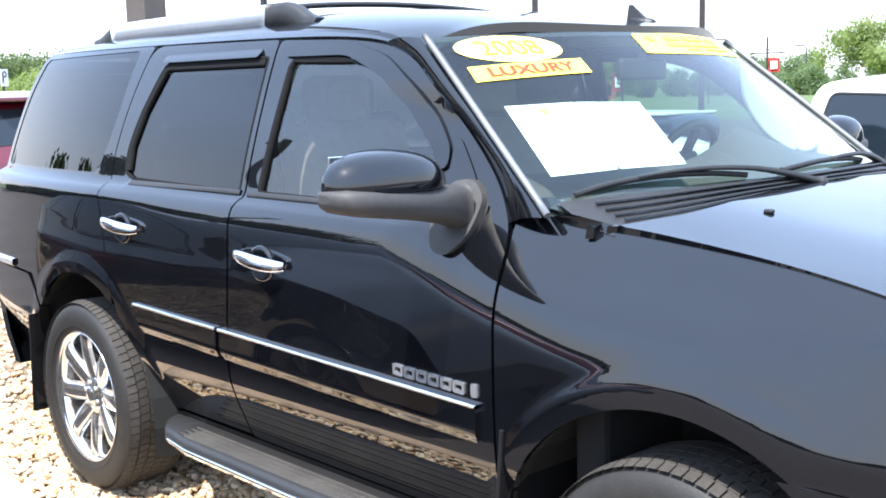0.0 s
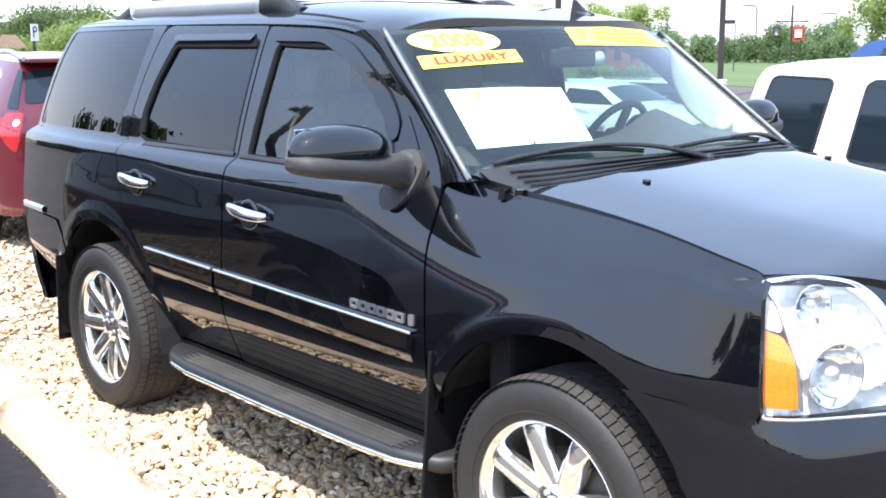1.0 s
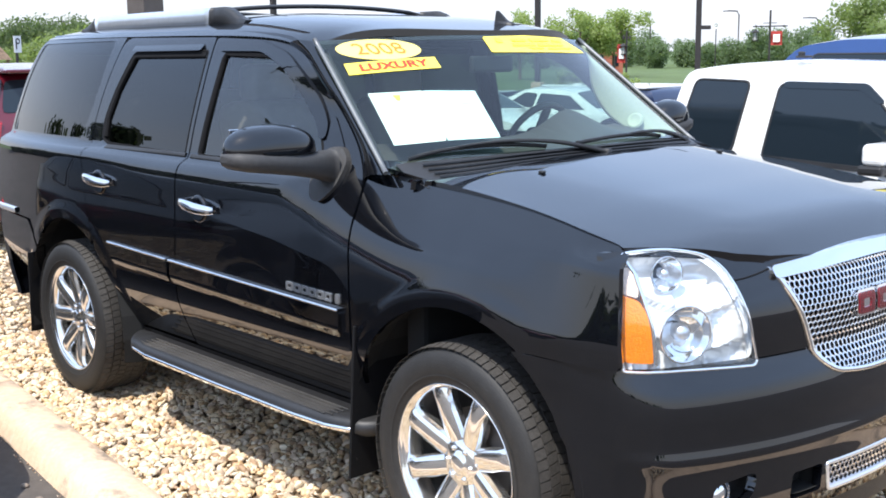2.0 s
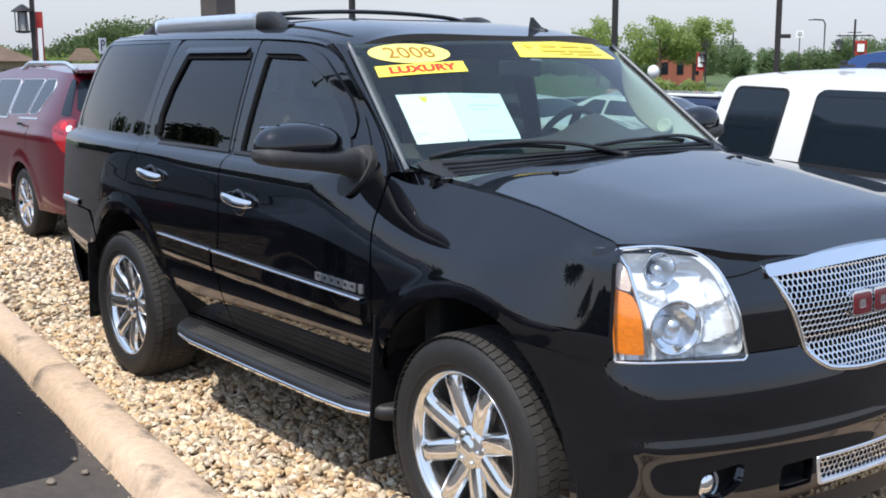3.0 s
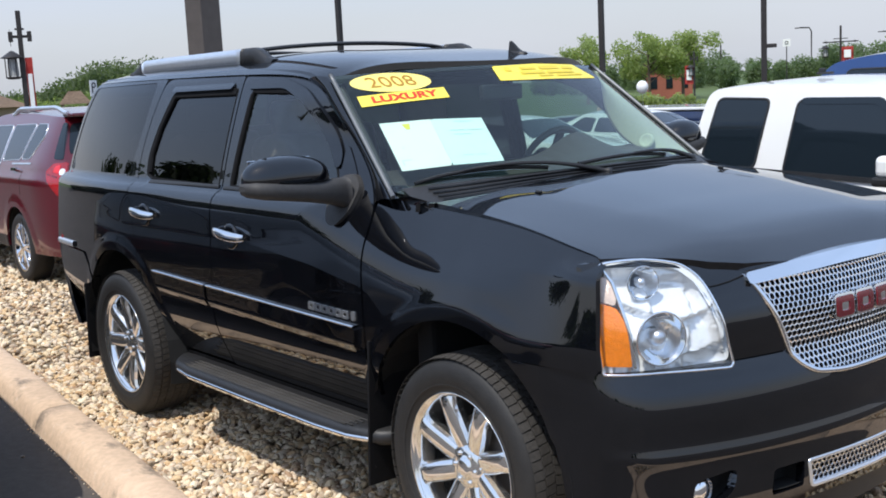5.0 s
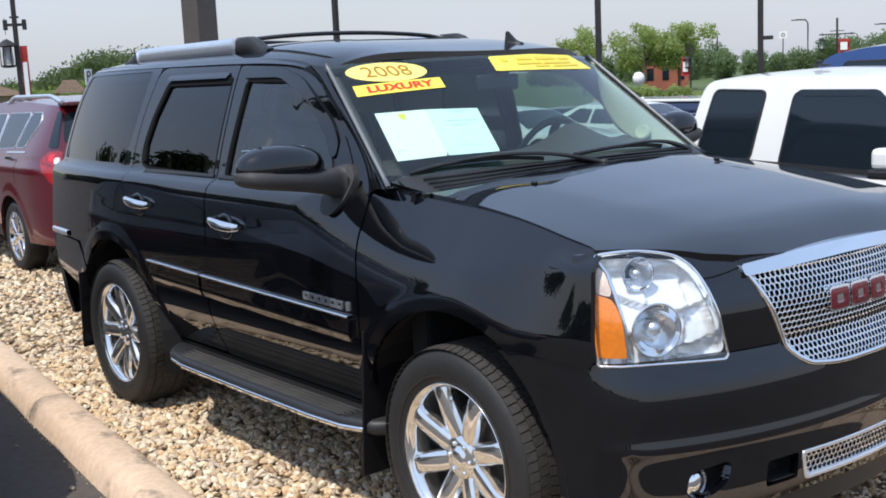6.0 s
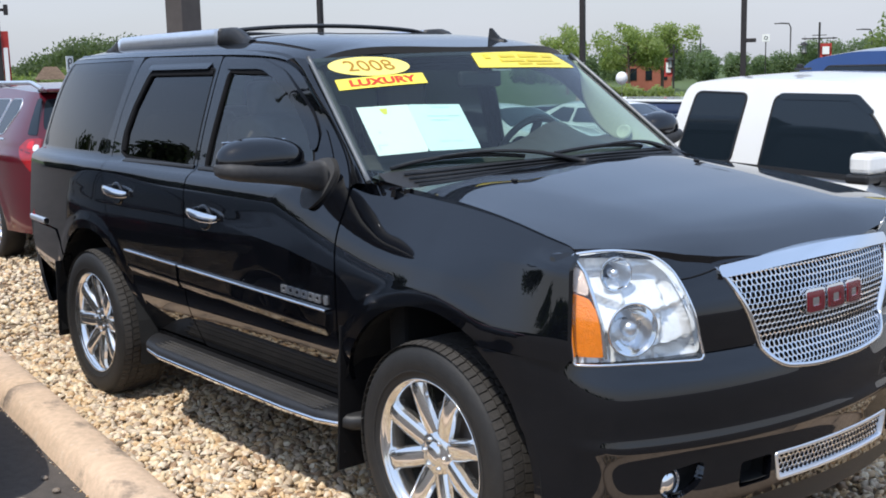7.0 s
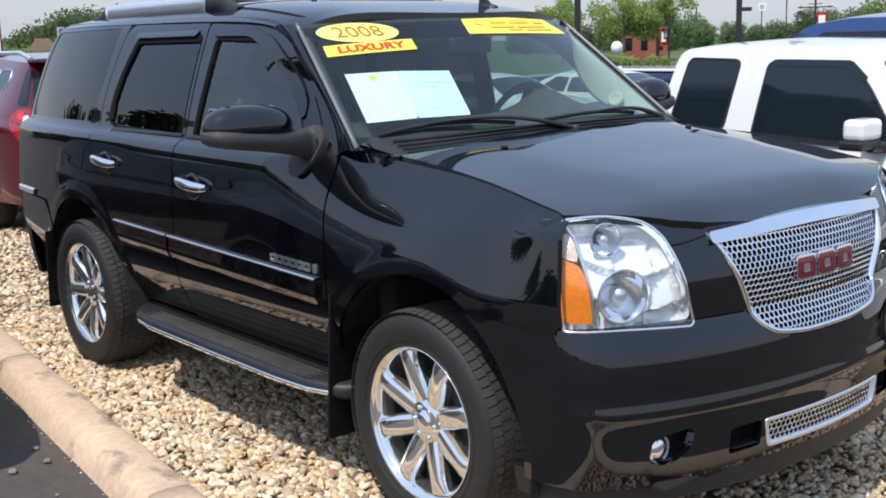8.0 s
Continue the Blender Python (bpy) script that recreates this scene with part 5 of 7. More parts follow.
for x, y, w in ((-1.52, -0.40, 0.54), (-1.52, 0.40, 0.54), (-2.45, -0.40, 0.54), (-2.45, 0.40, 0.54), (-3.2, 0.0, 1.15)):
    bm = bmesh.new()
    box(bm, (x + 0.05, y, 0.90), (0.56, w, 0.18), 0.06, seg=3)
    box(bm, (0, 0, 0), (0.16, w, 0.66), 0.06, Matrix.Translation((x - 0.27, y, 1.22)) @ Euler((0, radians(-14), 0)).to_matrix().to_4x4(), seg=3)
    box(bm, (x - 0.37, y, 1.62), (0.10, min(w, 0.28), 0.18), 0.04, seg=3)
    part("seat", bm, LEATHER_TAN if x > -2 else LEATHER, suv, smooth=True)


# wheels: eight-spoke chrome rims, all-terrain tyres
def build_wheel(rim_mat):
    hub = thing("wheel", "chrome eight-spoke wheel with all-terrain tyre", "wheel")
    R, W = 0.407, 0.137
    tyre = part("tyre", lathe([(0.262, -W + 0.035), (0.275, -W + 0.016), (0.295, -W + 0.006), (0.33, -W - 0.003), (0.365, -W + 0.002), (0.384, -W + 0.014), (R - 0.012, -W + 0.028), (R - 0.008, -0.05), (R - 0.007, 0.0), (R - 0.008, 0.05), (R - 0.012, W - 0.028), (0.384, W - 0.014), (0.33, W), (0.28, W - 0.02), (0.262, W - 0.04)], 72), RUBBER, hub)
    bm = bmesh.new()
    for k in range(76):
        for row, (y, wy, la, sh) in enumerate(((-0.108, 0.040, 0.0295, 0.0), (-0.064, 0.041, 0.0305, 0.35), (-0.021, 0.040, 0.0305, 0.0), (0.021, 0.040, 0.0305, 0.4), (0.064, 0.041, 0.0305, 0.1), (0.108, 0.040, 0.0295, 0.5))):
            a = 2 * math.pi * (k + sh) / 76
            e = 0.009 if row in (0, 5) else 0.0
            twist = (0.25, 0.5, -0.45, 0.5, -0.45, -0.25)[row]
            ca, sa = math.cos(a), math.sin(a)
            lo, hi = [], []
            for du, dy in ((-1, -1), (1, -1), (1, 1), (-1, 1)):
                t = du * la / 2 * 1.0 + dy * wy / 2 * twist * 0.35
                yy = y + dy * wy / 2
                for lst, rad, sq in ((lo, R - 0.009 - (e if dy * (1 if row else -1) > 0 and row in (0, 5) else 0) * 0, 1.0), (hi, R - 0.001 - (e if (row == 0 and dy < 0) or (row == 5 and dy > 0) else 0), 0.95)):
                    lst.append(bm.verts.new((ca * rad - sa * t * sq, y + (yy - y) * sq, sa * rad + ca * t * sq)))
            bm.faces.new(hi)
            for j in range(4):
                bm.faces.new((lo[j], lo[(j + 1) % 4], hi[(j + 1) % 4], hi[j]))
    part("tread", bm, TREAD, tyre)
    # raised bands on the sidewall
    part("sidewall_band", lathe([(0.300, -W + 0.003), (0.302, -W + 0.0005), (0.306, -W + 0.0005), (0.308, -W + 0.001)], 64), RUBBER, tyre)
    rim = part("rim", lathe([(0.266, -0.118), (0.272, -0.126), (0.276, -0.128), (0.277, -0.122), (0.266, -0.114), (0.258, -0.105), (0.252, -0.085), (0.246, -0.04), (0.240, 0.08), (0.262, 0.10)], 64), rim_mat, hub)
    for k in range(8):
        a = 2 * math.pi * (k + 0.5) / 8
        rows = []
        for t in (0.0, 0.15, 0.35, 0.55, 0.75, 0.9, 1.0):
            r = 0.055 + 0.203 * t
            half = 0.037 + 0.006 * math.sin(math.pi * min(1, t * 1.1)) + (0.012 * sm(0.8, 1, t)) - 0.002 * t
            face = -0.083 - 0.028 * math.sin(math.pi * 0.5 * t) - (0.004 if t < 1 else -0.002)
            rows.append([(r, -half, face + 0.022), (r, -half * 0.85, face + 0.007), (r, -half * 0.4, face), (r, half * 0.4, face), (r, half * 0.85, face + 0.007), (r, half, face + 0.022), (r, half * 0.9, face + 0.05), (r, -half * 0.9, face + 0.05)])
        bm = bmesh.new()
        ca, sa = math.cos(a), math.sin(a)
        vr = [[bm.verts.new((ca * r - sa * w, y, sa * r + ca * w)) for r, w, y in row] for row in rows]
        for r0, r1 in zip(vr, vr[1:]):
            for j in range(8):
                bm.faces.new((r0[j], r1[j], r1[(j + 1) % 8], r0[(j + 1) % 8])).smooth = j in (1, 2, 3)
        part("spoke", bm, rim_mat, rim)
    part("hub_cap", lathe([(0.0, -0.108), (0.024, -0.108), (0.033, -0.105), (0.037, -0.099), (0.050, -0.096), (0.078, -0.090), (0.088, -0.078), (0.088, -0.03)], 40), rim_mat, rim)
    for k in range(6):
        a = 2 * math.pi * k / 6
        part("wheel_nut", lathe([(0.0, -0.104), (0.007, -0.103), (0.009, -0.096), (0.009, -0.08)], 10, centre=(0.055 * math.cos(a), 0, 0.055 * math.sin(a))), rim_mat, rim)
    part("brake_disc", lathe([(0.0, -0.02), (0.17, -0.02), (0.172, 0.0), (0.0, 0.01)], 40), POLE_BIG, hub, "grey brake disc")
    # black disc painted as the shade behind the spokes
    part("shade_disc", lathe([(0.0, 0.045), (0.245, 0.045)], 32), VOID, hub)
    return hub


first = build_wheel(WHEEL_CHROME)
for x, s, turn in ((AXLE_F, -1, 4), (AXLE_R, -1, 19), (AXLE_F, 1, 10), (AXLE_R, 1, 33)):
    y = s * (0.858 if x == AXLE_F else 0.848)
    m = pose(x, y, HUB_Z, 0, turn, 0) if s < 0 else pose(x, y, HUB_Z, 0, turn, 180)
    if x == AXLE_F and s < 0:
        first.matrix_world = m
        w = first
    else:
        w = copy_thing(first, m)
    w.parent = suv

# ---- ground: asphalt to the horizon, a gravel bed edged by a kerb ----
KERB_A, KERB_DIR = Vector((-0.77, -1.415, 0)), Vector((-1.0, 0.100, 0)).normalized()
KERB_N = Vector((-0.100, -1.0, 0)).normalized()
bm = bmesh.new()
rad = [0, 4, 8, 16, 32, 64, 128, 300, 900]
ringv = []
for r in rad:
    ringv.append([bm.verts.new((r * math.cos(2 * math.pi * i / 48), r * math.sin(2 * math.pi * i / 48), -0.085)) for i in range(48 if r else 1)])
for a, b in zip(ringv, ringv[1:]):
    for i in range(48):
        bm.faces.new((a[0], b[i], b[(i + 1) % 48]) if len(a) == 1 else (a[i], b[i], b[(i + 1) % 48], a[(i + 1) % 48]))
ground = part("ground", bm, ASPHALT, None)
tagged(ground, "worn dark asphalt of the dealer lot", "ground", kind="structure")

BED_X0, BED_X1, BED_Y1 = -16.0, 1.52, 8.0
bm = bmesh.new()


def kerb_y(x):
    """y of the kerb's gravel side."""
    return -1.415 - 0.100 * (x + 0.77)


n = 120
lowv = []
for i in range(n + 1):
    x = BED_X0 + (BED_X1 - BED_X0) * i / n
    row = []
    for j in range(61):
        y = kerb_y(x) + (BED_Y1 - kerb_y(x)) * j / 60
        z = 0.012 * noise.noise((x * 1.3, y * 1.3, 0)) - 0.012
        row.append(bm.verts.new((x, y, z)))
    lowv.append(row)
for r0, r1 in zip(lowv, lowv[1:]):
    for j in range(60):
        bm.faces.new((r0[j], r1[j], r1[j + 1], r0[j + 1])).smooth = True
bed = part("gravel_bed", bm, GRAVEL_BED, None)
tagged(bed, "bed of tan and grey river gravel", "gravel", kind="structure")

# loose stones
def scatter_stones(name, count_per_m2, region, size, sub, seed, base_z=0.002):
    rng = np.random.default_rng(seed)
    shapes = []
    for k in range(14):
        cuts = [(c / np.linalg.norm(c), rng.uniform(0.42, 0.78)) for c in rng.normal(size=(7, 3))]
        b2 = bmesh.new()
        bmesh.ops.create_icosphere(b2, subdivisions=sub, radius=1.0)
        off = Vector((k * 7.3, k * 3.1, k))
        vs = []
        for v in b2.verts:
            f = 1 + 0.45 * noise.noise(v.co * 0.9 + off) + 0.22 * noise.noise(v.co * 2.2 + off)
            p = np.array(v.co) * f
            for cut, at in cuts:
                p = p - cut * max(0.0, float(p @ cut) - at) * 0.92
            vs.append(p * np.array((1.08, 0.80, 0.55)))
        b2.verts.index_update()
        fs = np.array([[v.index for v in f.verts] for f in b2.faces])
        b2.free()
        shapes.append((np.array(vs), fs))
    x0, x1, w0, w1 = region
    total = int(count_per_m2 * (x1 - x0) * (w1 - w0))
    verts, faces, base = [], [], 0
    for i in range(total):
        x = rng.uniform(x0, x1)
        y = kerb_y(x) + rng.uniform(w0, w1)
        s = size * (0.55 + 0.9 * rng.random() ** 2)
        V, F = shapes[rng.integers(14)]
        q = np.array(Euler((rng.normal(0, 0.45), rng.normal(0, 0.45), rng.uniform(0, 6.3))).to_matrix())
        P = (V * s) @ q.T + np.array((x, y, base_z + s * 0.15 * rng.random()))
        verts.append(P)
        faces.append(F + base)
        base += len(V)
    me = bpy.data.meshes.new(name)
    me.from_pydata(np.concatenate(verts).tolist(), [], np.concatenate(faces).tolist())
    me.polygons.foreach_set("use_smooth", np.ones(len(me.polygons), bool))
    me.materials.append(STONES)
    return tagged(new(name, me), "loose rounded river stones in tan, cream and grey", "gravel", kind="stuff")


scatter_stones("gravel_stones", 1900, (-4.4, 0.9, 0.0, 1.3), 0.0245, 2, 1)
scatter_stones("gravel_stones", 600, (-4.4, 0.2, 1.3, 3.6), 0.028, 1, 2)
scatter_stones("gravel_stones", 1900, (0.2, 1.5, 1.3, 3.2), 0.023, 1, 8)
scatter_stones("gravel_stones", 1500, (0.9, 1.5, 0.0, 1.3), 0.024, 1, 6)
scatter_stones("gravel_stones", 560, (-9.0, -4.4, 0.0, 2.6), 0.031, 1, 3)
scatter_stones("gravel_stones", 160, (-13.5, -9.0, 0.0, 3.2), 0.05, 1, 4)

scatter_stones("kerb_grit", 900, (-4.0, 0.4, -0.262, -0.222), 0.0065, 1, 7, -0.082)

# kerb stones, cast in lengths with narrow joints
prof = [(0.0, -0.10), (0.0, 0.018), (0.012, 0.030), (0.05, 0.034), (0.11, 0.0345), (0.150, 0.031), (0.176, 0.021), (0.198, 0.000), (0.222, -0.045), (0.238, -0.10)]
kerb_root = thing("kerb", "tan concrete kerb beside the gravel bed", "kerb", kind="structure")
seg_len, k0 = 2.4, -2
for k in range(-1, 7):
    bm = bmesh.new()
    rows = []
    for i in range(13):
        s = seg_len * (k + i / 12) + 0.15 + (0.002 if i == 0 else -0.002 if i == 12 else 0)
        p = KERB_A + KERB_DIR * s
        row = []
        for a, z in prof:
            wob = 0.0028 * noise.noise((s * 2.0, a * 9, 3.0)) if 0 < i < 12 else 0
            row.append(bm.verts.new(p + KERB_N * (a + wob) + Vector((0, 0, z + wob * 0.7))))
        rows.append(row)
    for r0, r1 in zip(rows, rows[1:]):
        for j in range(len(prof) - 1):
            bm.faces.new((r0[j], r1[j], r1[j + 1], r0[j + 1])).smooth = True
    bm.faces.new(rows[0])
    bm.faces.new(rows[-1][::-1])
    part("kerb_stone", bm, CONCRETE, kerb_root)
# the kerb's return across the head of the bed
for k in range(4):
    bm = bmesh.new()
    rows = []
    for i in range(13):
        y = -1.88 + 2.4 * (k + i / 12) + (0.002 if i == 0 else -0.002 if i == 12 else 0)
        rows.append([bm.verts.new((1.50 + a, y, z + (0.002 * noise.noise((y * 2.0, a * 9, 7.0)) if 0 < i < 12 else 0))) for a, z in prof])
    for r0, r1 in zip(rows, rows[1:]):
        for j in range(len(prof) - 1):
            bm.faces.new((r0[j], r0[j + 1], r1[j + 1], r1[j])).smooth = True
    bm.faces.new(rows[0][::-1])
    bm.faces.new(rows[-1])
    part("kerb_stone", bm, CONCRETE, kerb_root)
# a few stones that rolled onto the asphalt
rng = random.Random(5)
for px, py, s in ((-2.05, -1.62, 0.030), (-1.85, -1.64, 0.036), (-1.83, -1.80, 0.040), (-2.9, -1.60, 0.018), (-1.45, -1.75, 0.016)):
    bm = bmesh.new()
    s *= 0.72
    blob(bm, (px, py, -0.085 + s * 0.38), (s, s * 0.7, s * 0.42), 2)
    for v in bm.verts:
        v.co += Vector((noise.noise(v.co * 40), noise.noise(v.co * 40 + Vector((9, 0, 0))), 0)) * s * 0.3
    ob = part("loose_stone", bm, PEBBLE, None, smooth=True)
    tagged(ob, "pale stone lying on the asphalt by the kerb", "stone", "loose stones")

# ---- other vehicles: a silhouette, a plan and a set of windows make the shell ----
def build_car(name, label, path, width, belt, roof_w, wheels, tyre_r, windows, screens, paint, extras=(), taper=(0.12, 0.16), category="car", rim=None, clad=None, crown=0.045, seal=None):
    """path: silhouette (x, z) from nose foot over the roof to tail foot. windows: side outlines (x, z). screens: stretches of the path's length that are glass."""
    car = thing(name, label, category)
    xs = [p[0] for p in path]
    x_max, x_min = max(xs), min(xs)
    zmax = max(p[1] for p in path)

    def half(x, z):
        w = width * (1 - 0.05 * ((belt - 0.25 - z) / 0.6) ** 2) if z < belt - 0.1 else width * (1 - 0.05 * ((-0.15) / 0.6) ** 2) - 0.04 * sm(belt - 0.1, belt, z)
        if z > belt:
            w = w + (roof_w - w) * ((z - belt) / (zmax - belt)) ** 1.15
        k = max(0.0, (x - x_max + 0.7) / 0.7)
        w -= taper[0] * k ** 2.5
        k = max(0.0, (x_min + 0.7 - x) / 0.7)
        w -= taper[1] * k ** 2.5
        for cx, cz in wheels:
            w += 0.012 * sm(tyre_r + 0.16, tyre_r + 0.13, math.hypot(x - cx, z - cz))
        return w
    sil = rounded(path, 0.09, 4)
    outline = sil[:]
    zb = path[-1][1]
    for cx, cz in sorted(wheels):
        a = math.degrees(math.asin(max(-1, min(1, (zb - cz) / (tyre_r + 0.07)))))
        outline += arc2(cx, cz, tyre_r + 0.07, 180 - a, a, 18)
    for sgn in (-1, 1):
        S = lambda u, z, s=sgn: (-s * u, s * half(-s * u, z), z)
        part("body_side", panel(S, flip(sgn, outline), res=0.04, skirt=0.02, inn=(0, -sgn, 0)), paint, car)
        for w in windows:
            win = part("side_window", panel(offset(S, 0.004), flip(sgn, rounded(w, 0.05, 4)), res=0.05, skirt=0), GLASS_CAR, car)
            part("window_seal", ring(S, dense(flip(sgn, rounded(w, 0.05, 4)), 0.05), 0.008 if seal else 0.014, 0.006), seal or PLASTIC, win)
        if clad:
            part("lower_cladding", panel(offset(S, 0.006), flip(sgn, clad), res=0.05, skirt=0.01, inn=(0, -sgn, 0)), PLASTIC, car)
        for cx, cz in wheels:
            bm = bmesh.new()
            R = tyre_r + 0.075
            rows = [[bm.verts.new((cx + r * math.cos(radians(a)), sgn * y, cz + r * math.sin(radians(a)))) for r, y in ((R, width - 0.03), (R, width - 0.4), (0.05, width - 0.42))] for a in range(-12, 193, 15)]
            for r0, r1 in zip(rows, rows[1:]):
                for j in range(2):
                    bm.faces.new((r0[j], r1[j], r1[j + 1], r0[j + 1]))
            part("wheel_housing", bm, VOID, car)
    # top skin along the silhouette
    line = [np.array(p) for p in sil]
    cum = [0.0]
    for a, b in zip(line, line[1:]):
        cum.append(cum[-1] + float(np.linalg.norm(b - a)))

    def top(u, v):
        u = min(max(u, 0.0), cum[-1])
        i = max(k for k in range(len(cum) - 1) if cum[k] <= u)
        p = line[i] + (line[i + 1] - line[i]) * ((u - cum[i]) / max(1e-9, cum[i + 1] - cum[i]))
        t = (line[min(i + 1, len(line) - 1)] - line[i])
        t = t / max(1e-9, np.linalg.norm(t))
        nrm = np.array((-t[1], t[0])) * -1
        if nrm[1] < 0 and abs(nrm[1]) > 0.3:
            nrm = -nrm
        if abs(nrm[1]) <= 0.3 and nrm[0] * (p[0] - (x_max + x_min) / 2) < 0:
            nrm = -nrm
        c = crown * (1 - v * v)
        return (p[0] + nrm[0] * c, -v * half(p[0], p[1]), p[1] + nrm[1] * c)
    part("body_top", panel(top, [(0, -1), (cum[-1], -1), (cum[-1], 1), (0, 1)], res=0.05, skirt=0), paint, car)

    def along(x, z):
        return cum[int(np.argmin([np.linalg.norm(p - np.array((x, z))) for p in line]))]
    for a, b in screens:
        u0, u1 = sorted((along(*a), along(*b)))
        sc = part("windscreen", panel(offset(top, 0.005 if normal_at(top, (u0 + u1) / 2, 0).z > 0 else -0.005), rounded([(u0 + 0.03, -0.93), (u1 - 0.03, -0.93), (u1 - 0.03, 0.93), (u0 + 0.03, 0.93)], 0.05), res=0.06, skirt=0), GLASS_CAR, car)
    for cx, cz in wheels:
        for sgn in (-1, 1):
            y = sgn * (width - 0.13)
            m = Matrix.Translation((cx, y, cz)) @ (Matrix.Identity(4) if sgn < 0 else Matrix.Rotation(math.pi, 4, "Z"))
            R = tyre_r
            bm = lathe([(R * 0.66, -0.10), (R * 0.8, -0.112), (R * 0.93, -0.108), (R, -0.085), (R, 0.09), (R * 0.9, 0.11), (R * 0.66, 0.1)], 40)
            wheel = part("wheel", bm, RUBBER, car)
            wheel.matrix_world = m
            bm = lathe([(R * 0.67, -0.102), (R * 0.70, -0.106), (R * 0.66, -0.095), (R * 0.62, -0.05), (R * 0.60, 0.05), (0.0, 0.055)], 40)
            for k in range(5):
                for d in (-0.16, 0.16):
                    a = 2 * math.pi * k / 5 + d
                    box(bm, (0, 0, 0), (R * 0.58, 0.03, R * 0.11), 0.008, Matrix.Translation((math.cos(a) * R * 0.36, -0.085, math.sin(a) * R * 0.36)) @ Euler((0, -a, 0)).to_matrix().to_4x4())
            lathe([(0.0, -0.105), (R * 0.13, -0.10), (R * 0.15, -0.08), (R * 0.15, 0)], 20, bm)
            part("rim", bm, rim or SATIN, wheel)
    bm = bmesh.new()
    box(bm, ((x_max + x_min) / 2, 0, zb + 0.12), (x_max - x_min - 0.5, width * 1.1, 0.2), 0.03)
    part("underbody", bm, VOID, car)
    for fn in extras:
        fn(car, half, top, along)
    return car


def strip_on(car, name, half, sgn, outline, mat_, lift=0.008, label=""):
    S = lambda u, z, s=sgn: (-s * u, s * half(-s * u, z), z)
    return part(name, panel(offset(S, lift), flip(sgn, outline), res=0.03, skirt=lift + 0.004, inn=(0, -sgn, 0)), mat_, car, label)


# red crossover, tail towards the black one
def red_extras(car, half, top, along):
    for sgn in (-1, 1):
        lamp = rounded([(-0.80, 1.11), (-0.90, 1.195), (-1.07, 1.205), (-1.10, 1.0), (-1.06, 0.865), (-0.97, 0.93), (-0.88, 1.03)], 0.03, 4)
        tail = strip_on(car, "tail_light", half, sgn, lamp, RED_LENS, 0.012, "red tail light")
        ring_c = [(-1.035 + 0.03 * math.cos(a), 1.115 + 0.032 * math.sin(a)) for a in np.linspace(0, 2 * math.pi, 20, endpoint=False)]
        strip_on(car, "lamp_divider", half, sgn, [(-0.83, 1.105), (-1.075, 1.055), (-1.075, 1.043), (-0.84, 1.09)], BADGE_RED, 0.016)
        strip_on(car, "brake_lens", half, sgn, rounded([(-0.93, 1.165), (-1.0, 1.185), (-1.0, 1.10), (-0.92, 1.115)], 0.02), LENS_RED, 0.016, "bright red lens")
        strip_on(car, "reverse_light", half, sgn, ring_c, LAMP_HOUSING, 0.02, "clear round lamp")
        strip_on(car, "door_handle", half, sgn, rounded([(-0.08, 1.105), (0.08, 1.105), (0.08, 1.135), (-0.08, 1.135)], 0.012), CHROME, 0.03, "chrome handle")
        strip_on(car, "door_handle", half, sgn, rounded([(1.42, 1.04), (1.60, 1.04), (1.60, 1.07), (1.42, 1.07)], 0.012), CHROME, 0.03, "chrome handle")
        for x in (-0.18, 1.05, 2.05):
            strip_on(car, "door_seam", half, sgn, [(x, 0.42), (x + 0.008, 0.42), (x + 0.008 - 0.02, 1.12), (x - 0.02, 1.12)], VOID, 0.001)
        strip_on(car, "chrome_line", half, sgn, [(-0.42, 1.180), (2.2, 1.12), (2.2, 1.136), (-0.42, 1.196)], CHROME, 0.008)
        rail_line = [(0.75 - 1.62 * i / 20, sgn * 0.60, 1.650 + 0.058 * sm(0, 0.15, i / 20) * sm(1, 0.8, i / 20)) for i in range(21)]
        part("roof_rail", sweep(rail_line, [(a * 0.020, b * 0.022) for a, b in circle(1, 8)]), SATIN, car, "silver roof rail")
        strip_on(car, "wrap_glass", half, sgn, rounded([(-0.80, 1.56), (-0.87, 1.235), (-1.0, 1.23), (-0.86, 1.565)], 0.02), GLASS_CAR, 0.006, "dark glass wrapping the tail")
    # back window, spoiler and lower bumper
    bm = bmesh.new()
    box(bm, (-0.86, 0, 1.635), (0.26, 1.20, 0.035), 0.012)
    part("spoiler", bm, RED_PAINT, car)
    bm = bmesh.new()
    box(bm, (-1.05, 0, 0.40), (0.14, 1.5, 0.20), 0.05)
    part("lower_bumper", bm, PLASTIC, car)


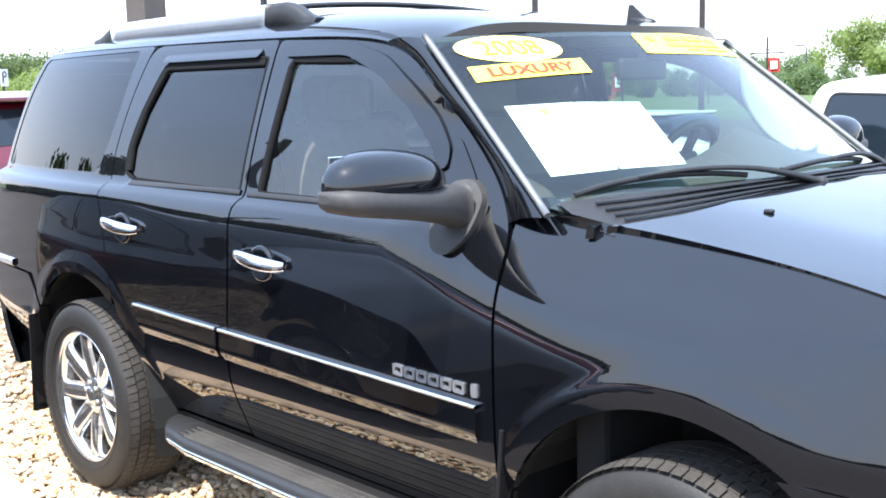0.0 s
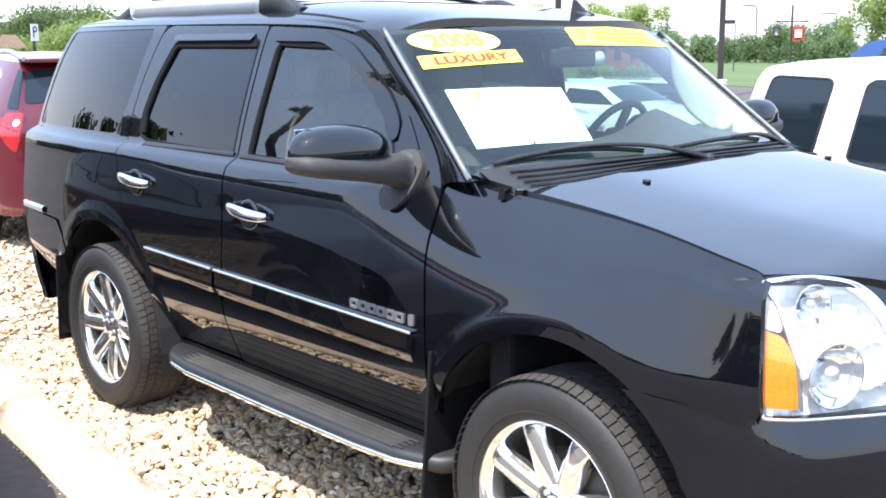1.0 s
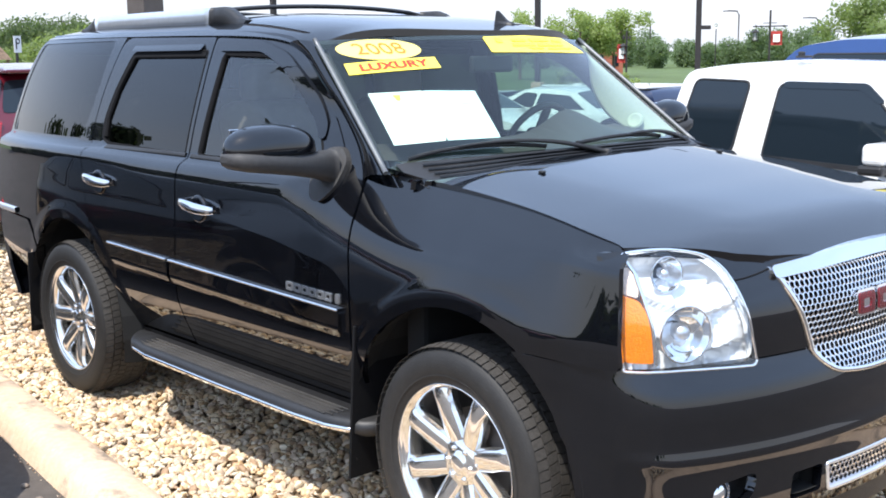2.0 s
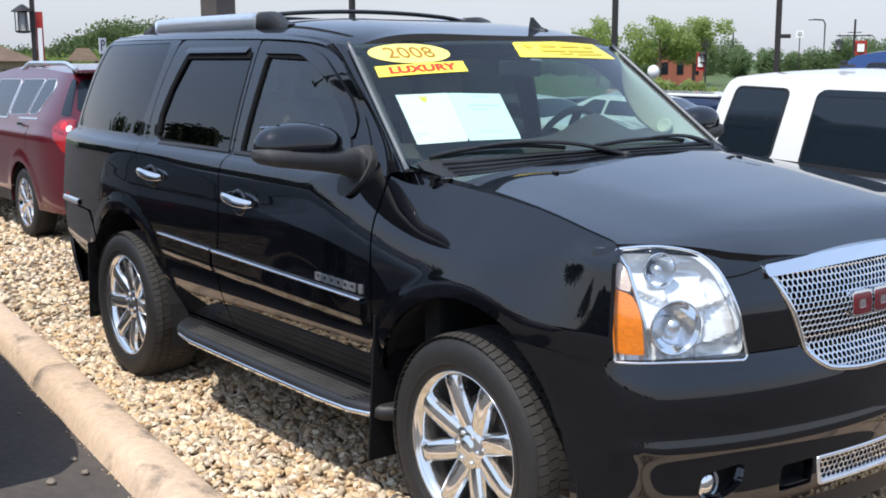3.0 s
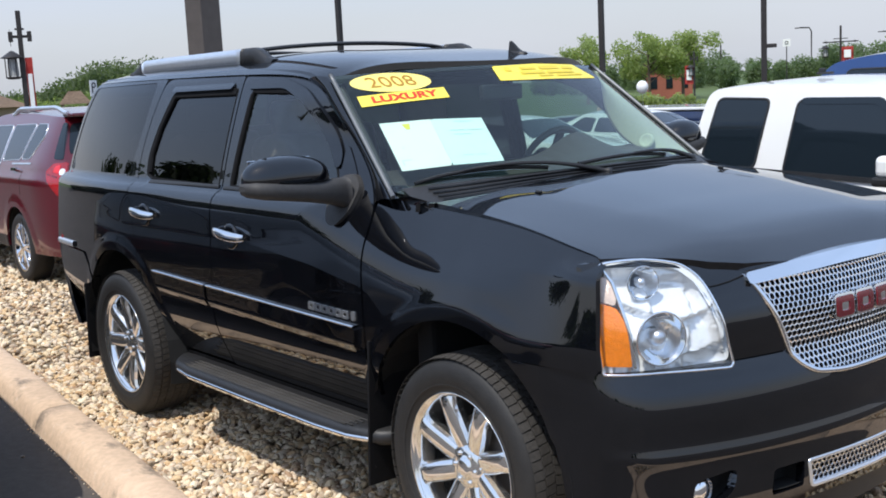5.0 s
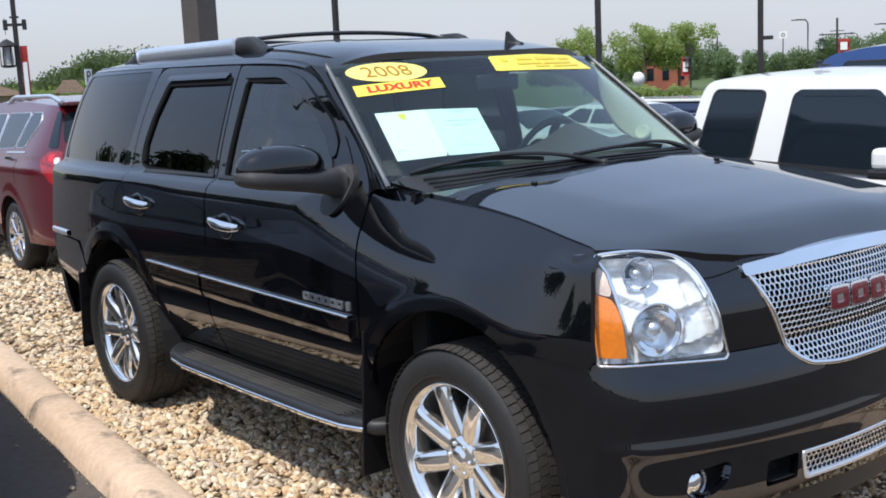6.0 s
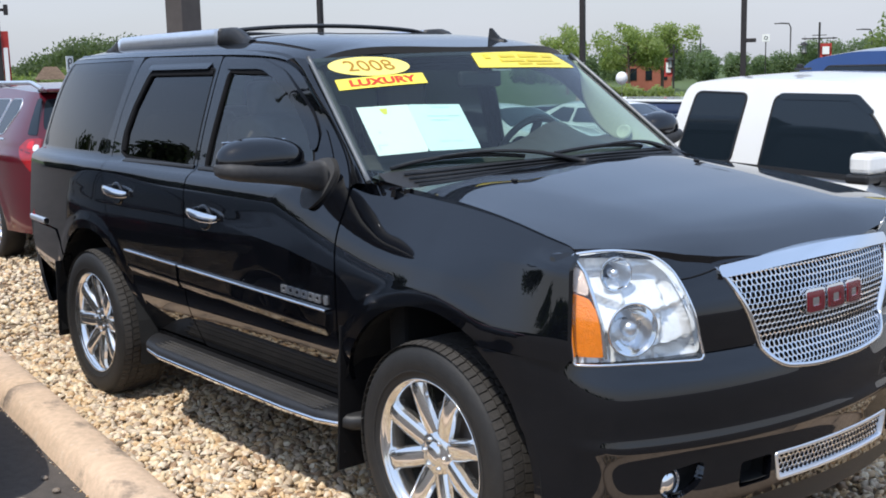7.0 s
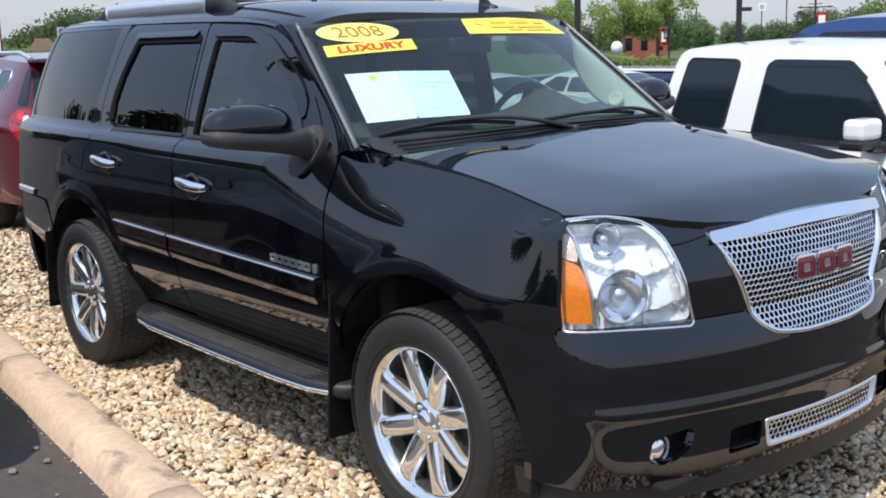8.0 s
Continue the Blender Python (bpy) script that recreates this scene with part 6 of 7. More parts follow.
red_car = build_car("crossover", "metallic red crossover with silver roof rails parked on gravel", [(3.72, 0.30), (3.82, 0.60), (3.70, 0.92), (3.30, 1.05), (2.55, 1.13), (1.65, 1.59), (1.0, 1.66), (0.1, 1.66), (-0.80, 1.615), (-1.0, 1.24), (-1.10, 1.10), (-1.12, 0.55), (-1.04, 0.32)], 0.91, 1.12, 0.60, [(0.0, 0.345), (2.857, 0.345)], 0.345,
                    [[(-0.34, 1.225), (-0.09, 1.215), (-0.20, 1.56), (-0.50, 1.56), (-0.545, 1.45)], [(-0.06, 1.214), (0.50, 1.19), (0.51, 1.55), (-0.17, 1.56)], [(0.54, 1.16), (1.45, 1.14), (1.30, 1.54), (0.56, 1.55)], [(1.52, 1.14), (2.28, 1.12), (1.72, 1.50), (1.40, 1.54)]],
                    [((2.55, 1.13), (1.65, 1.59)), ((-0.82, 1.58), (-1.0, 1.24))], RED_PAINT, (red_extras,), clad=[(0.42, 0.32), (2.44, 0.32), (2.44, 0.42), (0.42, 0.44)], rim=CHROME, seal=SATIN)
red_car.matrix_world = pose(-8.29, 1.09, 0, 0, 0, 179)
tagged(red_car, group="red crossovers")
red_two = copy_thing(red_car, pose(-8.6, -8.2, -0.085, 0, 0, 20))
tagged(red_two, "metallic red crossover parked across the drive")
# black saloon beside the kerb, known by its shade on the asphalt and its dark mirror image
dark_car = build_car("sedan", "black saloon parked on asphalt along the kerb", [(0.0, 0.30), (0.05, 0.55), (-0.08, 0.78), (-0.55, 0.88), (-1.25, 0.96), (-2.0, 1.38), (-2.6, 1.44), (-3.4, 1.43), (-4.1, 1.08), (-4.55, 1.04), (-4.62, 0.6), (-4.55, 0.32)], 0.90, 0.98, 0.66, [(-0.75, 0.32), (-3.5, 0.32)], 0.32,
                     [[(-3.85, 1.02), (-3.05, 0.98), (-3.0, 1.34), (-3.4, 1.36)], [(-2.98, 0.98), (-1.6, 0.96), (-2.12, 1.30), (-2.94, 1.35)]], [((-1.25, 0.96), (-2.0, 1.38)), ((-3.4, 1.43), (-4.1, 1.08))], PAINT, rim=PLASTIC, taper=(0.05, 0.16))
dark_car.matrix_world = pose(-1.92, -2.87, -0.085, 0, 0, -4)


# white extended-cab pickup
def truck_extras(car, half, top, along):
    for sgn in (-1, 1):
        cap = part("door_mirror", sweep([(0.0, sgn * 0.84, 1.13), (0.0, sgn * 0.98, 1.14)], circle(0.03, 8)), PLASTIC, car)
        bm = bmesh.new()
        box(bm, (-0.03, sgn * 1.0, 1.228), (0.12, 0.20, 0.11), 0.03, seg=3)
        part("mirror_cap", bm, WHITE_PAINT, cap, "white mirror cap")
        bm = bmesh.new()
        box(bm, (-0.04, sgn * 1.0, 1.152), (0.13, 0.205, 0.05), 0.015)
        part("mirror_foot", bm, PLASTIC, cap)
        strip_on(car, "rain_deflector", half, sgn, rounded([(-0.72, 1.572), (-0.24, 1.565), (-0.13, 1.47), (-0.16, 1.455), (-0.27, 1.530), (-0.72, 1.535)], 0.02), GLASS_CAR, 0.008, "smoked rain deflector")
        for x in (-0.86, -1.02):
            strip_on(car, "door_seam", half, sgn, [(x, 0.5), (x + 0.008, 0.5), (x + 0.05, 1.10), (x + 0.042, 1.10)], VOID, 0.002)
        strip_on(car, "belt_strip", half, sgn, rounded([(-1.42, 1.165), (0.12, 1.10), (0.12, 1.125), (-1.42, 1.195)], 0.006), PLASTIC, 0.012)
        strip_on(car, "headlight", half, sgn, rounded([(1.50, 0.80), (1.74, 0.80), (1.72, 0.95), (1.50, 0.97)], 0.03), LAMP_HOUSING, 0.006)
    bm = bmesh.new()
    box(bm, (-0.87, -0.30, 1.700), (0.09, 0.05, 0.014), 0.005)
    box(bm, (-0.89, -0.30, 1.715), (0.04, 0.02, 0.03), 0.006)
    part("roof_antenna", bm, PLASTIC, car)
    S = offset(top, 0.012)
    oval2 = [(along(-0.13, 1.585) - 0.09 + 0.055 * math.cos(a), 0.74 + 0.2 * math.sin(a)) for a in np.linspace(0, 2 * math.pi, 24, endpoint=False)]
    part("year_sticker", panel(S, oval2, res=0.03, skirt=0), YELLOW, car, "yellow oval dealer sticker")
    part("banner_sticker", panel(S, [(along(-0.13, 1.585) - 0.23, 0.50), (along(-0.13, 1.585) - 0.17, 0.50), (along(-0.13, 1.585) - 0.17, 0.92), (along(-0.13, 1.585) - 0.23, 0.92)], res=0.03, skirt=0), YELLOW, car, "yellow banner sticker")


truck = build_car("pickup_truck", "white extended-cab pickup with dark windows, parked on gravel", [(1.70, 0.42), (1.80, 0.70), (1.74, 0.98), (1.30, 1.05), (0.26, 1.105), (-0.13, 1.585), (-0.32, 1.636), (-0.95, 1.655), (-1.37, 1.634), (-1.50, 1.15), (-1.52, 1.03), (-3.38, 1.03), (-3.42, 0.5)], 0.88, 1.10, 0.735, [(0.95, 0.36), (-2.15, 0.36)], 0.36,
                  [[(-1.40, 1.185), (-0.995, 1.165), (-0.925, 1.575), (-1.30, 1.587)], [(-0.815, 1.13), (0.10, 1.13), (-0.12, 1.44), (-0.24, 1.557), (-0.752, 1.566)]],
                  [((0.26, 1.105), (-0.13, 1.585)), ((-1.36, 1.56), (-1.50, 1.15))], WHITE_PAINT, (truck_extras,), category="pickup truck", crown=0.03)
truck.matrix_world = pose(0, 2.94, 0)

# tall blue SUV beyond the pickup
blue_suv = build_car("tall_suv", "bright blue tall SUV with dark side windows, parked in the row", [(2.35, 0.40), (2.45, 0.75), (2.35, 1.08), (1.9, 1.16), (0.95, 1.24), (0.35, 1.75), (0.0, 1.805), (-1.55, 1.81), (-1.93, 1.76), (-2.12, 1.60), (-2.22, 1.10), (-2.25, 0.6), (-2.2, 0.45)], 0.98, 1.22, 0.80, [(1.55, 0.38), (-1.35, 0.38)], 0.38,
                     [[(-1.90, 1.30), (-1.05, 1.28), (-1.05, 1.71), (-1.78, 1.71)], [(-0.98, 1.28), (-0.10, 1.28), (-0.10, 1.71), (-0.98, 1.71)], [(-0.03, 1.28), (0.75, 1.28), (0.30, 1.68), (-0.03, 1.71)]],
                     [((0.95, 1.24), (0.35, 1.78)), ((-2.05, 1.70), (-2.2, 1.2))], BLUE_PAINT)
blue_suv.matrix_world = pose(-0.12, 5.38, 0)

# navy vehicle of unsettled type, made up as a low cabless body with a pale cover
def box_part(parent, name, c, size, material, bevel=0.02, label=""):
    bm = bmesh.new()
    box(bm, c, size, bevel)
    return part(name, bm, material, parent, label)


def navy_extras(c, h, t, a):
    for s in (-1, 1):
        strip_on(c, "chrome_line", h, s, [(-1.3, 0.80), (1.9, 0.77), (1.9, 0.795), (-1.3, 0.825)], CHROME, 0.01)
    box_part(c, "top_cover", (0.0, 0, 1.08), (2.9, 1.80, 0.06), WHITE_PAINT, 0.02, "pale top cover")


navy = build_car("low_navy_vehicle", "low navy blue vehicle with a pale top cover and chrome line", [(3.4, 0.35), (3.5, 0.6), (3.35, 0.9), (2.4, 0.93), (1.5, 1.02), (-1.5, 1.02), (-1.60, 0.8), (-1.55, 0.4)], 0.95, 1.0, 0.90, [(2.4, 0.34), (-0.6, 0.34)], 0.34, [], [], NAVY_PAINT, (navy_extras,))
navy.matrix_world = pose(-13.0, 16.0, -0.085, 0, 0, 180)

# saloon scaled down and set nearer, in place of full-size cars farther off
SEDAN = [(2.90, 0.26), (3.0, 0.45), (2.88, 0.60), (2.45, 0.70), (1.85, 0.77), (1.25, 1.08), (0.8, 1.135), (0.1, 1.13), (-0.5, 0.87), (-0.9, 0.83), (-0.96, 0.5), (-0.9, 0.28)]
SEDAN_WIN = [[(-0.30, 0.82), (0.38, 0.79), (0.42, 1.05), (0.1, 1.07)], [(0.44, 0.79), (1.6, 0.77), (1.18, 1.02), (0.48, 1.06)]]
small_sedan = build_car("small_sedan", "white saloon built undersized, parked in the back row", SEDAN, 0.82, 0.79, 0.60, [(0.0, 0.29), (2.2, 0.29)], 0.29, SEDAN_WIN, [((1.85, 0.77), (1.25, 1.08)), ((0.1, 1.13), (-0.5, 0.87))], WHITE_PAINT)
small_sedan.matrix_world = pose(-13.5, 10.9, -0.085, 0, 0, 4)
tagged(small_sedan, group="far coupes")
copy_thing(small_sedan, pose(-12.4, 12.9, -0.085, 0, 0, 5))

# ---- poles, signs, trees and buildings around the lot ----
def lamp_pole(x, y, h, w, yaw=0, box_at=None):
    p = thing("light_pole", "dark bronze square light pole over the lot", "light pole", "light poles", m=pose(x, y, -0.085, 0, 0, yaw))
    bm = bmesh.new()
    box(bm, (0, 0, 0.3), (w * 2.2, w * 2.2, 0.6), 0.03)
    part("footing", bm, CONCRETE, p)
    bm = bmesh.new()
    box(bm, (0, 0, h / 2), (w, w, h), 0.01)
    part("pole", bm, POLE_DARK, p)
    bm = bmesh.new()
    box(bm, (0.45, 0, h - 0.1), (0.9, 0.08, 0.08), 0.01)
    part("arm", bm, POLE_DARK, p)
    bm = bmesh.new()
    box(bm, (0.95, 0, h - 0.08), (0.6, 0.36, 0.14), 0.03)
    part("lamp_head", bm, POLE_DARK, p)
    if box_at:
        bm = bmesh.new()
        box(bm, (w * 1.3, 0, box_at), (0.34, 0.16, 0.14), 0.02)
        part("speaker_box", bm, POLE_DARK, p)
    return p


lamp_pole(-28.85, 30.5, 9.5, 0.20, 20)
lamp_pole(-20.9, 30.25, 9.5, 0.20, 35, 2.6)
lamp_pole(-36.4, 22.8, 9.5, 0.20, 10)
lamp_pole(-22.0, -13.5, 8.6, 0.22, 200)
big = thing("sign_pole", "tall brown square steel pole behind the cars", "pole", m=pose(-9.62, 3.05, -0.05, 0, 0, 12))
bm = bmesh.new()
box(bm, (0, 0, 4.5), (0.30, 0.30, 9.0), 0.012)
part("pole", bm, POLE_BIG, big)
bm = bmesh.new()
box(bm, (0, 0, 0.02), (0.5, 0.5, 0.04), 0.005)
part("base_plate", bm, POLE_BIG, big)


def lantern_post(x, y, top, yaw, bar_z, span, lantern_z, banner):
    p = thing("lantern_post", "dark street post with hanging lantern and red banner", "street lamp", "lantern posts", m=pose(x, y, -0.085, 0, 0, yaw))
    bm = bmesh.new()
    box(bm, (0, 0, top / 2), (0.10, 0.10, top), 0.01)
    part("post", bm, POLE_DARK, p)
    bm = bmesh.new()
    box(bm, (0, 0, bar_z), (span * 2, 0.06, 0.06), 0.008)
    box(bm, (0, 0, bar_z + 0.16), (span * 0.8, 0.04, 0.04), 0.006)
    part("cross_bar", bm, POLE_DARK, p)
    for e in (-1, 1):
        box_part(p, "bracket_box", (e * span * 0.8, 0, bar_z), (0.09, 0.09, 0.22 if span < 0.5 else 0.1), POLE_DARK, 0.01)
    lx = -span * 0.85
    bm = lathe([(0.0, 0.26), (0.05, 0.24), (0.22, 0.12), (0.25, 0.10), (0.16, 0.09)], 12, axis="z", centre=(lx, 0, lantern_z))
    lan = part("lantern_roof", bm, POLE_DARK, p)
    bm = bmesh.new()
    for k in range(6):
        a = 2 * math.pi * k / 6
        box(bm, (lx + 0.15 * math.cos(a), 0.15 * math.sin(a), lantern_z - 0.12), (0.022, 0.022, 0.42), 0.0)
    lathe([(0.0, -0.36), (0.13, -0.35), (0.16, -0.30), (0.0, -0.30)], 12, bm, axis="z", centre=(lx, 0, lantern_z))
    part("lantern_frame", bm, POLE_DARK, lan)
    bm = lathe([(0.10, 0.08), (0.12, -0.28)], 12, axis="z", centre=(lx, 0, lantern_z))
    part("lantern_glass", bm, LANTERN_GLASS, lan)
    bm = bmesh.new()
    box(bm, (0, 0, (bar_z + lantern_z + 0.5) / 2), (0.012, 0.012, max(0.05, bar_z - lantern_z - 0.2)), 0.0, Matrix.Translation((lx, 0, 0)))
    part("hanger", bm, POLE_DARK, lan)
    w, z0, z1, side = banner
    bm = bmesh.new()
    rows = [[bm.verts.new((side * (0.055 + w * t), 0.04 * math.sin(6 * s), z0 + (z1 - z0) * s)) for t in (0, 0.5, 1)] for s in np.linspace(0, 1, 9)]
    for r0, r1 in zip(rows, rows[1:]):
        for j in range(2):
            bm.faces.new((r0[j], r0[j + 1], r1[j + 1], r1[j]))
    bmesh.ops.solidify(bm, geom=bm.faces[:], thickness=0.01)
    ban = part("banner", bm, BANNER_RED, p, "red and white banner")
    bm = bmesh.new()
    box(bm, (side * (0.055 + w / 2), -0.05, (z0 + z1) / 2), (w * 0.6, 0.02, (z1 - z0) * 0.55), 0.0)
    part("white_field", bm, SIGN_WHITE, ban)
    return p


lantern_post(-21.8, 4.85, 3.85, 68, 3.3, 0.24, 2.75, (0.15, 1.3, 2.85, 1))
lantern_post(-28.7, 47.6, 3.75, 30, 2.95, 0.85, 2.55, (0.55, 2.0, 2.7, 1))
lantern_post(-34.6, 43.5, 2.85, 40, 2.5, 0.2, 1.95, (0.42, 1.2, 2.15, -1))

sign = thing("parking_sign", "small white parking sign with dark symbol on a post", "sign", m=pose(-24.95, 7.57, -0.085, 0, 0, 118))
box_part(sign, "post", (0, 0, 1.1), (0.05, 0.05, 2.3), POLE_DARK, 0.004)
plate = box_part(sign, "plate", (0, -0.04, 2.17), (0.26, 0.015, 0.40), SIGN_WHITE, 0.003)
bm = lathe([(0.045, -0.052), (0.045, -0.058), (0.075, -0.058), (0.075, -0.052)], 20, centre=(0, 0, 2.25))
box(bm, (-0.055, -0.055, 2.15), (0.03, 0.006, 0.2), 0)
part("dark_symbol", bm, PLASTIC, plate)
far_sign = thing("square_sign", "white square road sign on a thin far pole", "sign", m=pose(-42.0, 62.5, -0.085, 0, 0, 34))
box_part(far_sign, "post", (0, 0, 1.8), (0.07, 0.07, 3.6), POLE_DARK, 0.004)
plate = box_part(far_sign, "plate", (0, -0.05, 3.45), (0.5, 0.02, 0.5), SIGN_WHITE, 0.004)
bm = lathe([(0.08, -0.07), (0.08, -0.08), (0.12, -0.08), (0.12, -0.07)], 18, centre=(0, 0, 3.45))
part("dark_ring", bm, PLASTIC, plate)
bal = thing("balloon", "white balloon tied beside a far parked car", "balloon", m=pose(-23.5, 26.8, 0))
bm = bmesh.new()
blob(bm, (0, 0, 1.30), (0.21, 0.21, 0.23), 3)
part("skin", bm, SIGN_WHITE, bal, smooth=True)
part("string", sweep([(0, 0, 1.08), (0.03, 0, 0.5), (0, 0, -0.08)], circle(0.006, 5)), SIGN_WHITE, bal)

for x, y, h in ((-62, 96, 5.6), (-70, 92, 4.8), (-60, 108, 5.0), (-92, 39, 4.9)):
    p = thing("street_lamp", "thin far street lamp with a curved arm", "street lamp", "far street lamps", m=pose(x, y, -0.085, 0, 0, 30))
    part("pole", sweep([(0, 0, 0), (0, 0, h * 0.93), (-0.2, 0, h), (-1.1, 0, h * 1.01)], circle(0.07, 8)), POLE_DARK, p)
    box_part(p, "lamp_head", (-1.3, 0, h * 1.005), (0.6, 0.22, 0.10), POLE_DARK, 0.02)

# grass beyond the lot
bm = bmesh.new()
rows = []
for i in range(61):
    a = radians(95 + 100 * i / 60)
    rows.append([bm.verts.new((3 + r * math.cos(a), -3 + r * math.sin(a), -0.07)) for r in (52 + 3 * math.sin(i * 0.7), 70, 100, 160, 300, 800)])
for r0, r1 in zip(rows, rows[1:]):
    for j in range(5):
        bm.faces.new((r0[j], r0[j + 1], r1[j + 1], r1[j]))
tagged(part("grass_verge", bm, GRASS, None), "mown grass beyond the car lot", "grass", kind="structure")


# trees: trunk, limbs and a crown of many leaf clumps
def leaf_cloud(centres, count, leaf, seed):
    r = np.random.default_rng(seed)
    cs = np.array([c[:3] for c in centres])
    rs = np.array([c[3] for c in centres])
    idx = r.choice(len(cs), count, p=rs ** 2 / (rs ** 2).sum())
    d = r.normal(size=(count, 3))
    d /= np.linalg.norm(d, axis=1)[:, None]
    pos = cs[idx] + d * (rs[idx] * r.uniform(0.35, 1.0, count))[:, None] * np.array((1, 1, 0.85))
    a = r.normal(size=(count, 3))
    a /= np.linalg.norm(a, axis=1)[:, None]
    b = np.cross(a, d + 0.3 * r.normal(size=(count, 3)))
    b /= np.linalg.norm(b, axis=1)[:, None] + 1e-9
    s = leaf * r.uniform(0.6, 1.3, count)[:, None]
    v = np.stack([pos - a * s, pos + b * s * 0.55, pos + a * s, pos - b * s * 0.55], 1).reshape(-1, 3)
    f = np.arange(count * 4).reshape(-1, 4)
    me = bpy.data.meshes.new("crown")
    me.from_pydata(v.tolist(), [], f.tolist())
    return me


def tree(x, y, h, spread, seed, leaf_mat, leaves=2600, leaf=0.16, trunk=0.12, low=0.25, group="trees by the road", label="leafy broadleaf tree with an open crown beside the road"):
    r = random.Random(seed)
    t = thing("tree", label, "tree", group, m=pose(x, y, -0.085, 0, 0, r.uniform(0, 360)))
    bm = bmesh.new()
    lean = (r.uniform(-0.05, 0.05) * h, r.uniform(-0.05, 0.05) * h)
    sweep([(lean[0] * s * s, lean[1] * s * s, h * 0.72 * s) for s in np.linspace(0, 1, 7)], circle(trunk, 8), bm, up=(0, 1, 0.01), scale=lambda s: 1 - 0.75 * s)
    cl = []
    for k in range(11):
        s = r.uniform(low, 0.7)
        a = r.uniform(0, 6.28)
        o = Vector((lean[0] * s * s, lean[1] * s * s, h * s))
        reach = spread * (0.55 + 0.45 * r.random()) * (1.1 - 0.6 * abs(s - 0.4))
        e = o + Vector((math.cos(a) * reach, math.sin(a) * reach, h * r.uniform(0.10, 0.26)))
        mid = o.lerp(e, 0.5) + Vector((0, 0, 0.04 * h))
        sweep([o, mid, e], circle(trunk * 0.35, 5), bm, up=(0.1, 0.2, 1), scale=lambda q: 1 - 0.7 * q)
        cl.append((*e, spread * r.uniform(0.26, 0.42)))
        cl.append((*mid, spread * r.uniform(0.2, 0.34)))
    for k in range(4):
        cl.append((lean[0] + r.uniform(-0.3, 0.3) * spread, lean[1] + r.uniform(-0.3, 0.3) * spread, h * r.uniform(0.72, 0.93), spread * r.uniform(0.22, 0.36)))
    part("trunk", bm, BARK, t)
    me = leaf_cloud(cl, leaves, leaf, seed)
    me.materials.append(leaf_mat)
    crown = new("crown", me)
    crown.parent = t
    return t


tree(-49.0, 50.5, 4.7, 2.0, 11, LEAF_LIGHT, 2600, 0.11)
tree(-46.3, 53.5, 4.6, 2.3, 12, LEAF_LIGHT, 5200, 0.11)
tree(-45.4, 55.8, 4.4, 2.2, 13, LEAF_LIGHT, 5000, 0.11)
tree(-54.5, 47.0, 3.6, 1.8, 14, LEAF, 3000, 0.11)
tree(-27.5, 57.5, 4.6, 3.0, 15, LEAF, 7000, 0.12)
tree(-22.5, 60.0, 4.3, 3.0, 16, LEAF, 6500, 0.12)
tree(-27.2, 31.2, 0.95, 0.8, 17, LEAF_LIGHT, 1800, 0.08, 0.03, 0.1, "shrubs", "clipped green shrub at the edge of the lot")
tree(-26.0, 32.0, 0.9, 0.8, 18, LEAF_LIGHT, 1800, 0.08, 0.03, 0.1, "shrubs", "clipped green shrub at the edge of the lot")
# trees across the drive, mirrored in the paint and windows, with shade put into the leaf colour
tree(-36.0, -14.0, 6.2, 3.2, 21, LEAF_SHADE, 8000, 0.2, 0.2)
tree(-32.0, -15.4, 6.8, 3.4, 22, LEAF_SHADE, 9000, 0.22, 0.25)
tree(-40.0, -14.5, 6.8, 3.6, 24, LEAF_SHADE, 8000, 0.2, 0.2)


def wood(name, label, a0, a1, d0, d1, h0, h1, count, leaf, seed, leaf_mat, fall=0.0, per=170):
    """A far belt of trees: many overlapping crowns, one object."""
    r = random.Random(seed)
    cl = []
    n = int(count / per)
    for k in range(n):
        a = radians(a0 + (a1 - a0) * r.random())
        d = r.uniform(d0, d1)
        h = r.uniform(h0, h1) * (0.75 + 0.5 * (0.5 + 0.5 * math.sin(a * 37 + seed)))
        h *= 1 - fall * (math.degrees(a) - a0) / (a1 - a0)
        x, y = 2.9 + d * math.cos(a), -3.3 + d * math.sin(a)
        rad = h * r.uniform(0.28, 0.42)
        cl += [(x, y, h - rad * 0.8, rad), (x + rad * r.uniform(-0.8, 0.8), y + rad * r.uniform(-0.8, 0.8), h * 0.5, rad * 1.1), (x, y, h * 0.22, rad)]
    me = leaf_cloud(cl, count, leaf, seed)
    me.name = name
    me.materials.append(leaf_mat)
    return tagged(new(name, me), label, "trees", kind="stuff")


# belts in LEAF_HAZE carry the air's haze in their colour
wood("tree_belt", "far belt of trees on the horizon, haze put into their green", 119, 137, 110, 150, 1.5, 4.2, 90000, 0.15, 31, LEAF_HAZE, per=900)
wood("tree_belt", "far belt of dark green trees on the horizon", 153, 167, 85, 115, 3.7, 4.6, 110000, 0.15, 32, LEAF_DARK, 0.26, per=420)
wood("tree_belt", "far belt of light green trees on the horizon", 153, 167, 75, 84, 2.3, 3.2, 50000, 0.14, 33, LEAF, 0.2, per=420)
wood("tree_belt", "far belt of trees on the horizon, haze put into their green", 100, 119, 120, 150, 1.5, 3.6, 40000, 0.16, 34, LEAF_HAZE, per=900)
wood("tree_belt", "far belt of dark green trees across the road", 195, 330, 90, 130, 3.2, 4.6, 22000, 0.5, 35, LEAF_DARK)

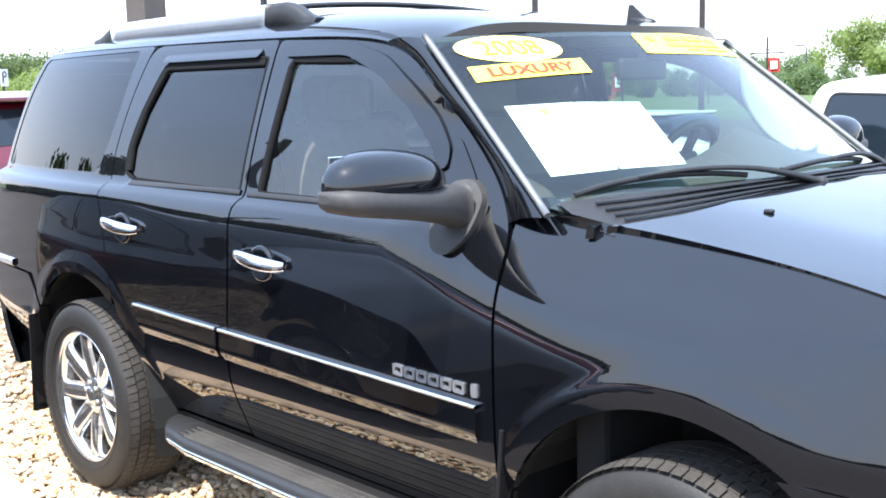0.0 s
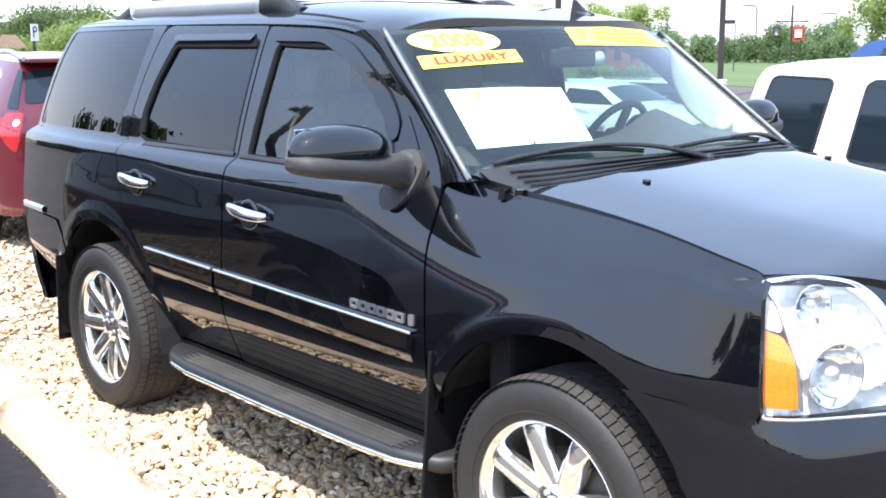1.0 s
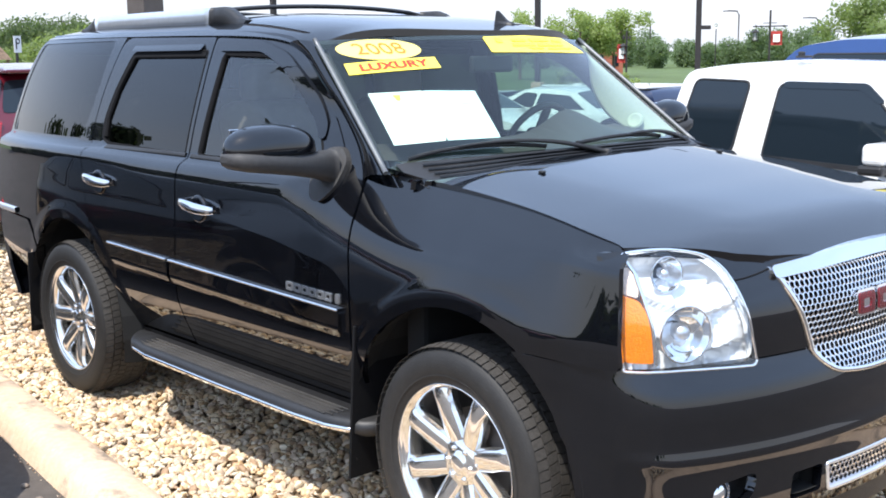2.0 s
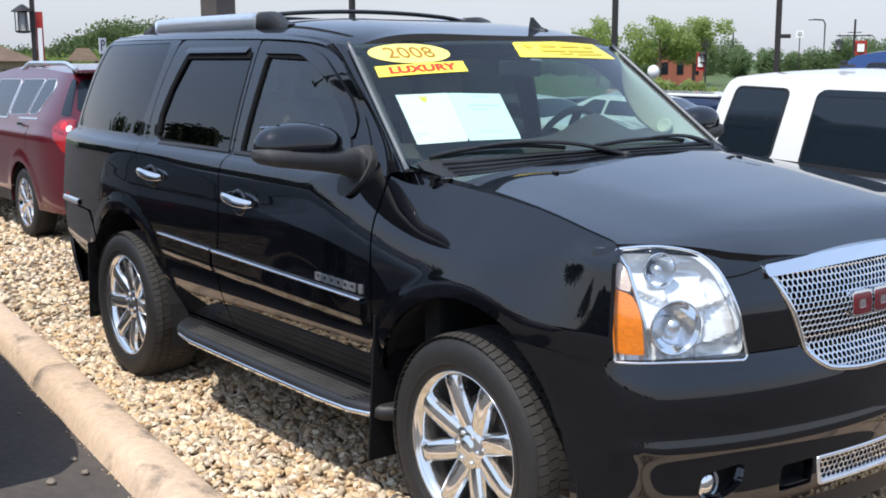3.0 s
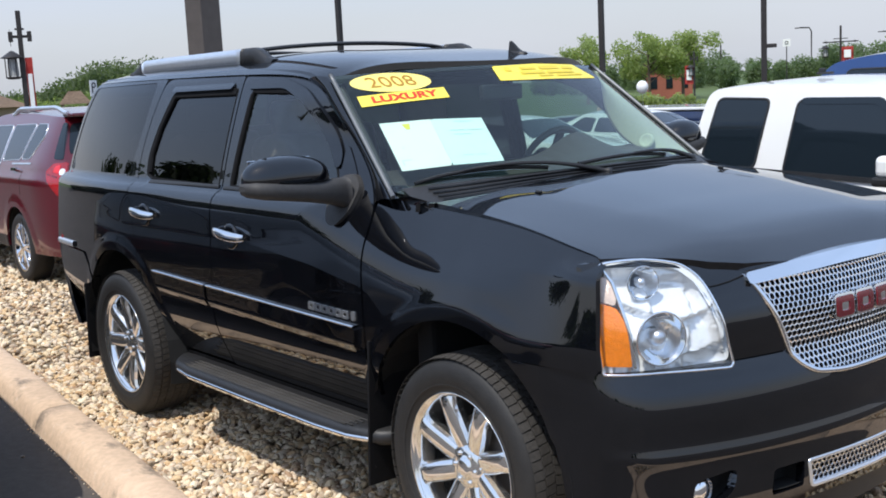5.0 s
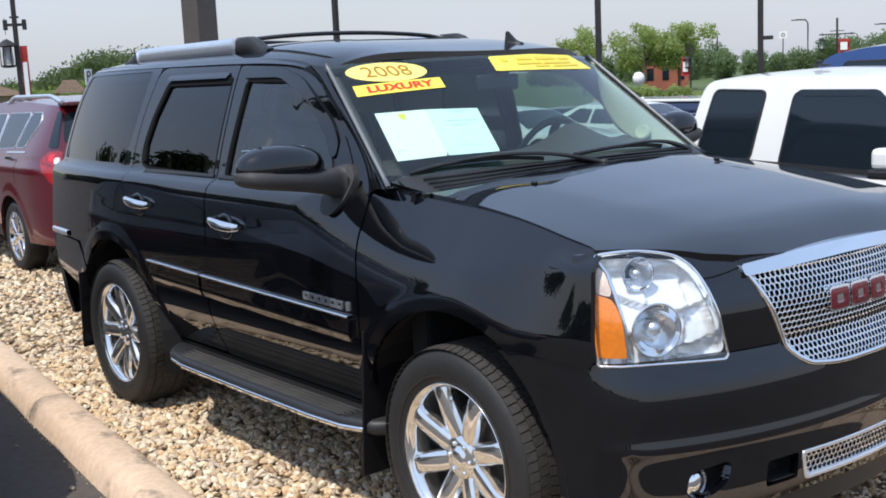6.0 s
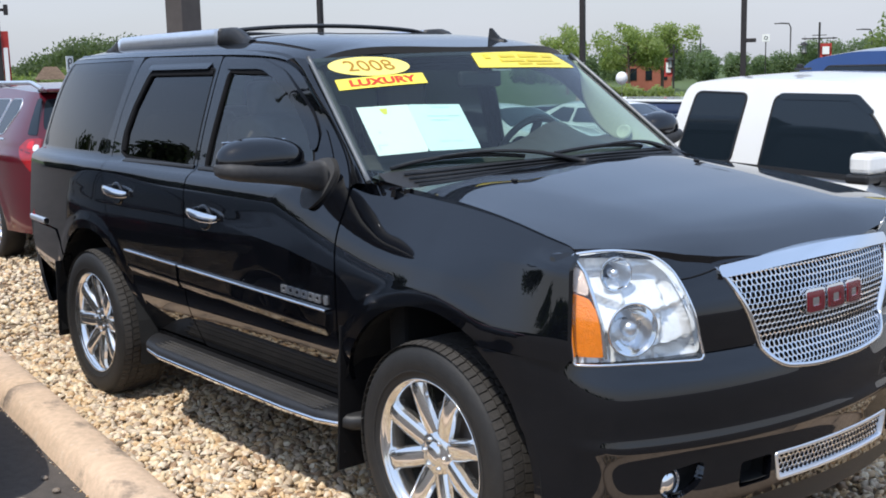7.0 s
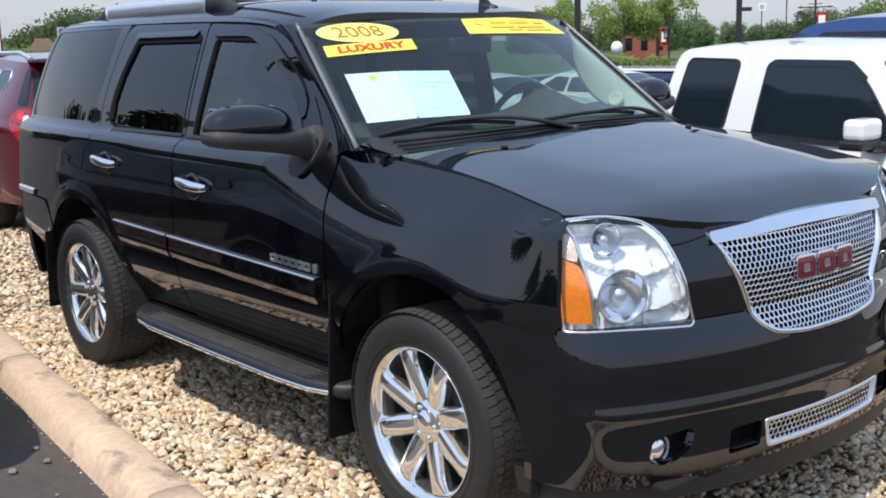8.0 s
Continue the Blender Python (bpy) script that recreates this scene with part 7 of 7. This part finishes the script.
# rows out of view for dark reflections; their shade is in the leaf colour
wood("tree_belt", "dense row of trees across the drive, green darkened as in shade", 199, 210, 40, 54, 5.0, 6.3, 42000, 0.30, 36, LEAF_SHADE)
wood("tree_belt", "dense low row of trees across the drive, green darkened as in shade", 210, 250, 40, 54, 2.7, 3.3, 60000, 0.26, 38, LEAF_SHADE)
wood("tree_belt", "uneven row of trees across the drive, green darkened as in shade", 189.5, 199.5, 40, 54, 4.3, 6.0, 36000, 0.30, 37, LEAF_SHADE, per=400)
wood("tree_belt", "low hedge across the drive, green darkened as in shade", 182, 190, 40, 50, 1.8, 2.6, 14000, 0.24, 39, LEAF_SHADE)

# shelter with a shingle roof, low house, brick building
def hut(name, label, x, y, yaw, w, d, eave, peak, wall_mat, roof_mat, open_sides):
    t = thing(name, label, "building", m=pose(x, y, -0.07, 0, 0, yaw))
    bm = bmesh.new()
    o = 0.2
    b = [bm.verts.new(p) for p in ((-w / 2 - o, -d / 2 - o, eave), (w / 2 + o, -d / 2 - o, eave), (w / 2 + o, d / 2 + o, eave), (-w / 2 - o, d / 2 + o, eave))]
    r = [bm.verts.new((-w / 4, 0, peak)), bm.verts.new((w / 4, 0, peak))]
    for f in ((b[0], b[1], r[1], r[0]), (b[1], b[2], r[1]), (b[2], b[3], r[0], r[1]), (b[3], b[0], r[0])):
        bm.faces.new(f)
    bmesh.ops.solidify(bm, geom=bm.faces[:], thickness=0.12)
    part("roof", bm, roof_mat, t)
    if open_sides:
        for sx in (-1, 1):
            for sy in (-1, 1):
                box_part(t, "post", (sx * w / 2, sy * d / 2, eave / 2), (0.14, 0.14, eave), wall_mat, 0.01)
        box_part(t, "bench", (0, d * 0.3, 0.45), (w * 0.8, 0.4, 0.08), wall_mat)
    else:
        wall = box_part(t, "wall", (0, 0, eave / 2), (w, d, eave), wall_mat, 0.01)
        for k in range(3):
            win = box_part(t, "window", (-w / 2 + w * (k + 0.5) / 3, -d / 2 - 0.01, eave * 0.55), (w / 7, 0.06, eave * 0.4), GLASS_CAR, 0.005)
    return t


hut("shelter", "open timber shelter with a brown shingle roof", -58.3, 19.55, 70, 1.35, 1.35, 1.75, 2.45, TIMBER, ROOF_BROWN, True)
hut("house", "low tan house with a brown shingle roof", -60.5, 13.9, 74, 7.0, 5.0, 1.75, 2.6, TIMBER, ROOF_BROWN, False)
hut("brick_building", "low red brick building behind young trees", -50.5, 60.5, 40, 3.2, 4.0, 2.1, 2.5, BRICK_WALL, ROOF_BROWN, False)
